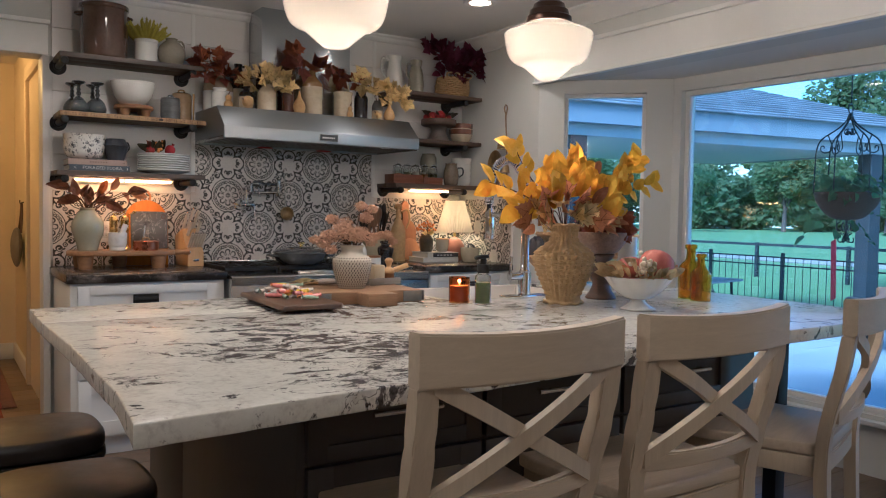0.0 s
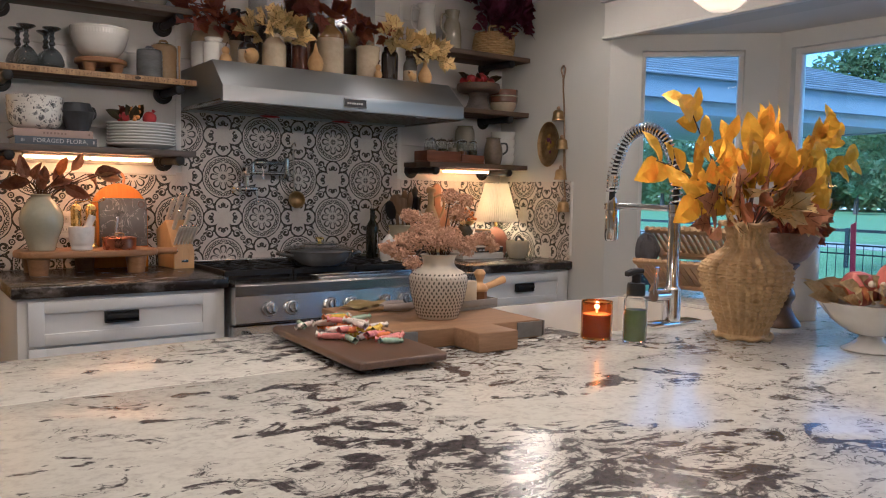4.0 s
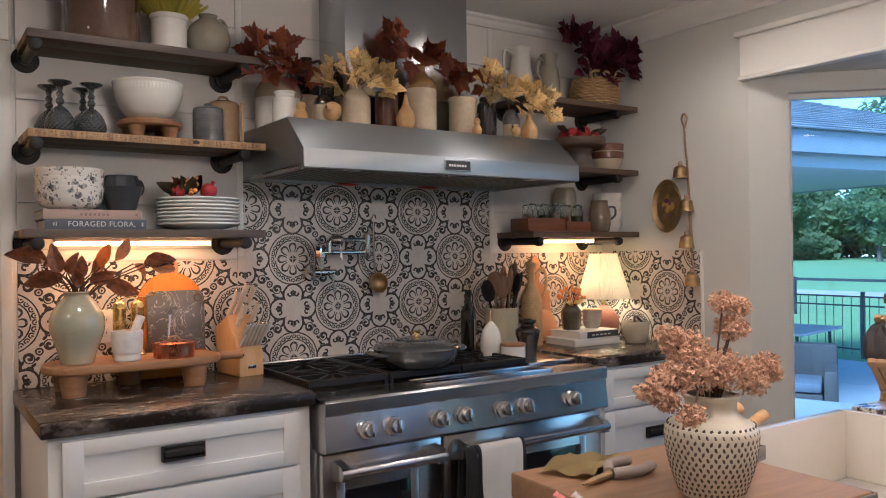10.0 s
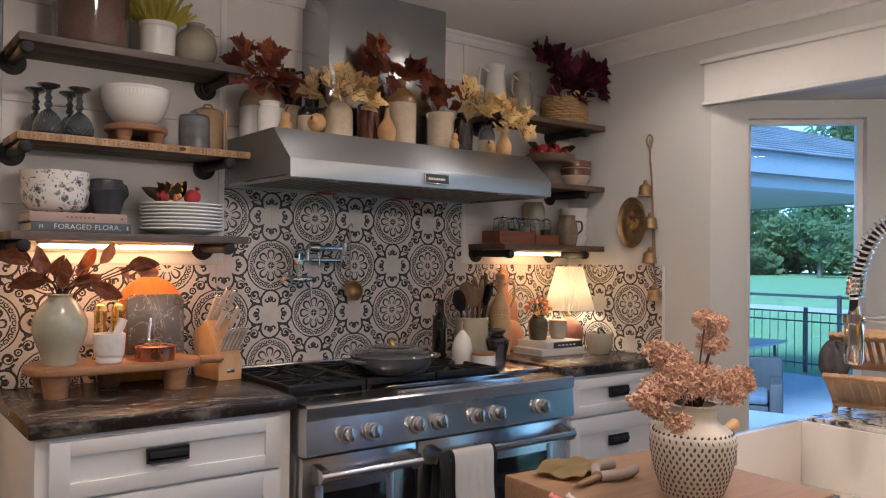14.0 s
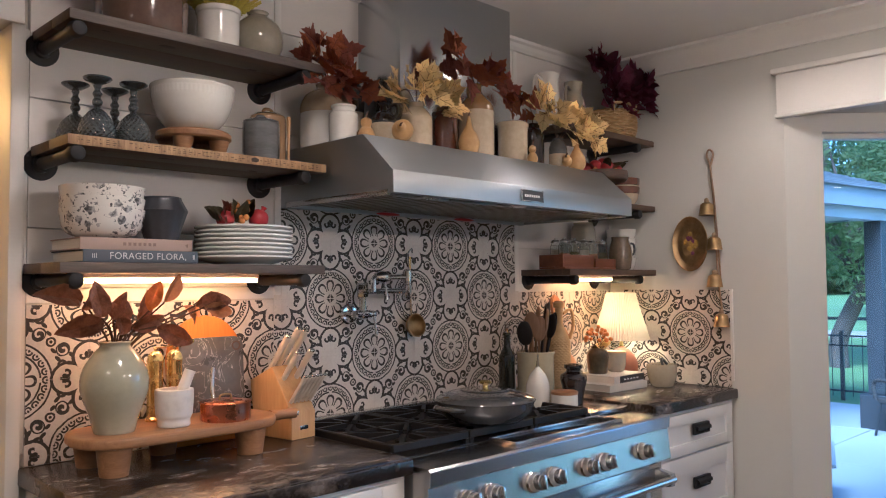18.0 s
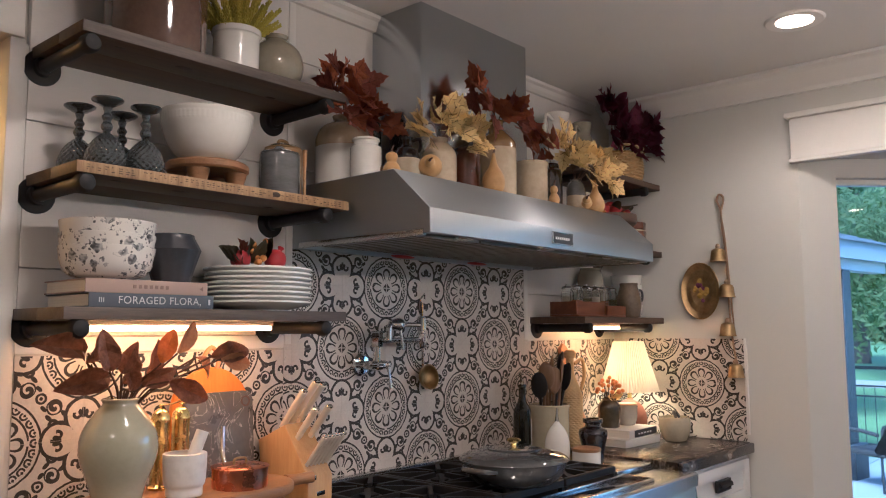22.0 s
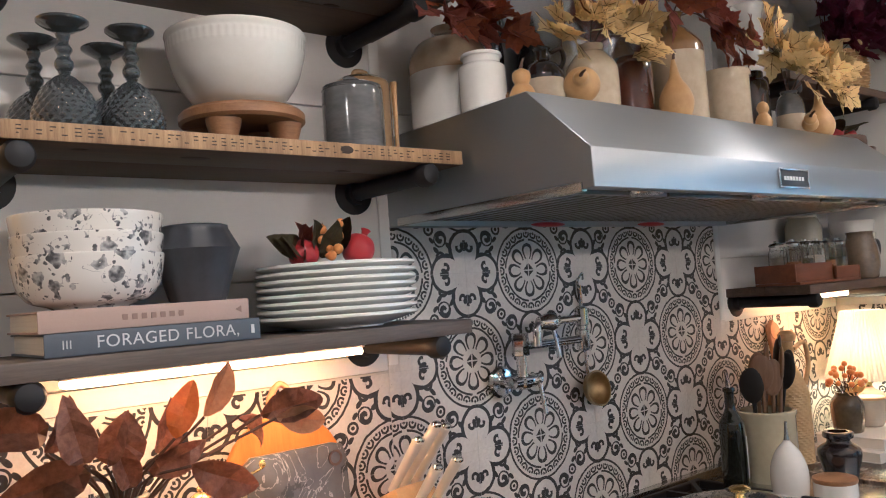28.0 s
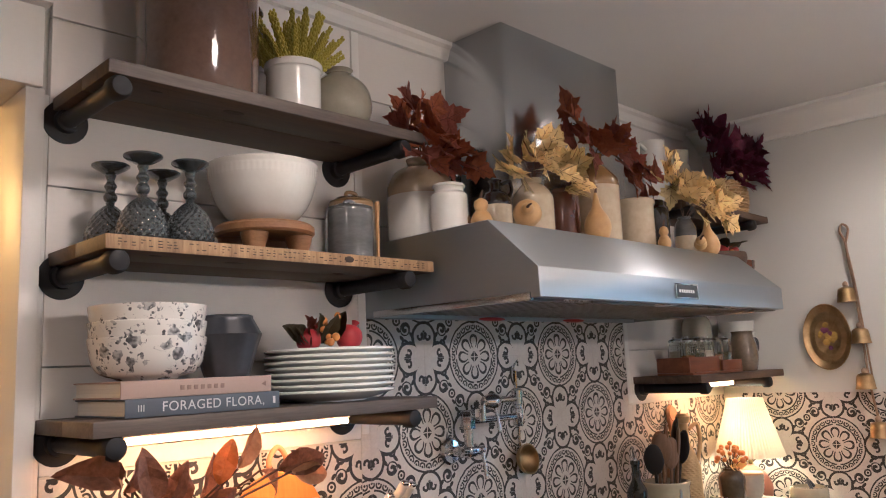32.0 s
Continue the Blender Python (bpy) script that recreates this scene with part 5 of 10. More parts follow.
for i in range(70):
    a = 2.39996 * i
    out = math.sqrt((i + 0.5) / 70)
    ob = new("sprig", sprig)
    ob.parent = t
    L = rnd.uniform(0.10, 0.155) * (1.0 - 0.15 * out)
    d = Vector((math.cos(a) * out * 1.35, math.sin(a) * out * 0.9, 1.0)).normalized()
    ob.matrix_basis = Matrix.Translation((0.035 * out * math.cos(a), 0.035 * out * math.sin(a), 0.105)) @ d.to_track_quat("Z", "Y").to_matrix().to_4x4() @ Matrix.Diagonal((L, L, L, 1))
t = vessel("round_jug", "round grey-green stoneware jar with a short neck", "jar", 1.080, 4.365, S1,
           [(0.042, 0), (0.052, 0.004), (0.072, 0.040), (0.077, 0.075), (0.066, 0.112), (0.040, 0.138), (0.031, 0.146), (0.034, 0.156)], GREYJUG)
loop_handle(t, [(0.034, 0.01, 0.146), (0.060, 0.02, 0.150), (0.074, 0.02, 0.128), (0.068, 0.015, 0.108)], 0.006, GREYJUG)

# ---- middle left shelf ----
def goblet():
    t = thing("goblet", "smoked grey pressed-glass goblet standing upside down", "goblet", group="smoked glass goblets")

    def faceted(a, z):
        if 0.008 < z < 0.085:
            return 1.0 + 0.085 * abs(math.cos(9 * a + 210 * z) * math.cos(9 * a - 210 * z))
        return 1.0

    rings = [(0.038, 0.0)] + [(0.0385 + 0.0045 * math.sin(math.pi * min(1, u * 1.9)) - 0.0315 * max(0, (u - 0.42) / 0.58) ** 2.1, 0.088 * u) for u in [k / 44 for k in range(1, 45)]]
    bowl = rings + [(0.009, 0.091)]
    inner = [(max(0.0015, r - 0.003), max(0.0, z - 0.002)) for r, z in reversed(rings[:40:4])]
    part("bowl", lathe(bowl + [(0, 0.092)] + [(0, 0.078)] + inner, 132, None, None, faceted), SMOKE, t)
    part("stem", lathe(profile_curve([(0.001, 0.0925), (0.010, 0.094), (0.013, 0.104), (0.008, 0.114), (0.012, 0.124), (0.007, 0.134), (0.010, 0.146), (0.0005, 0.1475)], 4), 28), SMOKE, t)
    part("foot", lathe([(0, 0.148), (0.012, 0.148), (0.030, 0.158), (0.035, 0.162), (0.0355, 0.1645), (0.034, 0.166), (0, 0.1665)], 40), SMOKE, t)
    return t


g = goblet()
g.matrix_basis = pose(0.590, 4.325, S2, 0, 0, 0)
for gx, gy, gr in ((0.572, 4.425, 40), (0.675, 4.425, 80), (0.683, 4.325, 20)):
    copy_thing(g, pose(gx, gy, S2, 0, 0, gr))


def fluted(a, z):
    return 1.0 + (0.006 * max(0.0, math.cos(60 * a)) if 0.103 < z < 0.124 else 0.0)


t = thing("riser_stand", "small rustic wooden riser with thick carved feet", "stand", 0.877, 4.37, S2)
part("top", lathe([(0, 0.043), (0.099, 0.043), (0.104, 0.048), (0.104, 0.060), (0.098, 0.066), (0, 0.066)], 40), OAKWOOD, t)
for a in (40, 140, 220, 320):
    m = Matrix.Rotation(radians(a), 4, "Z") @ Matrix.Translation((0.070, 0, 0))
    part("foot", lathe([(0, 0), (0.019, 0), (0.022, 0.015), (0.027, 0.032), (0.029, 0.0425), (0, 0.0425)], 16, None, m), OAKWOOD, t)
t = vessel("mixing_bowl", "large white mixing bowl with a fluted band, on the riser", "bowl", 0.870, 4.37, S2 + 0.0665,
           [(0.055, 0), (0.060, 0.006), (0.082, 0.022), (0.104, 0.055), (0.115, 0.09), (0.118, 0.103), (0.1185, 0.108), (0.119, 0.115), (0.1195, 0.120), (0.120, 0.126), (0.122, 0.134), (0.121, 0.138), (0.117, 0.139)], WHITEG, 0.006, 4, "", fluted, 240)
t.matrix_basis = pose(0.873, 4.37, S2 + 0.0665) @ Matrix.Diagonal((0.955, 0.955, 0.93, 1))
t = vessel("canister", "grey speckled stoneware canister with a flat lid", "canister", 1.062, 4.315, S2,
           [(0.050, 0), (0.054, 0.004), (0.054, 0.10), (0.052, 0.108), (0.054, 0.111), (0.050, 0.114)], GREYCAN)
part("lid", lathe([(0, 0.112), (0.050, 0.112), (0.052, 0.117), (0.040, 0.122), (0, 0.123)], 32), GREYCAN, t)
loop_handle(t, [(-0.016, 0, 0.121), (-0.010, 0, 0.132), (0.010, 0, 0.132), (0.016, 0, 0.121)], 0.0045, GREYCAN, "lid_handle")
t = vessel("canister", "tall tan stoneware canister with a wooden spoon clip", "canister", 1.150, 4.418, S2,
           [(0.052, 0), (0.056, 0.004), (0.057, 0.14), (0.054, 0.152), (0.050, 0.156)], TANCAN)
part("lid", lathe([(0, 0.154), (0.050, 0.154), (0.053, 0.160), (0.042, 0.168), (0, 0.170)], 32), TANCAN, t)
loop_handle(t, [(-0.018, 0, 0.167), (-0.012, 0, 0.182), (0.012, 0, 0.182), (0.018, 0, 0.167)], 0.005, TANCAN, "lid_handle")
part("wooden_spoon", tube([(0.064, -0.020, 0.004), (0.064, -0.020, 0.11), (0.064, -0.020, 0.165)], 0.004, 8, None, [0.004, 0.0045, 0.007]), BLOCKWOOD, t, "pale wooden spoon in a wire clip")

# ---- lower left shelf: books, bowls, jug, plates ----
COVER_PINK = mat("dusty_pink_cloth", (0.44, 0.335, 0.29), (0.40, 0.30, 0.255), rough=0.8, scale=6, grain=300, bump=0.15)
COVER_BLUE = mat("slate_blue_cover", (0.105, 0.125, 0.155), (0.085, 0.10, 0.13), rough=0.6, scale=6, grain=300, bump=0.1)
LETTER = mat("pale_lettering", (0.62, 0.64, 0.66), (0.58, 0.60, 0.62), rough=0.6)
LETTER_BROWN = mat("brown_lettering", (0.27, 0.19, 0.16), (0.24, 0.165, 0.14), rough=0.6)


def lettering(words, size, place, material, parent, label=""):
    """Built-in font, raised a hair above its ground."""
    cu = bpy.data.curves.new("lettering", "FONT")
    cu.body, cu.size, cu.extrude, cu.align_x, cu.align_y = words, size, 0.0003, "CENTER", "CENTER"
    cu.space_character = 1.08
    tmp = bpy.data.objects.new("lettering", cu)
    scene.collection.objects.link(tmp)
    bpy.context.view_layer.update()
    me = bpy.data.meshes.new_from_object(tmp.evaluated_get(bpy.context.evaluated_depsgraph_get()))
    bpy.data.objects.remove(tmp)
    me.materials.clear()
    me.materials.append(material)
    ob = new("lettering", me)
    ob.parent, ob.matrix_basis = parent, place
    if label:
        ob["label"] = label
    return ob


def book(label, x, y, z, w, d, h, cover, rz=0.0, group=""):
    """A closed hardback lying flat, its spine towards -y."""
    t = thing("book", label, "book", x, y, z, rz, group)
    part("front_cover", box(-w / 2, -d / 2, h - 0.003, w / 2, d / 2, h, 0.001), cover, t)
    part("back_cover", box(-w / 2, -d / 2, 0, w / 2, d / 2, 0.003, 0.001), cover, t)
    part("spine", box(-w / 2, -d / 2 - 0.003, 0, w / 2, -d / 2 - 0.0002, h, 0.0012), cover, t)
    part("page_block", box(-w / 2 + 0.004, -d / 2, 0.0032, w / 2 - 0.004, d / 2 - 0.005, h - 0.0032), PAPER, t)
    return t


b = book("slate blue hardback book with white spine lettering", 0.685, 4.370, S3, 0.300, 0.215, 0.031, COVER_BLUE)
lettering("FORAGED FLORA,", 0.0235, pose(0.015, -0.1112, 0.0155, 90, 0, 0), LETTER, b, "FORAGED FLORA, in pale capitals")
for k in range(3):
    part("spine_bar", box(-0.128 + k * 0.0045, -0.1118, 0.010, -0.1265 + k * 0.0045, -0.1107, 0.021), LETTER, b)
part("spine_mark", box(0.135, -0.1118, 0.009, 0.140, -0.1107, 0.022), LETTER, b)
b = book("dusty pink clothbound book lying on a blue one", 0.676, 4.372, S3 + 0.0315, 0.292, 0.205, 0.030, COVER_PINK)
for k in range(7):
    part("spine_bar", box(-0.040 + k * 0.013, -0.1068, 0.011, -0.033 + k * 0.013, -0.1057, 0.019), LETTER_BROWN, b, "unreadable small brown lettering")
part("spine_mark", prism([(0.124, 0.015), (0.133, 0.010), (0.133, 0.020)], 0.1058, 0.1068, None, 0, Matrix(((1, 0, 0, 0), (0, 0, -1, 0), (0, 1, 0, 0), (0, 0, 0, 1)))), LETTER_BROWN, b)


def floral_print(name):
    """White earthenware printed with grey flower sprays."""
    m, tree, p = blank(name)
    co = coords(tree)
    bent = add(tree, "ShaderNodeTexNoise", Scale=60.0, Detail=2.0)
    tree.links.new(co, bent.inputs["Vector"])
    warp = tree.nodes.new("ShaderNodeVectorMath")
    warp.operation = "MULTIPLY_ADD"
    tree.links.new(bent.outputs["Color"], warp.inputs[0])
    warp.inputs[1].default_value = (0.010, 0.010, 0.010)
    tree.links.new(co, warp.inputs[2])
    v = add(tree, "ShaderNodeTexVoronoi", Scale=35.0)
    v2 = add(tree, "ShaderNodeTexVoronoi", Scale=105.0)
    n = add(tree, "ShaderNodeTexNoise", Scale=24.0, Detail=2.0, Distortion=0.6)
    n2 = add(tree, "ShaderNodeTexNoise", Scale=90.0, Detail=3.0)
    for q in (v, v2, n, n2):
        tree.links.new(warp.outputs[0], q.inputs["Vector"])
    d, e, k, g = (Sock(tree, q.outputs[0]) for q in (v, v2, n, n2))
    bloom = (d + (g - 0.5) * 0.5).lt(0.40).both(k.gt(0.42)).both(e.gt(0.20))
    petal = (e + (g - 0.5) * 0.4).lt(0.30).both(k.gt(0.49))
    stem = (k - 0.50).absolute().lt(0.005).both(g.gt(0.52))
    ink = bloom.either(petal).either(stem)
    tone = ramp(tree, (g * 0.8 + e * 0.35).s, [(0.40, (0.09, 0.09, 0.096)), (0.53, (0.24, 0.238, 0.245)), (0.66, (0.48, 0.475, 0.47))])
    mx = tree.nodes.new("ShaderNodeMix")
    mx.data_type = "RGBA"
    tree.links.new(ink.s, mx.inputs["Factor"])
    mx.inputs["A"].default_value = (0.74, 0.72, 0.68, 1)
    tree.links.new(tone, mx.inputs["B"])
    tree.links.new(mx.outputs["Result"], p.inputs["Base Color"])
    p.inputs["Roughness"].default_value = 0.18
    p.inputs["Coat Weight"].default_value = 0.4
    return m


FLORAL = floral_print("floral_transfer_print")
for k in range(3):
    t = vessel("cereal_bowl", "white bowl printed with grey flowers, in a stack on the books", "bowl", 0.622, 4.365, S3 + 0.062 + 0.029 * k,
               [(0.052, 0), (0.058, 0.004), (0.082, 0.012), (0.096, 0.030), (0.102, 0.055), (0.1045, 0.073), (0.1035, 0.076), (0.099, 0.075)], FLORAL, 0.004, 4, "stack of flowered bowls")
    t.matrix_basis = pose(0.622, 4.365, S3 + 0.062 + 0.029 * k, 0, 0, 70 * k)
t = vessel("small_jug", "dark slate-blue faceted stoneware jug on the books", "jug", 0.781, 4.362, S3 + 0.062,
           [(0.040, 0), (0.044, 0.004), (0.056, 0.045), (0.067, 0.078), (0.067, 0.084), (0.052, 0.112), (0.051, 0.118), (0.048, 0.120)], SLATE, 0.004, 3, "", lambda a, z: 1 + 0.012 * math.cos(12 * a), 72)
loop_handle(t, [(0.048, 0.018, 0.100), (0.068, 0.028, 0.103), (0.075, 0.030, 0.074), (0.055, 0.022, 0.052)], 0.006, SLATE)
PLATEG = glaze("plate_glaze", (0.86, 0.86, 0.84), (0.82, 0.82, 0.80), coat=0.3)
for k in range(8):
    t = thing("dinner_plate", "pale grey-white dinner plate in a stack", "plate", 1.041, 4.372, S3 + 0.0125 * k, 0, "stack of dinner plates")
    part("body", lathe([(0, 0.0), (0.078, 0.0), (0.080, 0.003), (0.105, 0.0085), (0.1385, 0.0185), (0.1425, 0.0205), (0.1425, 0.0240), (0.139, 0.0258), (0.104, 0.0125), (0.078, 0.0075), (0, 0.007)], 56), PLATEG, t)
t = thing("fruit_spray", "sprig of red pomegranates, orange berries and dark leaves on the plates", "decoration", 1.0, 4.34, S3 + 0.108)
for px, py, pz, pr in ((-0.045, -0.01, 0.022, 0.026), (0.064, -0.01, 0.028, 0.029)):
    pm = part("pomegranate", lathe(profile_curve([(0.001, -pr), (pr * 0.7, -pr * 0.75), (pr, 0), (pr * 0.75, pr * 0.7), (pr * 0.25, pr * 0.95), (pr * 0.22, pr * 1.15), (pr * 0.32, pr * 1.35)], 4), 24, None, Matrix.Translation((px, py, pz)) @ Matrix.Rotation(0.5, 4, "Y")), POMEGRANATE, t)
rnd = random.Random(9)
for k in range(9):
    part("berry", ball(rnd.uniform(0.007, 0.011), (rnd.uniform(-0.022, 0.028), -0.02 + rnd.uniform(-0.015, 0.012), 0.012 + 0.007 * k + rnd.uniform(0, 0.006)), None, (1, 1, 1), 10, 7), BERRY, t)
for k in range(7):
    put_leaf(t, L_MAROON[0] if k == 3 else L_GREEN[0], (-0.045 + 0.008 * k, 0, 0.014), (-1 + 0.2 * k, -0.4, 0.55 - 0.1 * (k % 3)), (0, -1, 0.5), 0.085)

# ---- left worktop ----
C0 = 0.9165
t = thing("serving_riser", "oiled wooden serving board on three thick feet with a side handle", "serving board", 0.808, 4.30, C0)
prof = [(-0.285, 0.0), (-0.268, -0.065), (-0.22, -0.108), (-0.12, -0.122), (0.10, -0.124), (0.20, -0.110), (0.255, -0.065), (0.275, 0.0), (0.258, 0.075), (0.20, 0.122), (0.10, 0.138), (-0.12, 0.140), (-0.225, 0.122), (-0.27, 0.075)]
outline = [(p.x, p.y) for p in smooth_line([(x, y, 0) for x, y in prof + prof[:1]], 4)[:-1]]
part("top", prism(outline, 0.069, 0.096, None, 0.008), OAKWOOD, t)
part("handle", tube([(0.272, -0.01, 0.082), (0.31, -0.012, 0.082), (0.355, -0.014, 0.082)], 0.014, 14, None, [0.017, 0.014, 0.0155]), OAKWOOD, t)
part("handle_tag", box(0.352, -0.030, 0.076, 0.3575, 0.002, 0.088, 0.001), CHROME, t)
for fx, fy in ((-0.20, -0.06), (0.17, -0.07), (0.0, 0.10), (-0.2, 0.09)):
    part("foot", lathe([(0, 0), (0.034, 0), (0.038, 0.03), (0.043, 0.0685), (0, 0.0685)], 20, None, Matrix.Translation((fx, fy, 0))), OAKWOOD, t)
R0 = C0 + 0.0965
t = thing("outlet_plate", "white double wall socket plate on the tiles", "wall socket", 0.747, WY - 0.0075, 1.108)
part("plate", box(-0.035, -0.005, -0.057, 0.035, 0, 0.057, 0.003), TRIM, t)
for sz in (-0.022, 0.022):
    so = part("socket", box(-0.016, -0.0075, sz - 0.014, 0.016, -0.0052, sz + 0.014, 0.002), WHITEG, t)
    for sx in (-0.006, 0.006):
        part("slot", box(sx - 0.001, -0.0082, sz - 0.004, sx + 0.001, -0.0076, sz + 0.005), BLACKIRON, so)
t = vessel("vase", "sage green glazed vase with rust-brown magnolia leaves", "vase", 0.628, 4.290, R0,
           [(0.046, 0), (0.050, 0.004), (0.059, 0.04), (0.077, 0.090), (0.082, 0.122), (0.076, 0.158), (0.053, 0.196), (0.037, 0.214), (0.040, 0.224), (0.037, 0.227)], SAGE, 0.005)
rnd = random.Random(21)
mag = [(-0.09, 0.10, -0.205, 0.130, 0), (-0.045, 0.05, -0.165, 0.030, 0), (-0.06, 0.06, -0.088, 0.150, 0), (-0.012, 0.03, 0.022, 0.120, 0), (0.0, 0.015, -0.022, 0.085, 0), (0.055, 0.075, 0.085, 0.160, 1), (0.045, 0.05, 0.065, 0.125, 0), (0.105, 0.095, 0.155, 0.175, 2),
       (0.075, 0.035, 0.170, -0.018, 0), (0.165, 0.085, 0.215, 0.035, 0), (0.19, 0.085, 0.295, 0.105, 0), (0.205, 0.08, 0.30, 0.062, 2), (0.03, 0.03, 0.11, 0.060, 0), (-0.10, 0.08, -0.055, 0.150, 0), (-0.035, 0.055, -0.02, 0.125, 0)]
for k, (bx, bz, tx, tz, hue) in enumerate(mag):
    at, tip = Vector((bx, -0.03 - 0.02 * (k % 3), 0.227 + bz)), Vector((tx - bx, -0.035 + 0.03 * (k % 2), tz - bz))
    put_leaf(t, L_MAG[hue], at, tip, (rnd.uniform(-0.5, 0.5), -1, rnd.uniform(-0.1, 0.6)), tip.length * 0.9)
    part("stem", tube(smooth_line([(0, 0, 0.15), (at[0] * 0.3, at[1] * 0.3, 0.24), at], 4), 0.0022, 6), TWIG, t)
t = thing("chopping_board", "honey-coloured arched wooden board with a rope loop, leaning on the tiles", "chopping board", 0.965, 4.455, C0, 0)
out = [(-0.118, 0), (0.118, 0), (0.120, 0.25)] + [(0.118 * math.cos(a), 0.255 + 0.118 * math.sin(a)) for a in [math.pi * k / 14 for k in range(1, 14)]] + [(-0.120, 0.25)]
UP = Matrix(((1, 0, 0, 0), (0, 0, -1, 0), (0, 1, 0, 0), (0, 0, 0, 1)))
part("board", prism(out, 0, 0.018, None, 0.004, Matrix.Rotation(radians(-4), 4, "X") @ UP), ORANGEWOOD, t)
loop_handle(t, [(-0.018, 0.012, 0.368), (-0.022, 0.012, 0.40), (0, 0.012, 0.425), (0.022, 0.012, 0.40), (0.018, 0.012, 0.368)], 0.006, mat("rope_loop", (0.62, 0.30, 0.12), (0.45, 0.2, 0.08), rough=0.8, grain=200, bump=0.4), "loop")
SLAB = mat("grey_marble", (0.135, 0.125, 0.115), (0.075, 0.07, 0.066), rough=0.3, scale=10, grain=60)
m_tree = SLAB.node_tree
vein = add(m_tree, "ShaderNodeTexNoise", Scale=9.0, Detail=8.0, Distortion=2.5)
m_tree.links.new(coords(m_tree), vein.inputs["Vector"])
vk = (Sock(m_tree, vein.outputs[0]) - 0.5).absolute().lt(0.008)
vm = m_tree.nodes.new("ShaderNodeMix")
vm.data_type = "RGBA"
src = m_tree.nodes["Principled BSDF"].inputs["Base Color"].links[0].from_socket
m_tree.links.new((vk * 0.6).s, vm.inputs["Factor"])
m_tree.links.new(src, vm.inputs["A"])
vm.inputs["B"].default_value = (0.5, 0.47, 0.43, 1)
m_tree.links.new(vm.outputs["Result"], m_tree.nodes["Principled BSDF"].inputs["Base Color"])
t = thing("marble_board", "grey veined marble cheese board leaning on the wooden one", "cheese board", 0.975, 4.43, R0 - 0.001, 0)
out = [(-0.10, 0), (0.10, 0), (0.103, 0.19), (0.095, 0.208), (0.075, 0.213), (-0.085, 0.213), (-0.10, 0.20)]
part("slab", prism(out, 0, 0.012, None, 0.002, Matrix.Rotation(radians(-6), 4, "X") @ UP), SLAB, t)
part("hole_rim", lathe([(0.010, -0.001), (0.0145, -0.001), (0.0145, 0.0005), (0.010, 0.0005)], 24, None, Matrix.Translation((0.078, 0.0055, 0.185)) @ Matrix.Rotation(radians(84), 4, "X")), DARKWOOD, t)
for gx, gy in ((0.772, 4.375), (0.832, 4.385)):
    t = thing("pepper_mill", "tall polished brass pepper mill with a crank", "pepper mill", gx, gy, R0, 25, "brass mills")
    part("body", lathe([(0, 0), (0.026, 0), (0.027, 0.006), (0.021, 0.012), (0.021, 0.155), (0.023, 0.16), (0.021, 0.165)] + [(0.021 * math.cos(a), 0.165 + 0.024 * math.sin(a)) for a in (0.3, 0.6, 0.9, 1.2, 1.45)] + [(0, 0.1895)], 28), BRASS, t)
    part("finial", ball(0.005, (0, 0, 0.194), None, (1, 1, 1), 12, 8), BRASS, t)
    c_ = part("crank", tube(smooth_line([(0, 0, 0.196), (0.03, -0.01, 0.197), (0.052, -0.018, 0.203)], 3), 0.0022, 8), BRASS, t)
    part("crank_knob", ball(0.006, (0.052, -0.018, 0.209), None, (1, 1, 1.2), 12, 8), BRASS, c_)
t = vessel("mortar", "white marble mortar with its pestle inside", "mortar and pestle", 0.772, 4.262, R0,
           [(0.038, 0), (0.041, 0.004), (0.041, 0.020), (0.046, 0.030), (0.0485, 0.062), (0.049, 0.092), (0.047, 0.096)], MARBLEW, 0.010, 3)
part("pestle", tube(smooth_line([(-0.006, 0, 0.03), (0.016, 0, 0.075), (0.030, -0.002, 0.110), (0.042, -0.004, 0.142)], 3), 0.0145, 16, None, None), MARBLEW, t)
t = vessel("copper_pan", "small lidded copper saucepan with a brass loop handle", "saucepan", 0.918, 4.258, R0,
           [(0.062, 0), (0.066, 0.003), (0.067, 0.046), (0.069, 0.048), (0.066, 0.049)], COPPER, 0.003, 2)
part("lid", lathe([(0, 0.054), (0.05, 0.053), (0.068, 0.0495), (0.070, 0.048), (0.068, 0.0475), (0, 0.0485)], 40), COPPER, t)
loop_handle(t, [(-0.018, 0, 0.053), (-0.014, 0, 0.066), (0.014, 0, 0.066), (0.018, 0, 0.053)], 0.003, OLDBRASS, "lid_handle")
part("handle", tube(smooth_line([(0.004, 0.066, 0.040), (0.006, 0.085, 0.072), (0.016, 0.10, 0.132)], 4), 0.006, 10, None, None), CHROME, t, "upright cast steel handle")
t = thing("knife_block", "pale wooden knife block full of white-handled knives", "knife block", 1.192, 4.365, C0, 8)
part("block", prism([(-0.095, 0), (0.065, 0), (0.065, 0.075), (-0.02, 0.205), (-0.115, 0.16)], -0.045, 0.045, None, 0.003,
                    Matrix(((0, 0, 1, 0), (-1, 0, 0, 0), (0, 1, 0, 0), (0, 0, 0, 1)))), BLOCKWOOD, t)
part("badge", box(-0.014, -0.0665, 0.026, 0.016, -0.0652, 0.037, 0.0005), CHROME, t)
KNIFEH = mat("white_knife_handle", (0.72, 0.66, 0.56), (0.66, 0.60, 0.50), rough=0.3)
d = Vector((0, -0.62, 0.78))
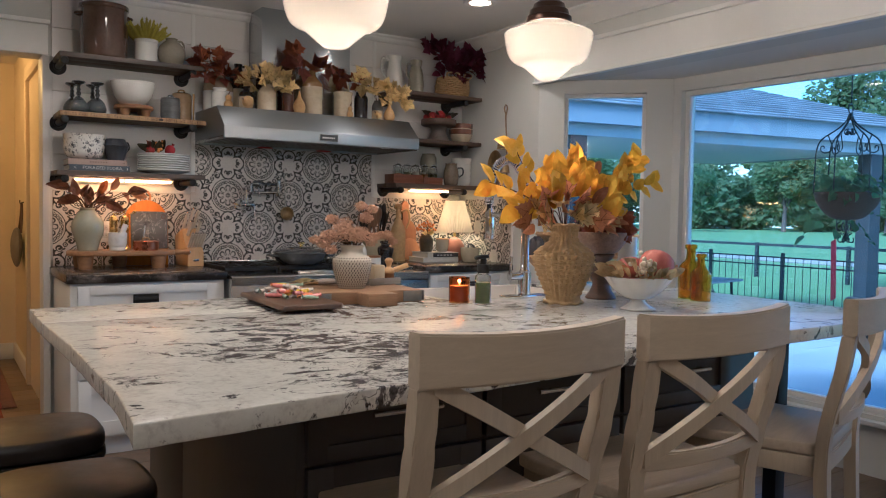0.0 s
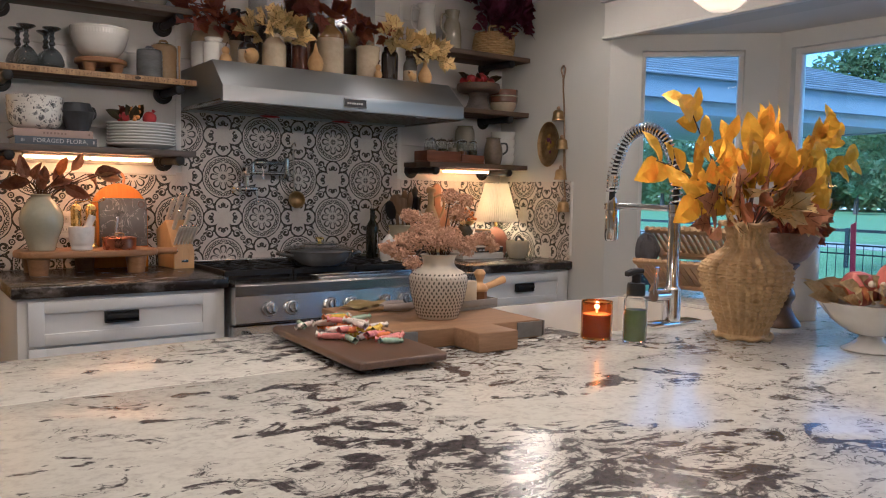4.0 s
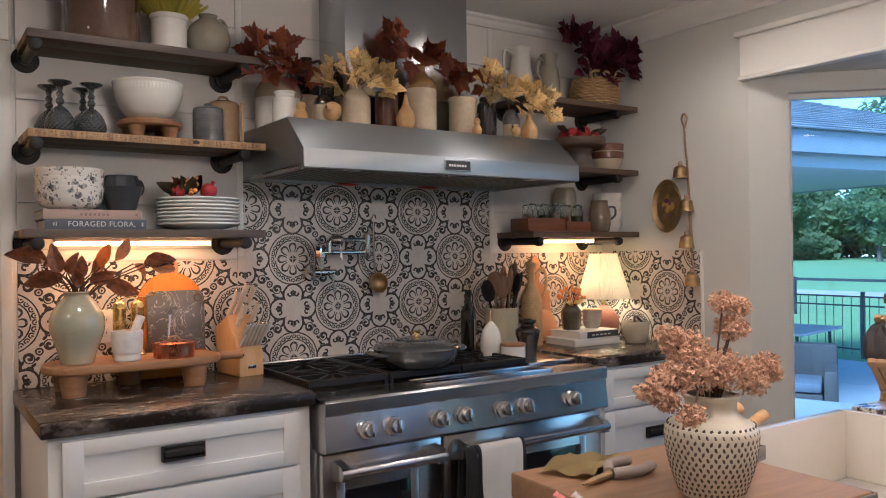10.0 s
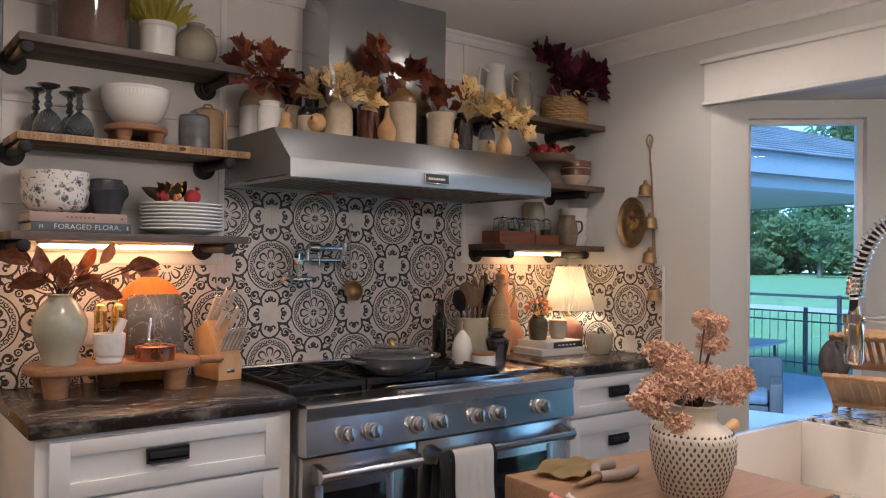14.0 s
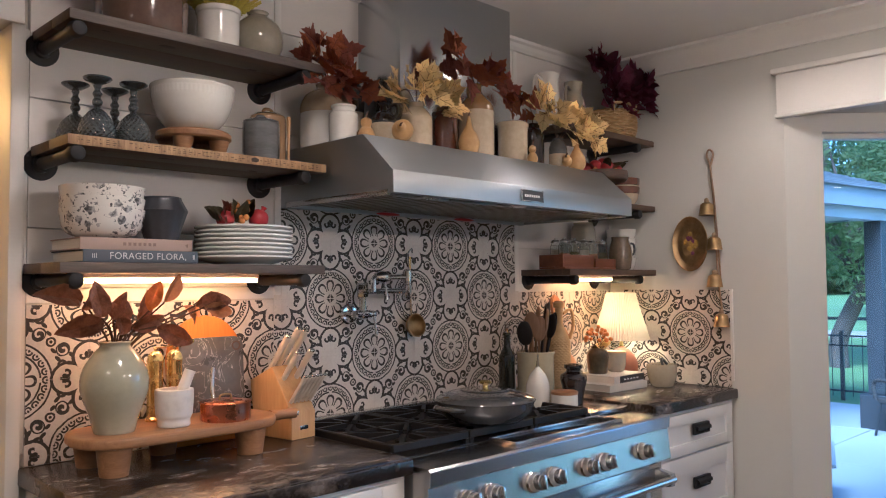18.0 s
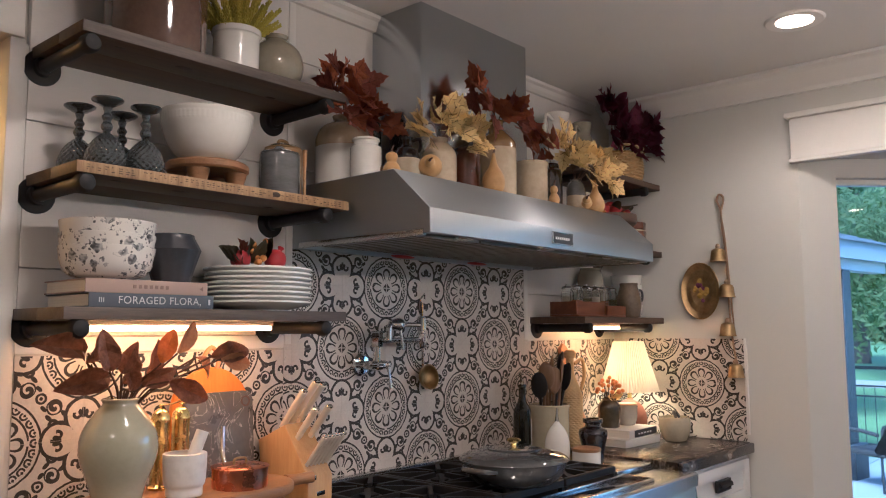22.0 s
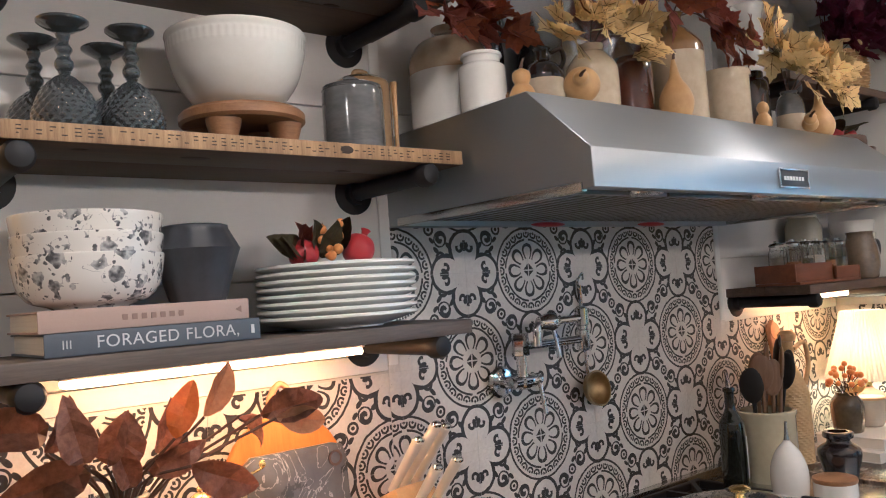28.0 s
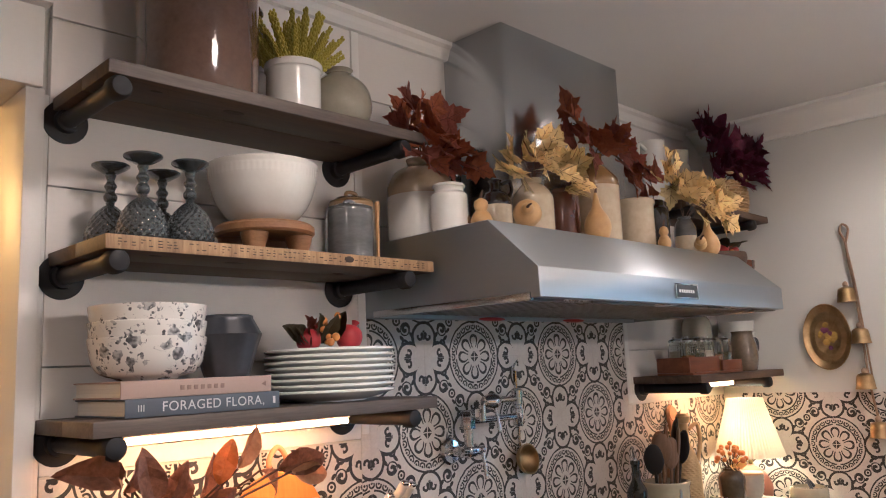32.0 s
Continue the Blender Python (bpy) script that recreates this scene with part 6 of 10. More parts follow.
for k in range(6):
    base = Vector((-0.036 + 0.0145 * k, -0.050, 0.105))
    kn = part("steak_knife", tube([base, base + d * 0.03, base + d * 0.098], 0.0055, 8, None, [0.0052, 0.0062, 0.0068]), KNIFEH, t)
    part("knife_butt", ball(0.0062, base + d * 0.100, None, (1, 1, 0.8), 10, 6), CHROME, kn)
for k, (kx, L) in enumerate(((-0.030, 0.125), (-0.004, 0.155), (0.026, 0.145), (-0.020, 0.11), (0.028, 0.115))):
    base = Vector((kx, 0.045 - 0.04 * (k > 2), 0.195 - 0.035 * (k > 2)))
    kn = part("knife", tube([base, base + d * L * 0.5, base + d * L], 0.009, 10, None, [0.0075, 0.009, 0.0105]), KNIFEH, t)
    part("knife_butt", ball(0.0105, base + d * (L + 0.001), None, (1, 1, 0.7), 10, 6), CHROME, kn)

t.matrix_basis = pose(1.192, 4.365, C0, 0, 0, 8) @ Matrix.Diagonal((1.06, 1.06, 1.04, 1))

# ---- along the hood's top ----
H0 = 1.8165
t = thing("stoneware_jug", "big tan and white two-tone stoneware jug with maroon maple leaves", "jug", 1.352, 4.385, H0)
part("body", lathe(profile_curve([(0.001, 0), (0.078, 0), (0.086, 0.006), (0.087, 0.06), (0.087, 0.115)], 4), 36), WHITEG, t)
part("shoulder", lathe(profile_curve([(0.0868, 0.115), (0.086, 0.145), (0.070, 0.178), (0.042, 0.195), (0.034, 0.205), (0.036, 0.215), (0.030, 0.217)], 4), 36), BUFF, t, "tan glazed shoulder")
spray(t, L_MAROON, [(-0.105, 0.265, 8, 0.06, -0.11), (-0.055, 0.285, 8, 0.065, -0.05), (-0.01, 0.250, 8, 0.065, -0.07), (0.03, 0.205, 6, 0.055, -0.08), (-0.105, 0.205, 6, 0.05, -0.13)], 0.086, 1, (0, 0, 0.20))
t = thing("brown_jug", "dark brown and cream jug with an ear handle", "jug", 1.490, 4.440, H0)
part("body", lathe(profile_curve([(0.001, 0), (0.046, 0), (0.051, 0.006), (0.051, 0.12), (0.050, 0.15)], 4), 32), CREAM, t)
part("shoulder", lathe(profile_curve([(0.0505, 0.15), (0.052, 0.19), (0.046, 0.235), (0.026, 0.265), (0.022, 0.285), (0.025, 0.30), (0.020, 0.302)], 4), 32), DARKG, t)
loop_handle(t, [(0.022, -0.01, 0.285), (0.050, -0.015, 0.292), (0.056, -0.015, 0.262), (0.046, -0.01, 0.240)], 0.006, DARKG)
MARK = mat("printed_mark", (0.22, 0.12, 0.04), (0.18, 0.09, 0.03), rough=0.5)
t = vessel("marmalade_jar", "white glazed stoneware jar with a small brown printed mark", "jar", 1.322, 4.255, H0,
           [(0.040, 0), (0.045, 0.004), (0.0455, 0.085), (0.042, 0.096), (0.036, 0.102), (0.037, 0.112), (0.040, 0.114), (0.039, 0.120), (0.034, 0.121)], WHITEG)
for k in range(3):
    part("printed_mark", box(0.018 + 0.007 * k, -0.0432 + 0.004 * k, 0.022 - 0.0 * k, 0.023 + 0.007 * k, -0.0405 + 0.004 * k, 0.036 + 0.006 * (k == 1), 0.0004), MARK, t, "unreadable brown printed mark")


def gourd(label, x, y, pairs, rx=0, rz=0, dz=0.0):
    t = thing("gourd", label, "gourd", x, y, H0 + dz, rz, "dried gourds along the hood")
    m = Matrix.Rotation(radians(rx), 4, "X")
    part("body", lathe(profile_curve([(0.001, 0)] + pairs, 4), 24, None, m), GOURD, t)
    top = pairs[-1][1]
    part("stalk", tube([m @ Vector((0, 0, top - 0.004)), m @ Vector((0.003, 0, top + 0.010)), m @ Vector((0.009, 0, top + 0.02))], 0.003, 7, None, [0.004, 0.003, 0.002]), TWIG, t)


gourd("small tan bottle gourd with a narrow waist", 1.348, 4.176, [(0.020, 0.002), (0.0265, 0.02), (0.020, 0.038), (0.0135, 0.046), (0.017, 0.056), (0.016, 0.068), (0.004, 0.076)])
t = thing("little_brown_jug", "small jug with a black-brown top and cream base", "jug", 1.470, 4.235, H0)
part("body", lathe(profile_curve([(0.001, 0), (0.038, 0), (0.042, 0.005), (0.042, 0.08)], 4), 32), CREAM, t)
part("shoulder", lathe(profile_curve([(0.0422, 0.08), (0.041, 0.092), (0.030, 0.112), (0.016, 0.122), (0.014, 0.14), (0.018, 0.147), (0.013, 0.149)], 4), 32), DARKG, t)
loop_handle(t, [(0.014, -0.01, 0.138), (0.034, -0.02, 0.146), (0.040, -0.022, 0.124), (0.032, -0.018, 0.106)], 0.005, DARKG)
t = vessel("cream_jar", "round-shouldered cream stoneware jar with straw-coloured maple leaves", "jar", 1.585, 4.205, H0,
           [(0.048, 0), (0.054, 0.005), (0.055, 0.09), (0.052, 0.115), (0.034, 0.14), (0.026, 0.148), (0.028, 0.160), (0.024, 0.161)], CREAM)
spray(t, L_STRAW, [(-0.115, 0.175, 9, 0.055, -0.05), (-0.05, 0.205, 10, 0.06, -0.06), (0.025, 0.205, 10, 0.06, -0.06), (0.075, 0.165, 8, 0.045, -0.06)], 0.070, 2, (0, 0, 0.15))
gourd("round tan pear gourd lying on its side", 1.462, 4.129, [(0.022, 0.004), (0.034, 0.026), (0.030, 0.046), (0.016, 0.060), (0.012, 0.072), (0.004, 0.080)], 82, -50, 0.034)
t = vessel("brown_jar", "dark red-brown glazed cylinder jar", "jar", 1.718, 4.205, H0,
           [(0.040, 0), (0.044, 0.004), (0.0445, 0.12), (0.041, 0.134), (0.043, 0.140), (0.043, 0.148), (0.038, 0.149)], BROWNG)
t = thing("stoneware_bottle", "tall cream stoneware bottle with an ochre shoulder and maroon leaves", "bottle", 1.862, 4.190, H0)
part("body", lathe(profile_curve([(0.001, 0), (0.058, 0), (0.063, 0.005), (0.064, 0.10), (0.064, 0.170)], 4), 36), CREAM, t)
part("shoulder", lathe(profile_curve([(0.0642, 0.170), (0.060, 0.195), (0.036, 0.225), (0.022, 0.240), (0.020, 0.262), (0.024, 0.268), (0.018, 0.270)], 4), 36), OCHRE, t, "ochre glazed shoulder")
loop_handle(t, [(-0.020, 0, 0.262), (-0.046, -0.01, 0.258), (-0.052, -0.01, 0.232), (-0.040, -0.005, 0.215)], 0.006, OCHRE)
spray(t, L_MAROON, [(-0.120, 0.335, 4, 0.040, -0.02), (-0.085, 0.295, 5, 0.05, -0.03), (-0.01, 0.290, 5, 0.05, -0.04), (0.055, 0.275, 5, 0.045, -0.03), (0.115, 0.255, 4, 0.04, -0.03), (0.155, 0.225, 3, 0.035, -0.03)], 0.086, 3, (0, 0, 0.26))
gourd("tan teardrop gourd with a long thin neck", 1.752, 4.122, [(0.026, 0.004), (0.0365, 0.034), (0.030, 0.062), (0.014, 0.088), (0.008, 0.112), (0.004, 0.130)])
t = vessel("cream_crock", "straight-sided cream stoneware crock with a rolled rim", "crock", 2.068, 4.195, H0,
           [(0.052, 0), (0.056, 0.004), (0.0565, 0.135), (0.060, 0.142), (0.060, 0.156), (0.055, 0.160)], CREAM)
gourd("tiny tan bottle gourd with a curved stalk", 2.078, 4.110, [(0.014, 0.002), (0.020, 0.018), (0.014, 0.034), (0.010, 0.040), (0.014, 0.050), (0.011, 0.062), (0.003, 0.068)])
t = vessel("black_jar", "black-brown glazed jar behind a tiny gourd", "jar", 2.195, 4.20, H0,
           [(0.038, 0), (0.041, 0.004), (0.042, 0.13), (0.032, 0.155), (0.030, 0.172), (0.026, 0.174)], DARKG)
spray(t, L_MAROON, [(-0.03, 0.235, 6, 0.05, -0.01)], 0.075, 5, (0, 0, 0.17))
t = thing("bud_vase", "small cream jar with a grey shoulder and straw maple leaves", "vase", 2.285, 4.150, H0)
part("body", lathe(profile_curve([(0.001, 0), (0.030, 0), (0.035, 0.004), (0.0355, 0.06)], 4), 28), CREAM, t)
part("shoulder", lathe(profile_curve([(0.0357, 0.06), (0.035, 0.085), (0.027, 0.108), (0.020, 0.115), (0.022, 0.122), (0.017, 0.123)], 4), 28), GREYCAN, t, "blue-grey glazed shoulder")
spray(t, L_STRAW, [(-0.125, 0.225, 7, 0.05, -0.02), (-0.06, 0.195, 8, 0.055, -0.03), (0.02, 0.170, 9, 0.06, -0.05), (0.09, 0.165, 9, 0.06, -0.06), (0.145, 0.145, 7, 0.05, -0.05)], 0.074, 6, (0, 0, 0.11))
gourd("pale tan gourd with a swan neck", 2.345, 4.105, [(0.026, 0.003), (0.036, 0.030), (0.027, 0.058), (0.013, 0.082), (0.009, 0.104), (0.005, 0.122)])
gourd("small double tan gourd lying by the vase", 2.275, 4.098, [(0.014, 0.003), (0.020, 0.016), (0.014, 0.032), (0.015, 0.044), (0.005, 0.055)], 70, -60, 0.02)
# ---- right worktop ----
t = thing("braiser", "grey enamelled cast-iron braiser with a domed lid on the grates", "cooking pot", 1.742, 4.048, 0.9332)
ENAMEL = glaze("grey_enamel", (0.085, 0.088, 0.092), (0.058, 0.062, 0.066), rough=0.1)
part("body", lathe(hollow([(0.112, 0), (0.124, 0.005), (0.148, 0.030), (0.158, 0.056), (0.161, 0.064)], 0.005, 4), 56), ENAMEL, t)
lid = part("lid", lathe(profile_curve([(0.163, 0.0645), (0.164, 0.069), (0.151, 0.080), (0.120, 0.091), (0.085, 0.097), (0.080, 0.101), (0.040, 0.104), (0.001, 0.105)], 4), 56), ENAMEL, t)
part("lid_knob", lathe([(0, 0.105), (0.010, 0.105), (0.008, 0.113), (0.020, 0.119), (0.021, 0.124), (0.015, 0.128), (0, 0.129)], 24), BRASS, lid, "brass knob")
for s in (-1, 1):
    loop_handle(t, [(s * 0.150, -0.045, 0.050), (s * 0.188, -0.040, 0.055), (s * 0.196, 0, 0.056), (s * 0.188, 0.040, 0.055), (s * 0.150, 0.045, 0.050)], 0.0085, ENAMEL)
BOTTLEG = glaze("dark_bottle_glass", (0.010, 0.012, 0.008), (0.006, 0.007, 0.005), rough=0.08, coat=0.8)
t = vessel("oil_bottle", "dark glass oil bottle with a steel pourer", "bottle", 2.185, 4.335, 0.9102,
           [(0.030, 0), (0.033, 0.004), (0.033, 0.165), (0.026, 0.195), (0.014, 0.220), (0.013, 0.262), (0.016, 0.265), (0.015, 0.275)], BOTTLEG)
part("pourer", tube([(0, 0, 0.276), (-0.003, 0, 0.295), (-0.012, 0, 0.318)], 0.004, 8, None, [0.008, 0.005, 0.0025]), CHROME, t)
part("label_bar", box(0.010, -0.0335, 0.04, 0.0115, -0.0305, 0.15, 0.0003), LETTER, t, "unreadable upright white lettering")
t = vessel("utensil_crock", "pale green stoneware crock full of wooden and black utensils", "utensil crock", 2.375, 4.345, C0,
           [(0.070, 0), (0.075, 0.004), (0.076, 0.165), (0.079, 0.172), (0.079, 0.182), (0.073, 0.184)], glaze("celadon_crock", (0.50, 0.46, 0.32), (0.42, 0.38, 0.26)), 0.006)
WOODSPOON = wood("spoon_wood", (0.26, 0.16, 0.09), (0.15, 0.085, 0.045), 2, 0.55, 5.0, 0.1, 0.25)
rnd = random.Random(5)
kit = [(-0.045, -0.02, -0.35, "w", 1.15), (-0.02, -0.04, -0.15, "w", 1.05), (0.01, -0.045, 0.05, "w", 1.2), (0.04, -0.02, 0.3, "b", 1.1), (-0.05, 0.02, -0.5, "b", 1.0), (0.0, 0.03, 0.0, "w", 1.25), (0.035, 0.02, 0.25, "b", 1.35), (0.05, 0.0, 0.45, "b", 1.15), (-0.02, 0.04, -0.2, "w", 1.15), (0.02, 0.0, 0.12, "b", 1.3)]
for ux, uy, lean, kind_, k in kit:
    d = Vector((lean * 0.5, -0.10, 1)).normalized()
    a = Vector((ux * 0.5, uy * 0.5, 0.03))
    tip = a + d * 0.20 * k
    ut = part("utensil", tube([a, a + d * 0.1, tip], 0.0055, 8), WOODSPOON if kind_ == "w" else BLACKIRON, t, "wooden spoon" if kind_ == "w" else "black nylon utensil")
    m = Matrix.Translation(tip + d * 0.038) @ d.to_track_quat("Z", "Y").to_matrix().to_4x4() @ Matrix.Rotation(rnd.uniform(-0.5, 0.5), 4, "Z")
    head = ball(1, (0, 0, 0), None, (0.032, 0.008, 0.052), 16, 10)
    bmesh.ops.transform(head, matrix=m, verts=head.verts)
    part("utensil_head", head, WOODSPOON if kind_ == "w" else BLACKIRON, ut)
t = vessel("oil_flask", "white glazed drop-shaped flask with a thin steel neck", "bottle", 2.20, 4.195, 0.9102,
           [(0.034, 0), (0.040, 0.005), (0.045, 0.045), (0.043, 0.085), (0.030, 0.120), (0.010, 0.145), (0.008, 0.150)], WHITEG)
part("pourer", tube([(0, 0, 0.148), (0, 0, 0.165), (0.002, 0, 0.195)], 0.004, 8, None, [0.0075, 0.005, 0.003]), CHROME, t)
t = vessel("black_urn", "glossy black urn-shaped pot with a collared neck", "pot", 2.352, 4.14, 0.9102,
           [(0.032, 0), (0.037, 0.004), (0.042, 0.05), (0.052, 0.090), (0.050, 0.110), (0.030, 0.124), (0.029, 0.135), (0.036, 0.137), (0.036, 0.150), (0.029, 0.152)], DARKG, 0.005, 4)
t = vessel("salt_cellar", "white ceramic salt cellar with a flat wooden lid", "jar", 2.245, 4.105, 0.9102,
           [(0.046, 0), (0.050, 0.004), (0.050, 0.048), (0.047, 0.05)], WHITEG)
part("lid", lathe([(0, 0.0505), (0.050, 0.0505), (0.052, 0.054), (0.051, 0.061), (0.046, 0.063), (0, 0.063)], 36), OAKWOOD, t, "round wooden lid")
t = thing("wicker_bottle", "tall bottle covered in woven wicker with a twisted handle", "bottle", 2.575, 4.375, C0)


def weave(a, z):
    row = int(z / 0.0075)
    return 1 + 0.035 * math.cos(16 * a + math.pi * (row % 2)) + 0.02 * math.cos(2 * math.pi * z / 0.0075)


prof = []
for k in range(100):
    z = 0.0019 * k * 1.9
    u = z / 0.36
    r = 0.048 if u < 0.55 else 0.048 - 0.032 * min(1, (u - 0.55) / 0.25) ** 1.2
    prof.append((r, z))
part("body", lathe([(0, 0)] + prof + [(0, prof[-1][1])], 64, None, None, weave), WICKER, t)
loop_handle(t, [(0.016, -0.01, 0.33), (0.06, -0.02, 0.345), (0.075, -0.02, 0.28), (0.055, -0.015, 0.22)], 0.007, WICKER)
part("rim", lathe([(0.014, 0.352), (0.024, 0.355), (0.026, 0.375), (0.016, 0.385), (0, 0.386)], 24), WICKER, t)
t = thing("paddle_board", "terracotta-toned wooden paddle board with a ring handle, leaning on the tiles", "chopping board", 2.68, 4.46, C0)
out = [(-0.075, 0), (0.085, 0)] + [(0.005 + 0.082 * math.cos(a), 0.20 + 0.082 * math.sin(a)) for a in [math.pi * k / 12 for k in range(0, 6)]] + [(0.026, 0.30), (0.034, 0.36), (0.028, 0.395), (0.005, 0.41), (-0.018, 0.395), (-0.024, 0.36), (-0.016, 0.30)] + [(0.005 + 0.082 * math.cos(a), 0.20 + 0.082 * math.sin(a)) for a in [math.pi * k / 12 for k in range(7, 13)]]
PADDLE = wood("paddle_wood", (0.58, 0.31, 0.14), (0.42, 0.20, 0.085), 2, 0.45, 4, 0.1)
part("board", prism(out, 0, 0.014, None, 0.003, Matrix.Rotation(radians(-4), 4, "X") @ UP), PADDLE, t)
part("ring", lathe([(0.011, -0.002), (0.026, -0.002), (0.030, 0.007), (0.026, 0.016), (0.011, 0.016)], 28, None, Matrix.Translation((0.005, 0.026, 0.375)) @ Matrix.Rotation(radians(86), 4, "X")), PADDLE, t)
t = thing("woven_trivet", "round wicker-edged trivet leaning in the corner", "trivet", 2.70, 4.43, C0)
part("disc", lathe([(0, 0), (0.062, 0), (0.075, 0.006), (0.062, 0.013), (0, 0.012)], 40, None, Matrix.Translation((0, 0, 0.077)) @ Matrix.Rotation(radians(80), 4, "X")), PADDLE, t)
COVER_WHITE = mat("white_cover", (0.68, 0.65, 0.60), (0.62, 0.59, 0.54), rough=0.6)
COVER_BLACK = mat("charcoal_cover", (0.05, 0.05, 0.055), (0.035, 0.035, 0.04), rough=0.5)
book("white hardback book lying on the dark worktop", 2.795, 4.275, C0, 0.270, 0.21, 0.030, COVER_WHITE, -3)
b = book("book with a white cover and charcoal spine on another book", 2.81, 4.28, C0 + 0.0305, 0.250, 0.195, 0.034, COVER_WHITE, 2)
part("spine_band", box(-0.08, -0.1025, 0.003, 0.123, -0.1008, 0.031, 0.0005), COVER_BLACK, b)
for k in range(5):
    part("spine_bar", box(-0.05 + 0.026 * k, -0.1032, 0.013, -0.033 + 0.026 * k, -0.1026, 0.019), LETTER, b, "unreadable pale spine lettering")
B0 = C0 + 0.065
t = vessel("berry_vase", "dark olive-brown jar with orange berries, on the books", "vase", 2.752, 4.30, B0,
           [(0.036, 0), (0.042, 0.005), (0.047, 0.05), (0.047, 0.085), (0.036, 0.105), (0.030, 0.112), (0.033, 0.118), (0.029, 0.12)], glaze("olive_brown_glaze", (0.10, 0.075, 0.04), (0.05, 0.038, 0.022)))
rnd = random.Random(12)
sprays = bm_new()
RUSTBERRY = mat("rust_berry", (0.72, 0.29, 0.055), (0.55, 0.18, 0.03), rough=0.35, scale=40)
for k in range(24):
    a = 2.4 * k
    el = 0.25 + 1.2 * rnd.random()
    p = Vector((0.075 * math.cos(a) * math.cos(el), 0.05 * math.sin(a) * math.cos(el) - 0.005, 0.125 + 0.085 * math.sin(el) * rnd.uniform(0.6, 1.1)))
    part("berry", ball(rnd.uniform(0.0075, 0.0105), p, None, (1, 1, 1), 10, 7), RUSTBERRY, t)
    tube(smooth_line([(0, 0, 0.10), p * 0.6 + Vector((0, 0, 0.05)), p], 2), 0.0012, 5, sprays)
part("stems", sprays, TWIG, t)
for k in range(6):
    put_leaf(t, leaf_mesh("berry_leaf", OVAL, STRAW, 0.2, 0.3) if k == 0 else bpy.data.meshes["berry_leaf"], (0.0, -0.01, 0.115), (math.cos(k), -0.4, 0.4 + 0.3 * math.sin(2 * k)), (0, -1, 0.5), 0.055)
t = vessel("stone_cup", "grey-white stoneware cup with a pale lid, on the books", "cup", 2.872, 4.285, B0,
           [(0.030, 0), (0.035, 0.005), (0.043, 0.03), (0.045, 0.07), (0.046, 0.082), (0.043, 0.083)], glaze("oat_glaze", (0.46, 0.42, 0.35), (0.38, 0.34, 0.28)))
part("lid", lathe([(0, 0.0835), (0.044, 0.0835), (0.045, 0.088), (0.042, 0.091), (0, 0.0915)], 32), BLOCKWOOD, t)
TERRA = mat("terracotta", (0.42, 0.18, 0.11), (0.32, 0.13, 0.08), rough=0.55, scale=12, grain=80, bump=0.1)


def shade_cloth(name):
    m, tree, p = blank(name)
    tree.nodes.remove(p)
    df = add(tree, "ShaderNodeBsdfDiffuse")
    df.inputs[0].default_value = (0.84, 0.80, 0.72, 1)
    tl = add(tree, "ShaderNodeBsdfTranslucent")
    tl.inputs[0].default_value = (0.88, 0.82, 0.70, 1)
    mx = tree.nodes.new("ShaderNodeMixShader")
    mx.inputs[0].default_value = 0.35
    tree.links.new(df.outputs[0], mx.inputs[1])
    tree.links.new(tl.outputs[0], mx.inputs[2])
    tree.links.new(mx.outputs[0], tree.nodes["Material Output"].inputs[0])
    return m


t = thing("table_lamp", "lit terracotta lamp with a pleated cream shade on the worktop", "table lamp", 3.012, 4.345, C0)
part("base", lathe(profile_curve([(0.001, 0), (0.048, 0), (0.060, 0.012), (0.073, 0.06), (0.070, 0.10), (0.045, 0.142), (0.018, 0.158), (0.012, 0.165)], 4), 40), TERRA, t)
part("stem", lathe([(0.010, 0.165), (0.008, 0.20), (0.016, 0.205), (0.016, 0.245), (0, 0.246)], 20), BRASS, t)
sh = [(0.128, 0.197), (0.118, 0.23), (0.107, 0.27), (0.095, 0.31), (0.083, 0.35), (0.066, 0.415)]
part("shade", lathe(sh + [(r - 0.003, z) for r, z in reversed(sh)] + [sh[0]], 288, None, None, lambda a, z: 1 + 0.026 * math.cos(60 * a)), shade_cloth("pleated_cloth"), t, "pleated cream cloth shade, lit")
t = vessel("twisted_bowl", "cream ceramic bowl with a folded rim in the corner", "bowl", 2.995, 4.125, C0,
           [(0.042, 0), (0.048, 0.006), (0.062, 0.04), (0.066, 0.08), (0.064, 0.098), (0.060, 0.10)], glaze("cream_bowl", (0.55, 0.50, 0.36), (0.46, 0.41, 0.29)), 0.005, 4, "", lambda a, z: 1 + 0.05 * math.cos(3 * a) * z / 0.1, 48)
loop_handle(t, [(-0.03, -0.02, 0.095), (-0.01, 0, 0.118), (0.02, 0.01, 0.118), (0.04, 0.0, 0.095)], 0.006, SLATE, "knot")

# ---- right shelves ----
t = vessel("pitcher", "tall white enamel pitcher with an ear handle", "pitcher", 2.535, 4.385, S1,
           [(0.048, 0), (0.053, 0.005), (0.054, 0.09), (0.046, 0.16), (0.042, 0.20), (0.050, 0.235), (0.046, 0.238)], WHITEG)
loop_handle(t, [(-0.042, 0, 0.205), (-0.09, 0, 0.215), (-0.095, 0, 0.13), (-0.052, 0, 0.08)], 0.007, WHITEG)
t = vessel("pitcher", "grey-cream stoneware pitcher with a loop handle", "pitcher", 2.690, 4.365, S1,
           [(0.045, 0), (0.051, 0.005), (0.053, 0.08), (0.044, 0.15), (0.036, 0.175), (0.040, 0.205), (0.042, 0.222), (0.037, 0.224)], GREYJUG)
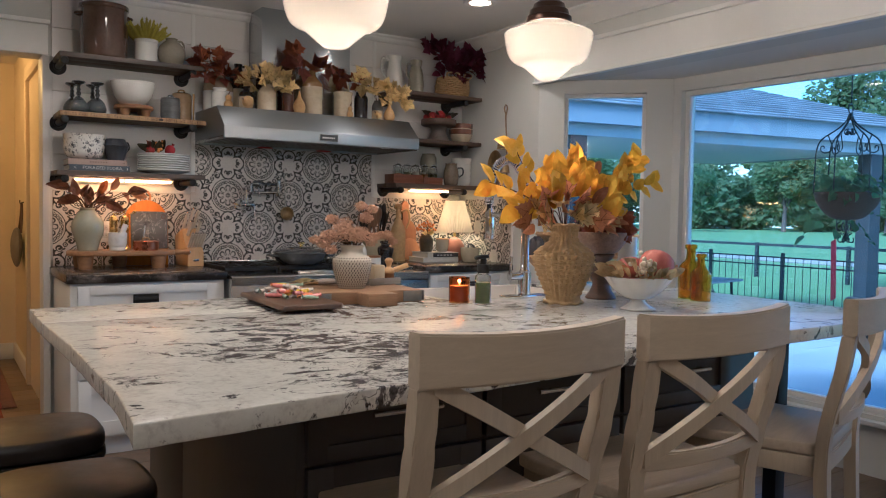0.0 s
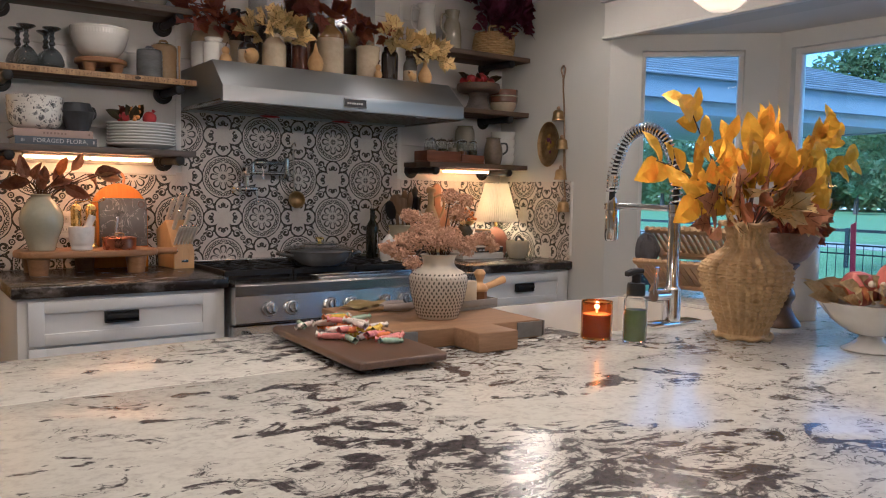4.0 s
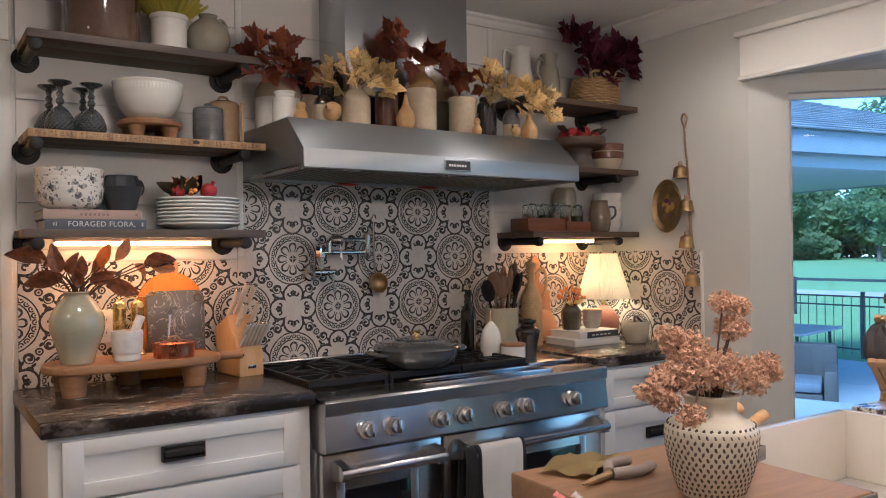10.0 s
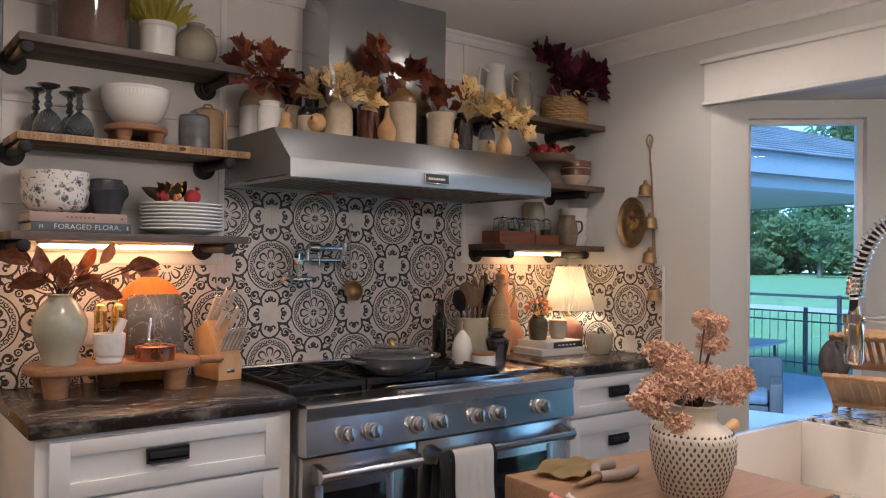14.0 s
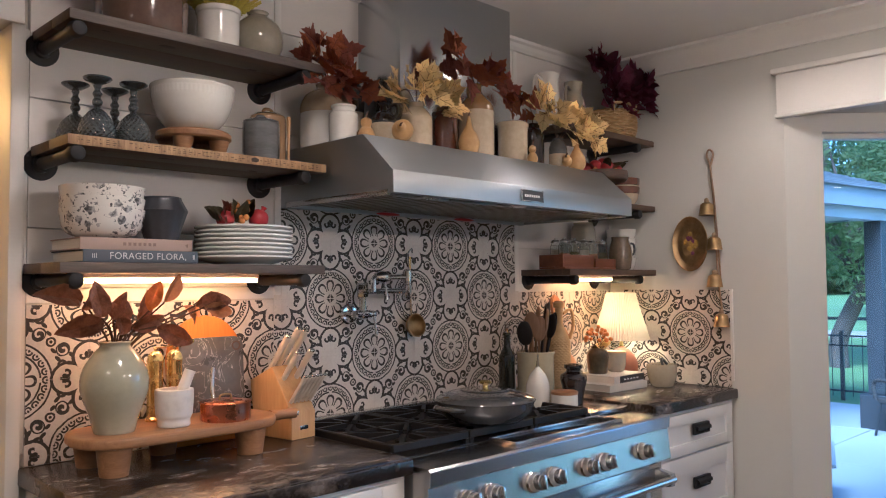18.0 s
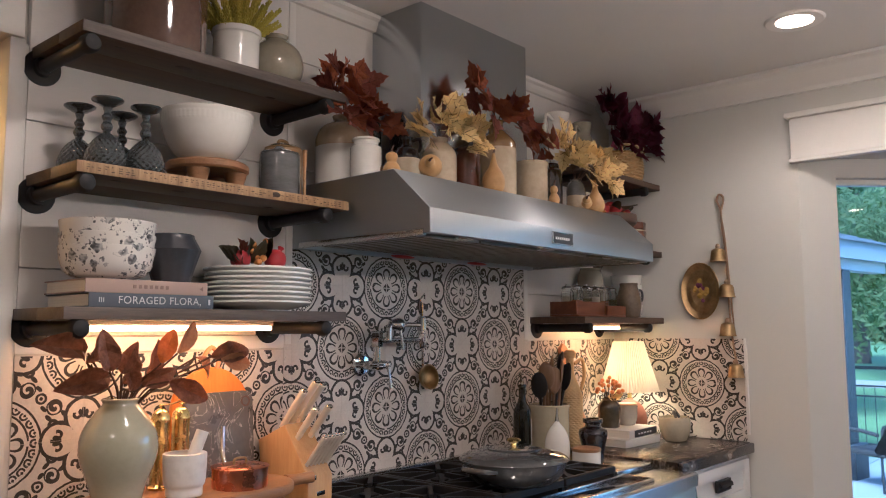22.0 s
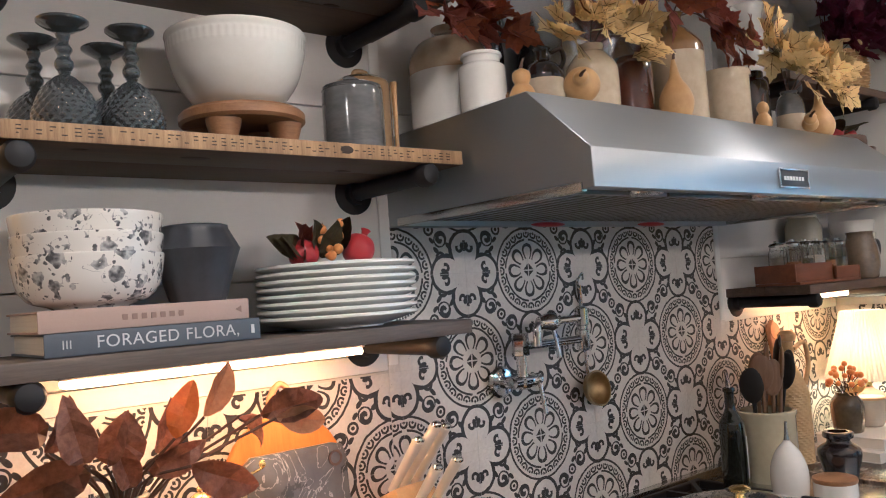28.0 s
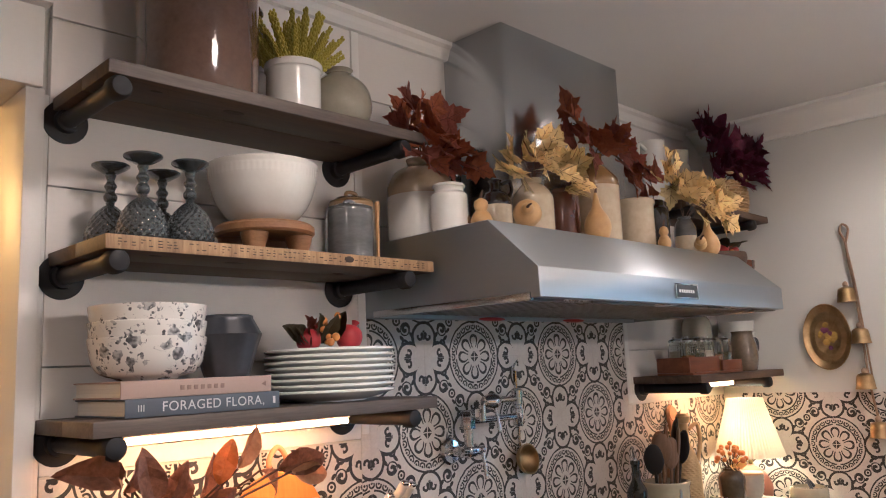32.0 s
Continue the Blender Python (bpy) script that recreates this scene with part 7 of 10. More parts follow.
loop_handle(t, [(-0.036, -0.01, 0.185), (-0.078, -0.02, 0.19), (-0.086, -0.02, 0.13), (-0.050, -0.01, 0.085)], 0.006, GREYJUG)
t = thing("basket", "woven seagrass basket overflowing with dark plum foliage", "basket", 2.985, 4.365, S1)


def plait(a, z):
    row = int(z / 0.013)
    return 1 + 0.05 * math.cos(18 * a + math.pi * (row % 2)) + 0.03 * math.cos(2 * math.pi * z / 0.013)


prof = [(0.105 + 0.012 * math.sin(math.pi * k / 60), 0.0022 * k) for k in range(61)]
part("body", lathe([(0, 0)] + prof + [(r - 0.012, z) for r, z in reversed(prof)] + [(0, 0.004)], 72, None, None, plait), WICKER, t)
for s in (-1, 1):
    loop_handle(t, [(s * 0.085, -0.07, 0.12), (s * 0.10, -0.09, 0.15), (s * 0.03, -0.12, 0.15), (s * 0.02, -0.108, 0.12)], 0.006, WICKER)
spray(t, L_PLUM, [(-0.23, 0.30, 10, 0.06, -0.08), (-0.16, 0.26, 12, 0.07, -0.08), (-0.09, 0.22, 14, 0.075, -0.08), (-0.01, 0.22, 14, 0.075, -0.08), (0.06, 0.23, 14, 0.07, -0.08), (0.12, 0.25, 12, 0.06, -0.10), (0.08, 0.30, 8, 0.05, -0.06), (0.14, 0.18, 9, 0.05, -0.10), (-0.07, 0.29, 8, 0.05, -0.04), (-0.02, 0.16, 12, 0.08, -0.09), (-0.11, 0.17, 8, 0.06, -0.09)], 0.084, 8, (0, 0, 0.1))
t = thing("compote", "weathered footed compote heaped with red apples and berries", "compote", 2.865, 4.345, 1.737)
part("foot", lathe(profile_curve([(0.001, 0), (0.074, 0), (0.078, 0.006), (0.062, 0.035), (0.052, 0.07), (0.060, 0.096)], 4), 32), SHELFGREY, t)
part("dish", lathe(hollow([(0.062, 0.097), (0.100, 0.100), (0.118, 0.108), (0.122, 0.128), (0.120, 0.146)], 0.006, 4), 40), SHELFWOOD, t)
rnd = random.Random(15)
for k in range(12):
    a = 2.4 * k
    rr = 0.095 * math.sqrt((k + 0.3) / 12)
    part("apple", ball(rnd.uniform(0.020, 0.029), (rr * math.cos(a), rr * math.sin(a) * 0.8, 0.152 + 0.04 * (1 - rr / 0.1)), None, (1, 1, 0.92), 14, 9), POMEGRANATE, t)
for k in range(9):
    part("berry", ball(0.009, (0.085 * math.cos(0.7 * k), 0.07 * math.sin(0.7 * k), 0.152), None, (1, 1, 1), 10, 7), BERRY, t)
for k in range(10):
    put_leaf(t, L_GREEN[0], (0.06 * math.cos(k), 0.05 * math.sin(k), 0.16), (math.cos(k), math.sin(k) - 0.5, 0.6), (0, -0.8, 0.6), 0.085)
BANDED = glaze("brown_band_glaze", (0.17, 0.06, 0.03), (0.11, 0.04, 0.02))
for k in range(2):
    t = thing("stacked_bowl", "cream bowl with a red-brown glazed band in a stack", "bowl", 3.060, 4.36, 1.737 + 0.040 * k, 0, "stack of banded bowls")
    part("body", lathe(hollow([(0.050, 0), (0.056, 0.004), (0.074, 0.035), (0.079, 0.060)], 0.004, 4), 40), CREAM, t)
    part("band", lathe([(0.0785, 0.058), (0.0825, 0.061), (0.0845, 0.086), (0.084, 0.091), (0.079, 0.091), (0.076, 0.060)], 40), BANDED, t, "red-brown glazed rim")
t = thing("spice_tray", "red-brown wooden tray with glass spice jars on the shelf", "tray", 2.675, 4.335, S3)
for nm, q in (("tray_side", (-0.185, -0.055, 0.008, 0.03, -0.047, 0.060)), ("tray_side", (0.03, -0.066, 0.008, 0.175, -0.058, 0.046)), ("tray_side", (-0.185, 0.062, 0.008, 0.175, 0.070, 0.060)), ("tray_side", (-0.193, -0.055, 0.008, -0.1855, 0.07, 0.060)), ("tray_side", (0.1755, -0.066, 0.008, 0.183, 0.07, 0.046)), ("tray_bottom", (-0.193, -0.066, 0, 0.183, 0.07, 0.0075))):
    part(nm, box(*q, 0.001), REDWOOD, t)
SPICE = [mat("ground_spice", (0.35, 0.17, 0.06), (0.25, 0.11, 0.04), rough=0.9), mat("dried_herb", (0.14, 0.13, 0.05), (0.09, 0.08, 0.03), rough=0.9), mat("pale_salt", (0.62, 0.56, 0.46), (0.54, 0.48, 0.38), rough=0.9)]
for k in range(9):
    jx, jy = 2.675 - 0.145 + 0.069 * (k % 5) + 0.02 * (k // 5), 4.308 + 0.058 * (k // 5)
    j = thing("spice_jar", "small clear glass spice jar with a lid in the tray", "jar", jx, jy, S3 + 0.008, 0, "glass spice jars")
    part("glass", lathe(hollow([(0.023, 0), (0.026, 0.003), (0.026, 0.085), (0.021, 0.096), (0.021, 0.104)], 0.002, 2), 24), CLEAR, j)
    part("contents", lathe([(0, 0.004), (0.0225, 0.004), (0.0225, 0.058 + 0.008 * (k % 3)), (0, 0.060 + 0.008 * (k % 3))], 18), SPICE[k % 3], j)
    part("lid", lathe([(0, 0.1045), (0.023, 0.1045), (0.023, 0.111), (0.018, 0.116), (0.008, 0.118), (0.008, 0.124), (0, 0.125)], 20), CLEAR if k % 4 else CHROME, j)
t = vessel("stoneware_mug", "grey-brown stoneware mug with a dark handle", "mug", 2.945, 4.300, S3,
           [(0.038, 0), (0.046, 0.006), (0.054, 0.05), (0.050, 0.10), (0.040, 0.135), (0.042, 0.148), (0.039, 0.150)], glaze("grey_brown_glaze", (0.21, 0.16, 0.11), (0.12, 0.09, 0.06)))
loop_handle(t, [(0.046, -0.01, 0.12), (0.080, -0.02, 0.118), (0.084, -0.02, 0.08), (0.054, -0.012, 0.055)], 0.0055, SLATE)
for k in range(4):
    t = vessel("white_cup", "plain white cup in a stack in the corner", "cup", 3.085, 4.385, S3 + 0.045 * k,
               [(0.050, 0), (0.058, 0.004), (0.068, 0.03), (0.071, 0.052), (0.072, 0.058), (0.068, 0.058)], WHITEG, 0.004, 3, "stack of white cups")
t = vessel("storage_jar", "grey-white stoneware jar behind the spice jars", "jar", 2.84, 4.43, S3,
           [(0.046, 0), (0.052, 0.006), (0.056, 0.08), (0.057, 0.17), (0.050, 0.20), (0.044, 0.208), (0.046, 0.216), (0.042, 0.217)], GREYJUG)

# ---- on the tiled wall and the corner wall ----
t = thing("pot_filler", "folded chrome pot-filler tap on the tiled wall", "tap", 1.52, 4.49, 1.275)
Y = Matrix.Rotation(radians(90), 4, "X")
part("wall_flange", lathe([(0, 0), (0.034, 0), (0.036, 0.006), (0.030, 0.012), (0.014, 0.014), (0.014, 0.045), (0, 0.046)], 28, None, Y), CHROME, t)
part("valve", lathe([(0, 0), (0.014, 0), (0.014, 0.02), (0.019, 0.024), (0.019, 0.042), (0.015, 0.046), (0.015, 0.064), (0.011, 0.070), (0.011, 0.084), (0, 0.085)], 20, None, Matrix.Translation((-0.006, -0.052, 0)) @ Matrix.Rotation(radians(90), 4, "Y")), CHROME, t)
part("lever", tube([(0.072, -0.055, -0.004), (0.074, -0.060, -0.035), (0.077, -0.063, -0.078)], 0.004, 10, None, [0.0055, 0.0042, 0.0062]), CHROME, t)
part("riser", tube([(0.022, -0.055, 0.012), (0.022, -0.055, 0.105)], 0.0125, 16), CHROME, t)
part("collar", prism([(0.0195 * math.cos(math.pi * q / 3), 0.0195 * math.sin(math.pi * q / 3)) for q in range(6)], 0.058, 0.108, None, 0.002, Matrix.Translation((0.022, -0.055, 0))), CHROME, t)
part("arm", tube([(0.030, -0.055, 0.078), (0.225, -0.060, 0.078)], 0.0095, 14), CHROME, t)
part("elbow", lathe([(0, 0.050), (0.012, 0.050), (0.0165, 0.056), (0.0165, 0.098), (0.012, 0.102), (0.012, 0.108), (0.0165, 0.112), (0.0165, 0.150), (0.010, 0.156), (0, 0.157)], 20, None, Matrix.Translation((0.225, -0.060, 0))), CHROME, t)
part("arm", tube([(0.220, -0.061, 0.128), (0.060, -0.088, 0.128)], 0.0090, 14), CHROME, t)
part("spout_valve", lathe(profile_curve([(0.001, 0), (0.014, 0.004), (0.017, 0.014), (0.021, 0.030), (0.020, 0.044), (0.012, 0.056), (0.0095, 0.060)], 3), 20, None, Matrix.Translation((0.045, -0.090, 0.128)) @ Matrix.Rotation(radians(90), 4, "Y") @ Matrix.Rotation(radians(8), 4, "X")), CHROME, t)
part("spout", tube(smooth_line([(0.052, -0.090, 0.126), (0.040, -0.092, 0.118), (0.038, -0.093, 0.078)], 4), 0.0095, 14), CHROME, t)
part("lever", tube([(0.082, -0.098, 0.120), (0.085, -0.106, 0.085), (0.088, -0.108, 0.048)], 0.004, 10, None, [0.0055, 0.0042, 0.0062]), CHROME, t)
t = thing("ladle", "hanging ladle with a thin steel handle and a brass bowl", "ladle", 1.815, 4.488, 1.18)
part("handle", tube([(0, 0, 0.08), (-0.004, 0, 0.20), (-0.006, 0, 0.30)], 0.004, 8, None, [0.005, 0.0035, 0.006]), CHROME, t)
part("hook", tube(smooth_line([(-0.006, 0, 0.29), (-0.02, -0.008, 0.31), (-0.006, -0.012, 0.33), (0.006, -0.002, 0.315)], 4), 0.003, 8), CHROME, t)
part("bowl", lathe(hollow([(0.001, -0.004), (0.024, 0.002), (0.040, 0.016), (0.044, 0.032)], 0.003, 4), 28, None, Matrix.Translation((0, -0.002, 0.04)) @ Matrix.Rotation(radians(80), 4, "X")), OLDBRASS, t)
ROPE = mat("jute_rope", (0.34, 0.24, 0.15), (0.24, 0.165, 0.10), rough=0.85, scale=60, grain=220, bump=0.5)
t = thing("bell_string", "string of four aged brass bells on jute rope", "bells", 3.145, 3.94, 1.20)
part("rope", tube(smooth_line([(0, -0.03, 0.03), (0, -0.012, 0.19), (0, -0.006, 0.36), (0, 0.0, 0.52), (0, 0.012, 0.64), (0, 0.014, 0.70), (0, 0.03, 0.745), (0, 0.018, 0.77), (0, 0.0, 0.75), (0, 0.012, 0.70)], 5), 0.0045, 8), ROPE, t)
part("rope", tube(smooth_line([(-0.004, 0.014, 0.70), (-0.006, -0.004, 0.55), (-0.006, -0.02, 0.30), (-0.005, -0.028, 0.16)], 4), 0.0035, 8), ROPE, t)
for by, bz in ((0.026, 0.475), (-0.006, 0.32), (-0.004, 0.155), (-0.032, -0.018)):
    bell = part("bell", lathe(hollow([(0.036, 0), (0.033, 0.010), (0.030, 0.034), (0.026, 0.050), (0.012, 0.058)], 0.003, 3), 24, None, Matrix.Translation((-0.018, by, bz))), OLDBRASS, t, "aged brass bell")
    part("knot", ball(0.011, (-0.018, by, bz + 0.064), None, (1, 1, 1.3), 10, 8), ROPE, bell)
t = thing("wall_plate", "oval dark brass plate with a yellow painted flower", "wall plate", 3.155, 4.058, 1.552)
OV = Matrix.Rotation(radians(-90), 4, "Y")
part("plate", lathe([(0, 0.002), (0.066, 0.002), (0.076, 0.008), (0.086, 0.017), (0.088, 0.015), (0.080, 0.003), (0, 0.0005)], 48, None, Matrix.Diagonal((1, 1, 1.42, 1)) @ OV), OLDBRASS, t)
FLOWERY = mat("painted_yellow", (0.50, 0.33, 0.05), (0.30, 0.20, 0.04), rough=0.5, scale=60, grain=200)
FLOWERV = mat("painted_violet", (0.20, 0.06, 0.12), (0.12, 0.03, 0.08), rough=0.5)
rnd = random.Random(3)
for k in range(16):
    a, rr = rnd.uniform(0, 6.28), rnd.uniform(0, 0.035)
    m = Matrix.Translation((-0.004, rr * math.cos(a), 0.0 + 1.35 * rr * math.sin(a)))
    part("painted_petal", lathe([(0, 0), (rnd.uniform(0.006, 0.013), 0.0004), (0, 0.0022)], 10, None, m @ OV), FLOWERV if k % 5 == 0 else FLOWERY, t)
LINEN = mat("white_towel", (0.66, 0.64, 0.59), (0.56, 0.54, 0.50), rough=0.9, scale=6, grain=350, bump=0.4, sheen=0.3)
BLACKCLOTH = mat("black_towel", (0.022, 0.022, 0.024), (0.014, 0.014, 0.016), rough=0.9, scale=6, grain=350, bump=0.4)


def drape(x0, x1, drop, back, fold, seed):
    """A cloth hung over the bar, front and back, with soft folds."""
    bm, rows = bm_new(), []
    path = [(0.0235, -back), (0.022, -back * 0.5), (0.020, 0.0), (0.0165, 0.011), (0.006, 0.0185), (-0.006, 0.0185), (-0.0165, 0.011), (-0.0215, 0.0)] + [(-0.023 - 0.006 * k / 8, -drop * k / 8) for k in range(1, 9)]
    n = 22
    for i in range(n + 1):
        u = i / n
        x = x0 + (x1 - x0) * u
        row = []
        for j, (py, pz) in enumerate(path):
            fade = min(1.0, abs(pz) / 0.06) if pz < 0 else 0.0
            w = fold * fade * math.sin(u * 15 + seed + pz * 4) * (-1 if py < 0 else 1)
            row.append(bm.verts.new((x * (1 - 0.0) + 0.004 * fade * math.sin(pz * 20 + seed), -0.088 + py - abs(w) * (1 if py < 0 else -1) * 0.6, 0.664 + pz)))
        rows.append(row)
    for a, b in zip(rows, rows[1:]):
        for j in range(len(path) - 1):
            bm.faces.new((a[j], a[j + 1], b[j + 1], b[j]))
    bmesh.ops.recalc_face_normals(bm, faces=bm.faces)
    bmesh.ops.solidify(bm, geom=bm.faces[:], thickness=0.003)
    return bm


t = thing("tea_towel", "white linen towel with dark stripes hung over the oven handle", "towel", 1.86, 3.86, 0)
part("cloth", drape(-0.045, 0.135, 0.215, 0.15, 0.010, 0.4), LINEN, t)
part("dark_stripe", drape(0.1365, 0.149, 0.215, 0.15, 0.010, 0.4), BLACKCLOTH, t)
part("dark_stripe", drape(-0.062, -0.0465, 0.20, 0.14, 0.010, 0.4), BLACKCLOTH, t)
t = thing("tea_towel", "black towel folded over the oven handle beside a white one", "towel", 1.86, 3.86, 0)
part("cloth", drape(-0.115, -0.066, 0.24, 0.16, 0.008, 2.0), BLACKCLOTH, t)
# ---- in the hall ----
t = thing("hall_rug", "worn red patterned runner on the hall floor", "rug", -0.12, 6.0, 0.003)
RUG = mat("red_wool", (0.34, 0.075, 0.045), (0.20, 0.06, 0.06), rough=0.95, scale=9, grain=160, bump=0.6)
part("field", box(-0.40, -0.82, 0, 0.40, 0.82, 0.009, 0.002), RUG, t)
RUGEDGE = mat("brown_wool", (0.22, 0.11, 0.07), (0.12, 0.055, 0.045), rough=0.95, scale=12, grain=160, bump=0.6)
for sx in (-1, 1):
    part("border", box(sx * 0.44 - 0.039, -0.82, 0, sx * 0.44 + 0.039, 0.82, 0.009, 0.002), RUGEDGE, t)
t = thing("hanging_bag", "slack grey canvas bag hanging from a hook in the hall", "bag", 0.452, 6.28, 0.80)
bm = ball(1, (0, 0, 0.14), None, (0.042, 0.17, 0.145), 28, 18)
for v in bm.verts:
    v.co.x *= 0.75 + 0.25 * math.sin(16 * v.co.y + 5 * v.co.z)
    v.co.y *= 1.0 - 0.25 * max(0.0, (v.co.z - 0.14) / 0.14)
part("body", bm, mat("grey_canvas", (0.22, 0.20, 0.175), (0.16, 0.145, 0.125), rough=0.9, scale=10, grain=220, bump=0.4), t)
part("strap", tube(smooth_line([(0.02, -0.09, 0.25), (0.030, -0.04, 0.38), (0.032, 0.0, 0.46), (0.030, 0.04, 0.38), (0.02, 0.09, 0.25)], 5), 0.008, 8), TWIG, t)
part("hook", tube([(0.048, 0, 0.47), (0.022, 0, 0.462), (0.020, 0, 0.485)], 0.005, 8), BLACKIRON, t)

# ---- things on the island ----
I0 = 0.9148
t = thing("serving_tray", "dark walnut tray board on small feet, piled with wrapped sweets", "tray", 0.975, 2.315, I0, -2)
out = [(-0.108, -0.248), (0.092, -0.246), (0.105, -0.23), (0.108, 0.21), (0.098, 0.228), (-0.098, 0.230), (-0.108, 0.215), (-0.115, -0.23)]
part("board", prism(out, 0.012, 0.029, None, 0.006), DARKWOOD, t)
for fx, fy in ((-0.07, -0.19), (0.07, -0.19), (-0.07, 0.19), (0.07, 0.19)):
    part("foot", box(fx - 0.014, fy - 0.014, 0, fx + 0.014, fy + 0.014, 0.0118, 0.003), DARKWOOD, t)
SWEETS = [mat("sweet_" + n, c, shade(c, 0.8), rough=0.25, scale=60, coat=0.4) for n, c in (("pink", (0.85, 0.32, 0.30)), ("yellow", (0.88, 0.62, 0.06)), ("white", (0.82, 0.74, 0.68)), ("orange", (0.88, 0.30, 0.10)), ("lilac", (0.50, 0.42, 0.50)), ("mint", (0.42, 0.55, 0.42)))]
rnd = random.Random(33)


def sweet_mesh(name, material):
    bm = lathe([(0.010, -0.047), (0.004, -0.036), (0.0095, -0.031), (0.0105, -0.026), (0.0105, 0.026), (0.0095, 0.031), (0.004, 0.036), (0.010, 0.047)], 12, None, None, lambda a, z: 1 + (0.25 * math.cos(4 * a) if abs(z) > 0.034 else 0))
    me = bpy.data.meshes.new(name)
    bm.to_mesh(me)
    bm.free()
    me.polygons.foreach_set("use_smooth", [True] * len(me.polygons))
    me.materials.append(material)
    return me


SW = [sweet_mesh("wrapped_sweet", q) for q in SWEETS]
for k in range(46):
    lay = 0 if k < 24 else (1 if k < 38 else 2)
    r1 = (0.095, 0.075, 0.05)[lay]
    r2 = (0.16, 0.125, 0.08)[lay]
    ob = new("wrapped_sweet", SW[rnd.choice((0, 0, 0, 1, 1, 2, 2, 3, 3, 5))])
    ob.matrix_basis = pose(0.985 + rnd.uniform(-r1, r1) * 0.7, 2.35 + rnd.uniform(-r2, r2), I0 + 0.0375 + 0.013 * lay, rnd.uniform(-8, 8), 90 + rnd.uniform(-8, 8), rnd.choice((20, 30, -20, 60, 75, -50, 10)) + rnd.uniform(-15, 15)) @ Matrix.Diagonal((0.66, 0.66, 0.66, 1))
    tagged(ob, "small sweet in a twisted bright paper wrapper, on the tray", "sweet", "wrapped sweets on the tray")
t = thing("cutting_board", "thick old wooden cutting board with a stub handle and metal corners", "cutting board", 1.264, 2.45, I0, -2)
out = [(-0.215, -0.205), (-0.055, -0.215), (-0.055, -0.315), (0.055, -0.315), (0.055, -0.215), (0.205, -0.215), (0.215, 0.185), (-0.205, 0.20)]
BUTCHER = wood("butcher_block", (0.36, 0.22, 0.115), (0.20, 0.115, 0.055), 0, 0.55, 4.0, 0.25)
part("board", prism(out, 0, 0.046, None, 0.004), BUTCHER, t)
ZINC = mat("zinc", (0.30, 0.30, 0.29), (0.20, 0.20, 0.20), rough=0.5, metal=0.8, scale=20)
for q in ((-0.218, -0.209, 0.004, -0.125, -0.2045, 0.042), (-0.2195, -0.208, 0.004, -0.2152, -0.13, 0.042), (0.13, -0.2195, 0.004, 0.209, -0.2152, 0.042), (0.2155, -0.216, 0.004, 0.2195, -0.14, 0.042)):
    part("corner_plate", box(*q, 0.001), ZINC, t, "studded grey metal corner plate")
IB = I0 + 0.0465
t = vessel("dotted_vase", "cream vase printed with dark leaf dots, holding dried pink flowers", "vase", 1.245, 2.37, IB,
           [(0.045, 0), (0.051, 0.006), (0.066, 0.05), (0.073, 0.095), (0.068, 0.112), (0.048, 0.125), (0.040, 0.135), (0.041, 0.150), (0.046, 0.158), (0.042, 0.160)], glaze("chalk_cream", (0.58, 0.54, 0.45), (0.50, 0.46, 0.38), rough=0.4, coat=0.1))
DOT = mat("dark_dot", (0.07, 0.055, 0.045), (0.05, 0.04, 0.032), rough=0.5)
dots = bm_new()
prof = profile_curve([(0.051, 0.006), (0.066, 0.05), (0.073, 0.095), (0.068, 0.112)], 12)
for k in range(13):
    z = 0.012 + 0.0082 * k
    r = np.interp(z, [p[1] for p in prof], [p[0] for p in prof])
    for j in range(38):
        a = 2 * math.pi * (j + 0.5 * (k % 2)) / 38
        m = Matrix.Rotation(a, 4, "Z") @ Matrix.Translation((r - 0.0012, 0, z)) @ Matrix.Rotation(0.35 if k % 2 else -0.35, 4, "X") @ Matrix.Diagonal((0.0021, 0.0031, 0.0056, 1))
        bmesh.ops.create_icosphere(dots, subdivisions=1, radius=1.0, matrix=m)
tagged(part("printed_dots", dots, DOT, t), kind="stuff")
FLUFF = mat("dried_pink_flower", (0.58, 0.38, 0.25), (0.46, 0.28, 0.175), rough=0.9, scale=30, grain=200)
fl = bm_new()
rnd = random.Random(41)
sprays = [((-0.041, -0.01, 0.205), 0.050), ((-0.02, 0.03, 0.235), 0.040), ((0.035, 0.02, 0.20), 0.040), ((-0.085, 0.0, 0.19), 0.036), ((0.0, -0.035, 0.20), 0.042), ((-0.065, 0.02, 0.255), 0.024),
          ((0.03, 0.0, 0.305), 0.024), ((0.077, 0.01, 0.295), 0.022), ((0.048, 0.0, 0.262), 0.030), ((0.07, -0.02, 0.19), 0.022), ((0.10, -0.01, 0.196), 0.020), ((0.128, 0.0, 0.196), 0.024),
          ((0.155, 0.01, 0.172), 0.020), ((-0.134, -0.01, 0.18), 0.022), ((-0.094, -0.05, 0.145), 0.022), ((-0.11, -0.02, 0.165), 0.022), ((0.05, -0.04, 0.175), 0.026)]
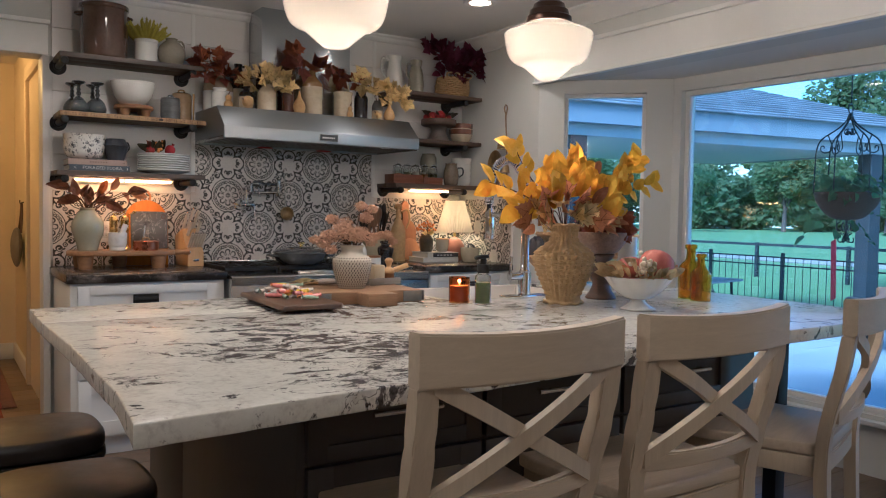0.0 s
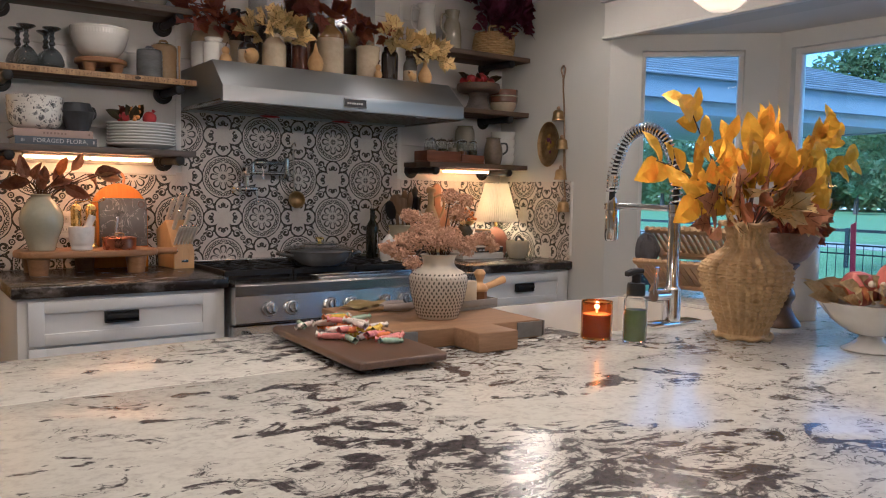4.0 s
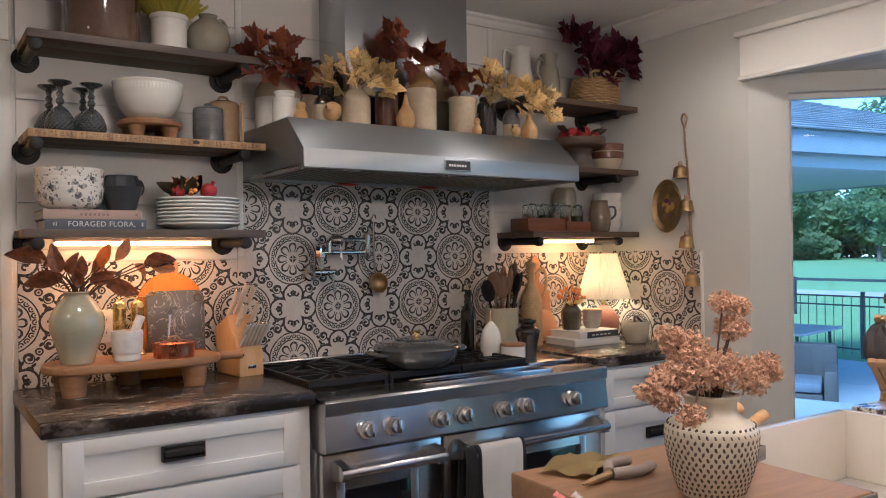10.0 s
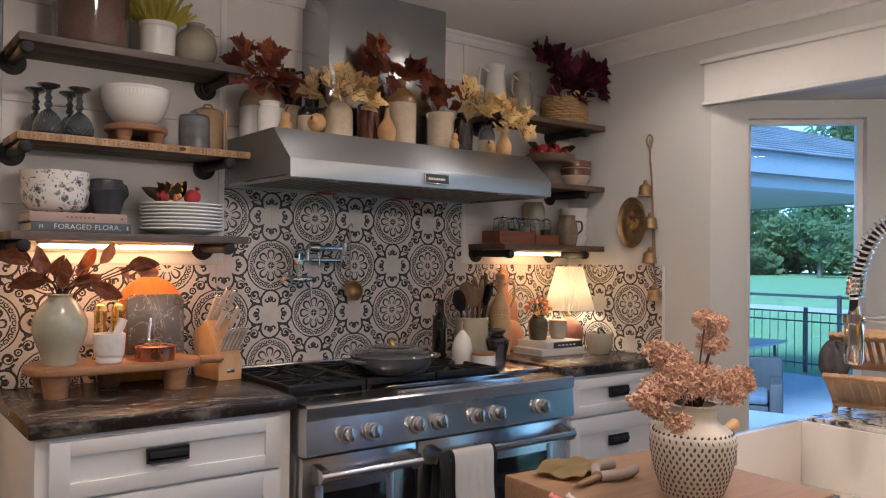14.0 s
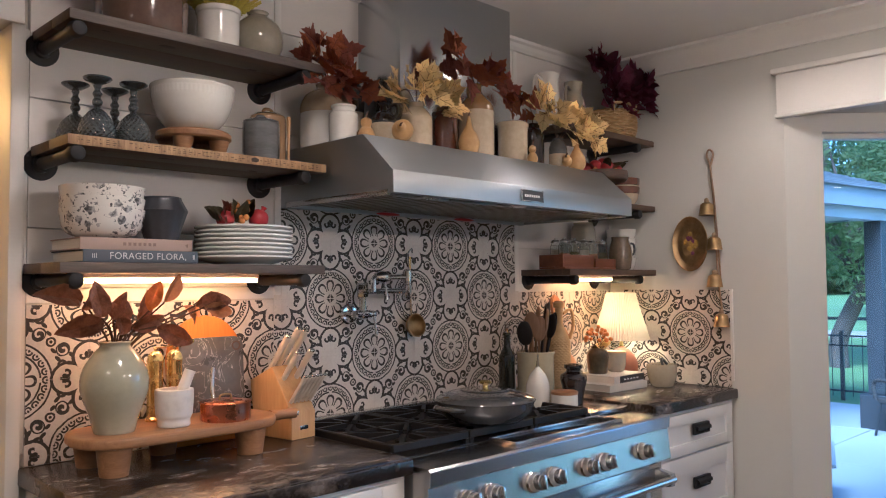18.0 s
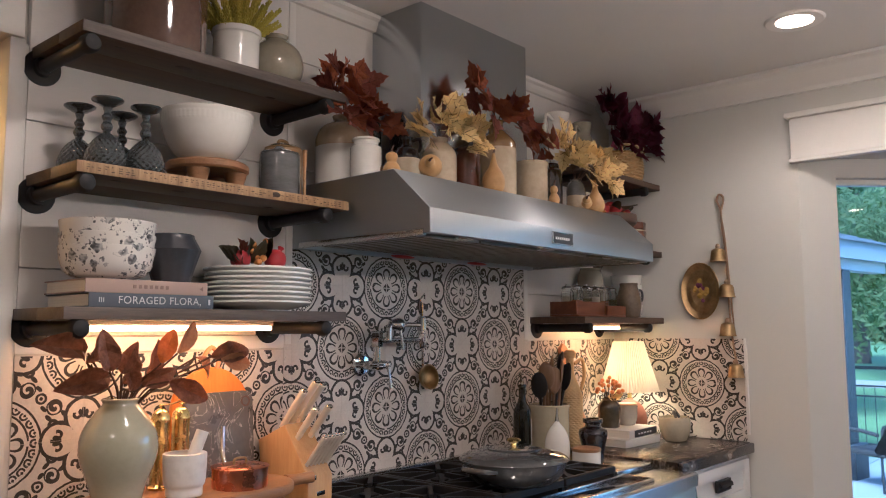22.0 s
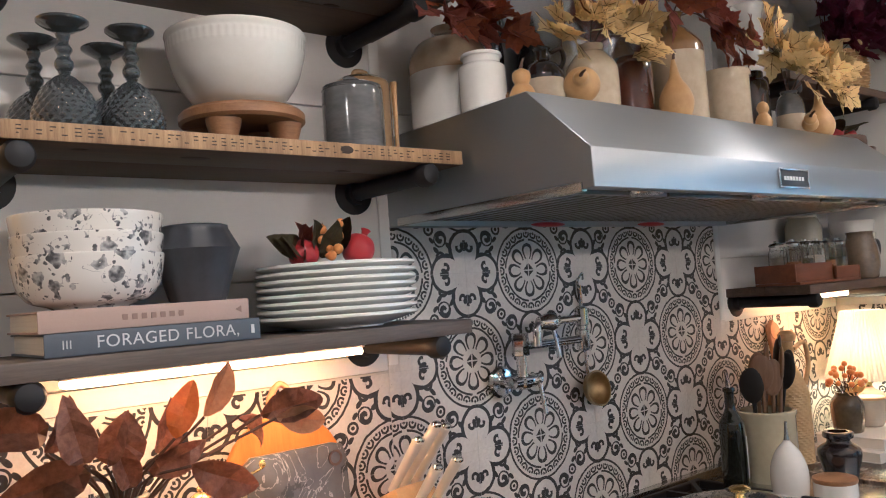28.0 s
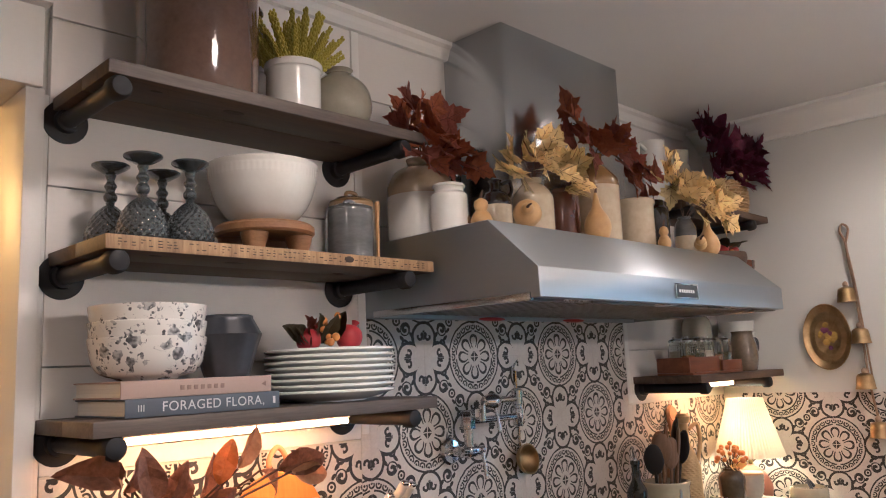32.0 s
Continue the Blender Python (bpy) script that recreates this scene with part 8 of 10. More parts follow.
for c_, r_ in sprays:
    c_ = (c_[0] * 1.15, c_[1], c_[2])
    part("stem", tube(smooth_line([(0, 0, 0.10), (c_[0] * 0.35, c_[1] * 0.35, 0.19), c_], 4), 0.0017, 5), TWIG, t)
    for k in range(int(16000 * r_)):
        d = Vector((rnd.gauss(0, 1), rnd.gauss(0, 1), rnd.gauss(0, 1))).normalized() * r_ * rnd.random() ** 0.45
        s = rnd.uniform(0.0028, 0.0058)
        p = Vector(c_) + Vector((d.x, d.y, d.z * 0.75))
        v = [fl.verts.new(p + Vector((rnd.uniform(-s, s), rnd.uniform(-s, s), rnd.uniform(-s, s)))) for _ in range(4)]
        for f in ((0, 1, 2), (0, 2, 3), (0, 3, 1), (1, 3, 2)):
            fl.faces.new([v[q] for q in f])
tagged(part("blossom", fl, FLUFF, t, "cloud of tiny dried pink blossoms", False), kind="stuff")
CONCRETE = mat("concrete", (0.33, 0.30, 0.26), (0.26, 0.235, 0.20), rough=0.8, scale=20, grain=150, bump=0.2)
t = thing("soap_dish", "grey stone dish with a cream soap block and brush", "soap dish", 1.415, 2.475, IB, 8)
for q in ((-0.075, -0.045, 0, 0.075, 0.045, 0.006), (-0.075, -0.045, 0.0062, 0.075, -0.040, 0.026), (-0.075, 0.040, 0.0062, 0.075, 0.045, 0.026), (-0.075, -0.0398, 0.0062, -0.070, 0.0398, 0.026), (0.070, -0.0398, 0.0062, 0.075, 0.0398, 0.026)):
    part("dish_side", box(*q, 0.0015), CONCRETE, t)
SOAP = mat("cream_soap", (0.68, 0.58, 0.38), (0.60, 0.50, 0.32), rough=0.5, scale=20)
ob = part("soap_block", box(-0.036, -0.03, 0, 0.018, 0.03, 0.07, 0.005), SOAP, None, "", True, pose(1.405, 2.472, IB + 0.0065, 0, 0, 8))
tagged(ob, "tall cream block of soap standing in a stone dish", "soap")
t = thing("dish_brush", "round wooden dish brush with brown bristles", "brush", 1.465, 2.485, IB + 0.007, 15)
part("bristles", lathe([(0, 0), (0.022, 0), (0.020, 0.034), (0, 0.034)], 24, None, None, lambda a, z: 1 + 0.05 * math.cos(17 * a)), mat("brown_bristle", (0.24, 0.11, 0.035), (0.13, 0.055, 0.02), rough=0.9, grain=300, bump=0.6), t)
part("head", lathe(profile_curve([(0.022, 0.034), (0.024, 0.042), (0.018, 0.052), (0.009, 0.060), (0.013, 0.074), (0.017, 0.084), (0.010, 0.094), (0.001, 0.096)], 4), 24), BLOCKWOOD, t)
part("handle", tube([(0.012, -0.01, 0.045), (0.045, -0.02, 0.055), (0.075, -0.028, 0.064)], 0.010, 12, None, [0.009, 0.010, 0.011]), BLOCKWOOD, t)
GREYLINEN = mat("grey_linen", (0.34, 0.29, 0.26), (0.25, 0.21, 0.19), rough=0.9, grain=300, bump=0.4)
t = thing("garden_snips", "small snips with grey cloth-wrapped handles on the cutting board", "scissors", 1.165, 2.52, IB, 10)
for s in (-1, 1):
    part("grip", tube(smooth_line([(0.01, 0.004 * s, 0.010), (0.05, 0.03 * s, 0.012), (0.10, 0.024 * s, 0.011)], 5), 0.0095, 10), GREYLINEN, t)
    part("blade", tube([(0.01, 0.003 * s, 0.009), (-0.035, 0.004 * s, 0.008), (-0.07, 0.001 * s, 0.007)], 0.004, 8, None, [0.005, 0.0045, 0.0015]), OLDBRASS, t)
bm = bm_new()
n = 14
g2 = [[bm.verts.new((-0.07 + 0.14 * i / n, -0.05 + 0.10 * j / n, 0.004 + 0.007 * (1 + math.sin(i * 0.55 + j * 0.3) * math.cos(j * 0.5)))) for j in range(n + 1)] for i in range(n + 1)]
for i in range(n):
    for j in range(n):
        bm.faces.new((g2[i][j], g2[i + 1][j], g2[i + 1][j + 1], g2[i][j + 1]))
bmesh.ops.solidify(bm, geom=bm.faces[:], thickness=0.003)
cl = thing("wrapping_cloth", "crumpled tan and grey cloth on the cutting board", "cloth", 1.18, 2.60, IB, 25)
part("cloth", bm, mat("mustard_cloth", (0.42, 0.33, 0.13), (0.30, 0.22, 0.09), rough=0.9, grain=300, bump=0.4), cl)

# sink, tap, soap and candle
SINKW = glaze("fireclay", (0.76, 0.72, 0.66), (0.72, 0.68, 0.62), rough=0.15, coat=0.4)
x0, x1, y0, y1 = SINK
t = thing("sink", "white fireclay apron sink set in the island", "sink", (x0 + x1) / 2, (y0 + y1) / 2, 0)
hx, hy = (x1 - x0) / 2, 0.262
for nm, q in (("rim", (-hx, -hy, 0.704, -hx + 0.022, hy + 0.03, 0.905)), ("rim", (hx - 0.022, -hy, 0.704, hx, hy + 0.03, 0.905)), ("rim", (-hx + 0.0222, -hy, 0.704, hx - 0.0222, -hy + 0.022, 0.905)), ("apron", (-hx + 0.0222, hy + 0.006, 0.704, hx - 0.0222, hy + 0.03, 0.905)), ("basin_floor", (-hx + 0.0222, -hy + 0.0222, 0.704, hx - 0.0222, hy + 0.0058, 0.724))):
    part(nm, box(*q, 0.004), SINKW, t)
t = thing("kitchen_tap", "tall chrome spring-neck tap on a long base plate", "tap", 1.925, 2.195, I0, 0)
part("base_plate", box(-0.105, -0.028, 0, 0.105, 0.028, 0.010, 0.004), CHROME, t)
part("post", lathe([(0.026, 0.010), (0.026, 0.10), (0.020, 0.105), (0.0165, 0.11), (0.0165, 0.315), (0.020, 0.317), (0.020, 0.337), (0, 0.338)], 24), CHROME, t)
part("lever_body", tube([(-0.02, 0, 0.085), (-0.075, 0.0, 0.085)], 0.017, 14), CHROME, t)
part("lever", tube([(-0.07, 0, 0.09), (-0.072, -0.004, 0.13), (-0.073, -0.008, 0.165)], 0.006, 10), CHROME, t)
arc = smooth_line([(0, 0, 0.30), (0.0, 0.0, 0.42), (-0.008, 0.03, 0.51), (-0.02, 0.085, 0.552), (-0.032, 0.15, 0.53), (-0.036, 0.192, 0.45), (-0.034, 0.205, 0.37), (-0.032, 0.206, 0.30)], 14)
part("hose", tube(arc, 0.009, 10), BLACKIRON, t)
spring = bm_new()
turns = 42
pts, last = [], None
m_ = len(arc) - 1
for k in range(turns * 10 + 1):
    u = k / (turns * 10) * m_ * 0.86
    i = min(int(u), m_ - 1)
    p = arc[i].lerp(arc[i + 1], u - i)
    d = (arc[i + 1] - arc[i]).normalized()
    s = Vector((1, 0, 0)) - d * d.x
    s.normalize()
    q = d.cross(s)
    a = 2 * math.pi * k / 10
    pts.append(p + 0.0165 * (math.cos(a) * s + math.sin(a) * q))
part("spring", tube(pts, 0.0032, 6, spring), CHROME, t)
part("spring_collar", tube([arc[-24], arc[-18]], 0.018, 16), CHROME, t)
part("spray_head", lathe([(0, 0), (0.018, 0), (0.021, 0.008), (0.021, 0.085), (0.016, 0.10), (0.010, 0.13), (0, 0.131)], 24, None, Matrix.Translation((-0.030, 0.206, 0.225))), CHROME, t)
part("support_arm", tube([(0, 0, 0.326), (-0.015, 0.10, 0.328), (-0.030, 0.206, 0.329)], 0.009, 10), CHROME, t)
part("arm_ring", tube([(-0.030, 0.206, 0.318), (-0.030, 0.206, 0.338)], 0.024, 20), CHROME, t)
AMBER = glass("amber_glass", (0.80, 0.36, 0.06), 0.02, 1.45)
t = thing("candle", "lit candle in an amber glass tumbler", "candle", 1.58, 2.148, I0)
part("tumbler", lathe(hollow([(0.036, 0), (0.039, 0.004), (0.0395, 0.088), (0.039, 0.090)], 0.003, 2), 36), AMBER, t)
part("wax", lathe([(0, 0.006), (0.035, 0.006), (0.035, 0.062), (0, 0.057)], 28), mat("amber_wax", (0.66, 0.36, 0.12), (0.56, 0.29, 0.09), rough=0.5, subsurface=0.3), t)
part("wick", tube([(0, 0, 0.055), (0.001, 0, 0.066)], 0.0009, 6), TWIG, t)
part("flame", lathe([(0, 0.064), (0.0026, 0.068), (0.0024, 0.073), (0, 0.081)], 12), glow("flame", (1.0, 0.45, 0.09), 9.0), t)
lamp("candle_flame", "POINT", (1.58, 2.148, I0 + 0.080), 0.12, (1.0, 0.5, 0.15), 0.006)
t = thing("soap_bottle", "clear bottle of green hand soap with a black pump", "soap bottle", 1.628, 2.065, I0)
part("bottle", lathe(hollow([(0.026, 0), (0.029, 0.004), (0.029, 0.095), (0.024, 0.108), (0.016, 0.114)], 0.002, 3), 32), CLEAR, t)
part("soap", lathe([(0, 0.004), (0.0265, 0.004), (0.0265, 0.080), (0, 0.080)], 28), mat("green_soap", (0.17, 0.25, 0.06), (0.14, 0.21, 0.05), rough=0.15, subsurface=0.2), t)
part("pump_collar", lathe([(0, 0.1145), (0.0215, 0.1145), (0.0228, 0.118), (0.0225, 0.138), (0.0205, 0.1455), (0.0115, 0.147), (0.0105, 0.168), (0, 0.1685)], 28), BLACKIRON, t)
head = prism([(-0.036, -0.006), (-0.034, -0.008), (-0.012, -0.010), (0.016, -0.010), (0.020, -0.006), (0.020, 0.006), (0.016, 0.010), (-0.012, 0.010), (-0.034, 0.008), (-0.036, 0.006)], 0.1687, 0.181, None, 0.003)
for v in head.verts:
    v.co.z -= 0.006 * max(0.0, -v.co.x - 0.012) / 0.024
part("pump_head", head, BLACKIRON, t)

# dish rack
RACKW = wood("beech_rack", (0.55, 0.375, 0.19), (0.43, 0.275, 0.13), 1, 0.5, 4, 0.1, 0.1)
t = thing("dish_rack", "two-tier folding beech dish rack of slatted boards beside the sink", "dish rack", 2.549, 2.535, I0, 17)


def slatted_board(t, top, foot, count, fill, half=0.215):
    """One leaning board of the rack: a rail along its top and bottom edge and slats between, with slots where plates stand."""
    (x0, z0), (x1, z1) = top, foot
    run = math.hypot(x1 - x0, z1 - z0)
    lean = Matrix.Translation((x0, 0, z0)) @ Matrix.Rotation(math.atan2(z0 - z1, x1 - x0), 4, "Y")

    def laid(bm):
        bmesh.ops.transform(bm, matrix=lean, verts=bm.verts)
        return bm

    part("rail", laid(box(0, -half, -0.007, 0.024, half, 0.007, 0.002)), RACKW, t)
    part("rail", laid(box(run - 0.026, -half, -0.007, run, half, 0.007, 0.002)), RACKW, t)
    pitch = 2 * (half - 0.012) / count
    for k in range(count + 1):
        y = -half + 0.012 + pitch * k
        w = pitch * fill / 2
        part("slat", laid(box(0.0242, y - w, -0.0055, run - 0.0262, y + w, 0.0055)), RACKW, t)
        part("knuckle", laid(box(-0.005, y - w, -0.0055, -0.0002, y + w, 0.0055)), RACKW, t)


slatted_board(t, (-0.178, 0.131), (-0.008, 0.030), 18, 0.80)
slatted_board(t, (-0.086, 0.242), (0.088, 0.128), 18, 0.50)
slatted_board(t, (0.158, 0.240), (0.040, 0.134), 18, 0.50)
for sy in (-0.207, 0.207):
    part("leg", tube([(-0.022, sy, 0.0), (0.014, sy, 0.040), (0.098, sy, 0.190), (0.146, sy, 0.228)], 0.009, 8), RACKW, t)
    part("leg", tube([(0.150, sy * 0.955, 0.0), (0.088, sy * 0.955, 0.118), (0.020, sy * 0.955, 0.148), (-0.070, sy * 0.955, 0.226)], 0.009, 8), RACKW, t)
part("stretcher", box(-0.030, -0.205, 0.020, -0.012, 0.205, 0.033, 0.002), RACKW, t)
part("stretcher", box(0.118, -0.205, 0.020, 0.134, 0.205, 0.033, 0.002), RACKW, t)
t = thing("dish_cloth", "dark grey cloth crumpled over the end of the dish rack", "cloth", 2.392, 2.690, I0 + 0.115)
bm = ball(1, (0, 0, 0.045), None, (0.046, 0.040, 0.055), 40, 24)
for v in bm.verts:
    a = math.atan2(v.co.y, v.co.x)
    v.co *= 1 + 0.10 * math.sin(7 * a + 20 * v.co.z) + 0.12 * noise.noise(v.co * 30)
part("cloth", bm, mat("charcoal_cloth", (0.10, 0.095, 0.10), (0.06, 0.056, 0.06), rough=0.95, grain=200, bump=0.5), t)

# wicker vase with yellow leaves
t = thing("wicker_vase", "tall woven wicker vase full of yellow autumn leaves", "vase", 1.928, 1.965, I0)


def basketwork(a, z):
    row = int(z / 0.0085)
    return 0.95 * (1 + 0.050 * math.cos(26 * a) + 0.020 * math.cos(26 * a + math.pi * (row % 2)) + 0.010 * math.cos(2 * math.pi * z / 0.0085))


shape = profile_curve([(0.062, 0.0), (0.070, 0.006), (0.064, 0.02), (0.080, 0.06), (0.108, 0.125), (0.117, 0.165), (0.108, 0.195), (0.072, 0.222), (0.056, 0.238), (0.052, 0.262), (0.060, 0.290), (0.066, 0.298)], 8)
zs = np.linspace(0.0, 0.298, 150)
prof = [(float(np.interp(z, [p[1] for p in shape], [p[0] for p in shape])), float(z)) for z in zs]
part("body", lathe([(0, 0)] + prof + [(0.054, 0.296), (0.045, 0.25), (0, 0.24)], 132, None, None, basketwork), WICKER, t)
for zz, rr in ((0.006, 0.070), (0.294, 0.066)):
    ring = [Vector(((rr + 0.003 * math.cos(9 * a)) * math.cos(a), (rr + 0.003 * math.cos(9 * a)) * math.sin(a), zz + 0.003 * math.sin(9 * a))) for a in [2 * math.pi * k / 72 for k in range(73)]]
    part("braided_rim", tube(ring, 0.0055, 8), WICKER, t)
rnd = random.Random(77)
BRANCHES = [([(-0.10, 0.0, 0.39), (-0.19, 0.0, 0.49), (-0.245, 0.01, 0.585)], 13), ([(-0.12, 0.02, 0.37), (-0.24, 0.02, 0.42), (-0.345, 0.02, 0.445)], 11), ([(-0.10, -0.03, 0.34), (-0.20, -0.04, 0.37), (-0.27, -0.04, 0.355)], 9),
            ([(0.01, 0.0, 0.41), (0.03, 0.01, 0.49), (0.05, 0.0, 0.555)], 13), ([(0.04, -0.04, 0.38), (0.085, -0.06, 0.43), (0.11, -0.05, 0.47)], 10), ([(0.06, -0.05, 0.34), (0.13, -0.07, 0.36), (0.19, -0.07, 0.345)], 9), ([(-0.03, 0.02, 0.40), (-0.05, 0.03, 0.46), (-0.08, 0.03, 0.50)], 8),
            ([(0.16, 0.0, 0.37), (0.30, 0.0, 0.47), (0.39, 0.0, 0.575)], 14), ([(0.20, 0.02, 0.39), (0.28, 0.02, 0.47), (0.315, 0.02, 0.525)], 8), ([(0.20, -0.02, 0.38), (0.34, -0.02, 0.44), (0.46, -0.01, 0.475)], 9)]
for k, (pts, n) in enumerate(BRANCHES):
    line = smooth_line([(0, 0, 0.25)] + pts, 8)
    part("branch", tube(line, 0.002, 6, None, [0.003 - 0.0018 * q / len(line) for q in range(len(line))]), TWIG, t)
    for q in range(n):
        u = 0.38 + 0.62 * q / (n - 1)
        i = min(len(line) - 2, int(u * (len(line) - 1)))
        d = (line[i + 1] - line[i]).normalized()
        side = d.cross(Vector((0, -1, 0))).normalized() * (1 if q % 2 else -1)
        put_leaf(t, L_YEL[q % 2], line[i], d * rnd.uniform(0.5, 1.0) + side * rnd.uniform(0.35, 0.9) + Vector((0, rnd.uniform(-0.5, 0.2), -0.1)), (rnd.uniform(-0.4, 0.4), -1, rnd.uniform(-0.1, 0.6)), rnd.uniform(0.058, 0.088))
spray(t, [L_YEL[1], L_YEL[1], L_YEL[0]], [(-0.03, 0.43, 9, 0.06, -0.03), (0.03, 0.47, 8, 0.05, -0.01), (0.06, 0.40, 9, 0.06, -0.05), (-0.09, 0.38, 7, 0.055, -0.05), (0.11, 0.36, 6, 0.05, -0.05)], 0.105, 78, (0, 0, 0.26), 0.6, 1.0)
spray(t, [L_STRAW[0], L_PEACH[0], L_PEACH[1]], [(-0.13, 0.345, 7, 0.06, -0.06), (-0.05, 0.345, 7, 0.06, -0.08), (0.05, 0.335, 7, 0.06, -0.08), (0.12, 0.31, 6, 0.05, -0.06), (-0.18, 0.315, 5, 0.05, -0.05), (0.10, 0.45, 5, 0.045, 0.03)], 0.092, 79, (0, 0, 0.26), 0.6, 0.8)

# pedestal, footed bowl and bottles
t = thing("wooden_pedestal", "dark turned wooden pedestal bowl with russet leaves", "pedestal bowl", 2.185, 2.03, I0)
part("base", lathe(profile_curve([(0.001, 0), (0.055, 0), (0.060, 0.008), (0.045, 0.03), (0.034, 0.06), (0.044, 0.085), (0.036, 0.11), (0.030, 0.14), (0.045, 0.165), (0.05, 0.178), (0.001, 0.18)], 4), 32), DARKWOOD, t)
part("bowl", lathe(hollow([(0.050, 0.181), (0.070, 0.195), (0.095, 0.235), (0.104, 0.262), (0.102, 0.266)], 0.006, 4), 40), mat("speckled_bowl", (0.36, 0.25, 0.19), (0.22, 0.14, 0.10), rough=0.4, scale=60, grain=200), t)
for k in range(26):
    a = 2.4 * k
    d = Vector((math.cos(a), math.sin(a), rnd.uniform(0.1, 1.0)))
    put_leaf(t, L_MAROON[1 - (k % 3 == 0)], Vector((0.02, 0, 0.25)) + d * 0.05, d + Vector((0.2, 0, 0)), (rnd.uniform(-0.4, 0.4), -1, 0.4), rnd.uniform(0.07, 0.105))
t = thing("jar_candle", "white label jar standing behind the autumn leaves", "candle jar", 2.36, 2.06, I0)
part("body", lathe([(0, 0), (0.038, 0), (0.04, 0.004), (0.04, 0.24), (0.036, 0.246), (0, 0.246)], 32), WHITEG, t)
t = thing("footed_bowl", "white scalloped footed bowl of dried flowers and fruit", "bowl", 2.045, 1.698, I0)
part("foot", lathe(profile_curve([(0.001, 0), (0.058, 0), (0.062, 0.005), (0.044, 0.014), (0.028, 0.028), (0.026, 0.036)], 4), 40, None, None, lambda a, z: 1 + 0.02 * math.cos(12 * a)), WHITEG, t)
part("bowl", lathe(hollow([(0.026, 0.036), (0.050, 0.044), (0.085, 0.068), (0.110, 0.100), (0.120, 0.114), (0.123, 0.118)], 0.005, 5), 96, None, None, lambda a, z: 1 + 0.035 * math.cos(12 * a) * max(0.0, (z - 0.07) / 0.046)), WHITEG, t)
PINKF = mat("faded_pink_fruit", (0.60, 0.20, 0.15), (0.45, 0.13, 0.10), rough=0.5, scale=15, grain=60, bump=0.25)
DRIED = leafy(mat("dried_green_leaf", (0.68, 0.58, 0.36), (0.52, 0.42, 0.24), rough=0.8, scale=12, vary=0.3), 0.4)
for px, py, pz, pr in ((0.035, -0.050, 0.158, 0.060), (-0.03, 0.02, 0.145, 0.042), (0.02, 0.045, 0.145, 0.042), (0.085, 0.01, 0.140, 0.030)):
    part("fruit", lathe(profile_curve([(0.001, -pr), (pr * 0.8, -pr * 0.6), (pr, 0), (pr * 0.8, pr * 0.65), (pr * 0.3, pr * 0.9), (0.001, pr * 0.95)], 4), 28, None, Matrix.Translation((px, py, pz)) @ Matrix.Rotation(0.4, 4, "Y"), lambda a, z: 1 + 0.04 * math.cos(8 * a)), PINKF, t)
L_DRY = leaf_mesh("dried_leaf", OVAL, DRIED, 0.35, 0.5, 0.06)
for k in range(64):
    a = 2.4 * k
    rr = 0.105 * math.sqrt((k + 0.5) / 64)
    d = Vector((math.cos(a), math.sin(a), rnd.uniform(0.2, 1.1)))
    put_leaf(t, L_DRY if k % 5 else L_PEACH[1], (rr * math.cos(a), rr * math.sin(a), 0.118 + 0.07 * (1 - rr / 0.105) * (a % 1.0)), d, (rnd.uniform(-0.4, 0.4), -1, 0.4), rnd.uniform(0.045, 0.075))
WBERRY = mat("white_berry", (0.76, 0.70, 0.58), (0.66, 0.59, 0.47), rough=0.4)
for k in range(26):
    part("berry", ball(0.0085, (-0.045 + rnd.gauss(0, 0.022), -0.07 + rnd.gauss(0, 0.015), 0.155 + rnd.gauss(0, 0.018)), None, (1, 1, 1), 9, 6), WBERRY, t)
YGLASS = glass("yellow_glass", (0.85, 0.50, 0.03), 0.02, 1.45)
for bx, by, k, lab in ((2.505, 1.80, 0.92, "small square-shouldered amber yellow glass bottle"), (2.545, 1.885, 1.08, "taller amber yellow glass bottle behind another")):
    t = thing("glass_bottle", lab, "bottle", bx, by, I0, 20, "amber bottles on the island")
    prof = [(0.032, 0), (0.036, 0.004), (0.037, 0.10), (0.034, 0.122), (0.016, 0.148), (0.014, 0.185), (0.018, 0.188), (0.018, 0.202), (0.014, 0.204)]
    part("bottle", lathe(hollow([(r * k * 1.22, z * k) for r, z in prof], 0.003, 3), 36), YGLASS, t)

# black stools at the island's end
LEATHER = mat("black_leather", (0.030, 0.026, 0.024), (0.018, 0.015, 0.014), rough=0.38, scale=14, grain=90, bump=0.25, coat=0.15)


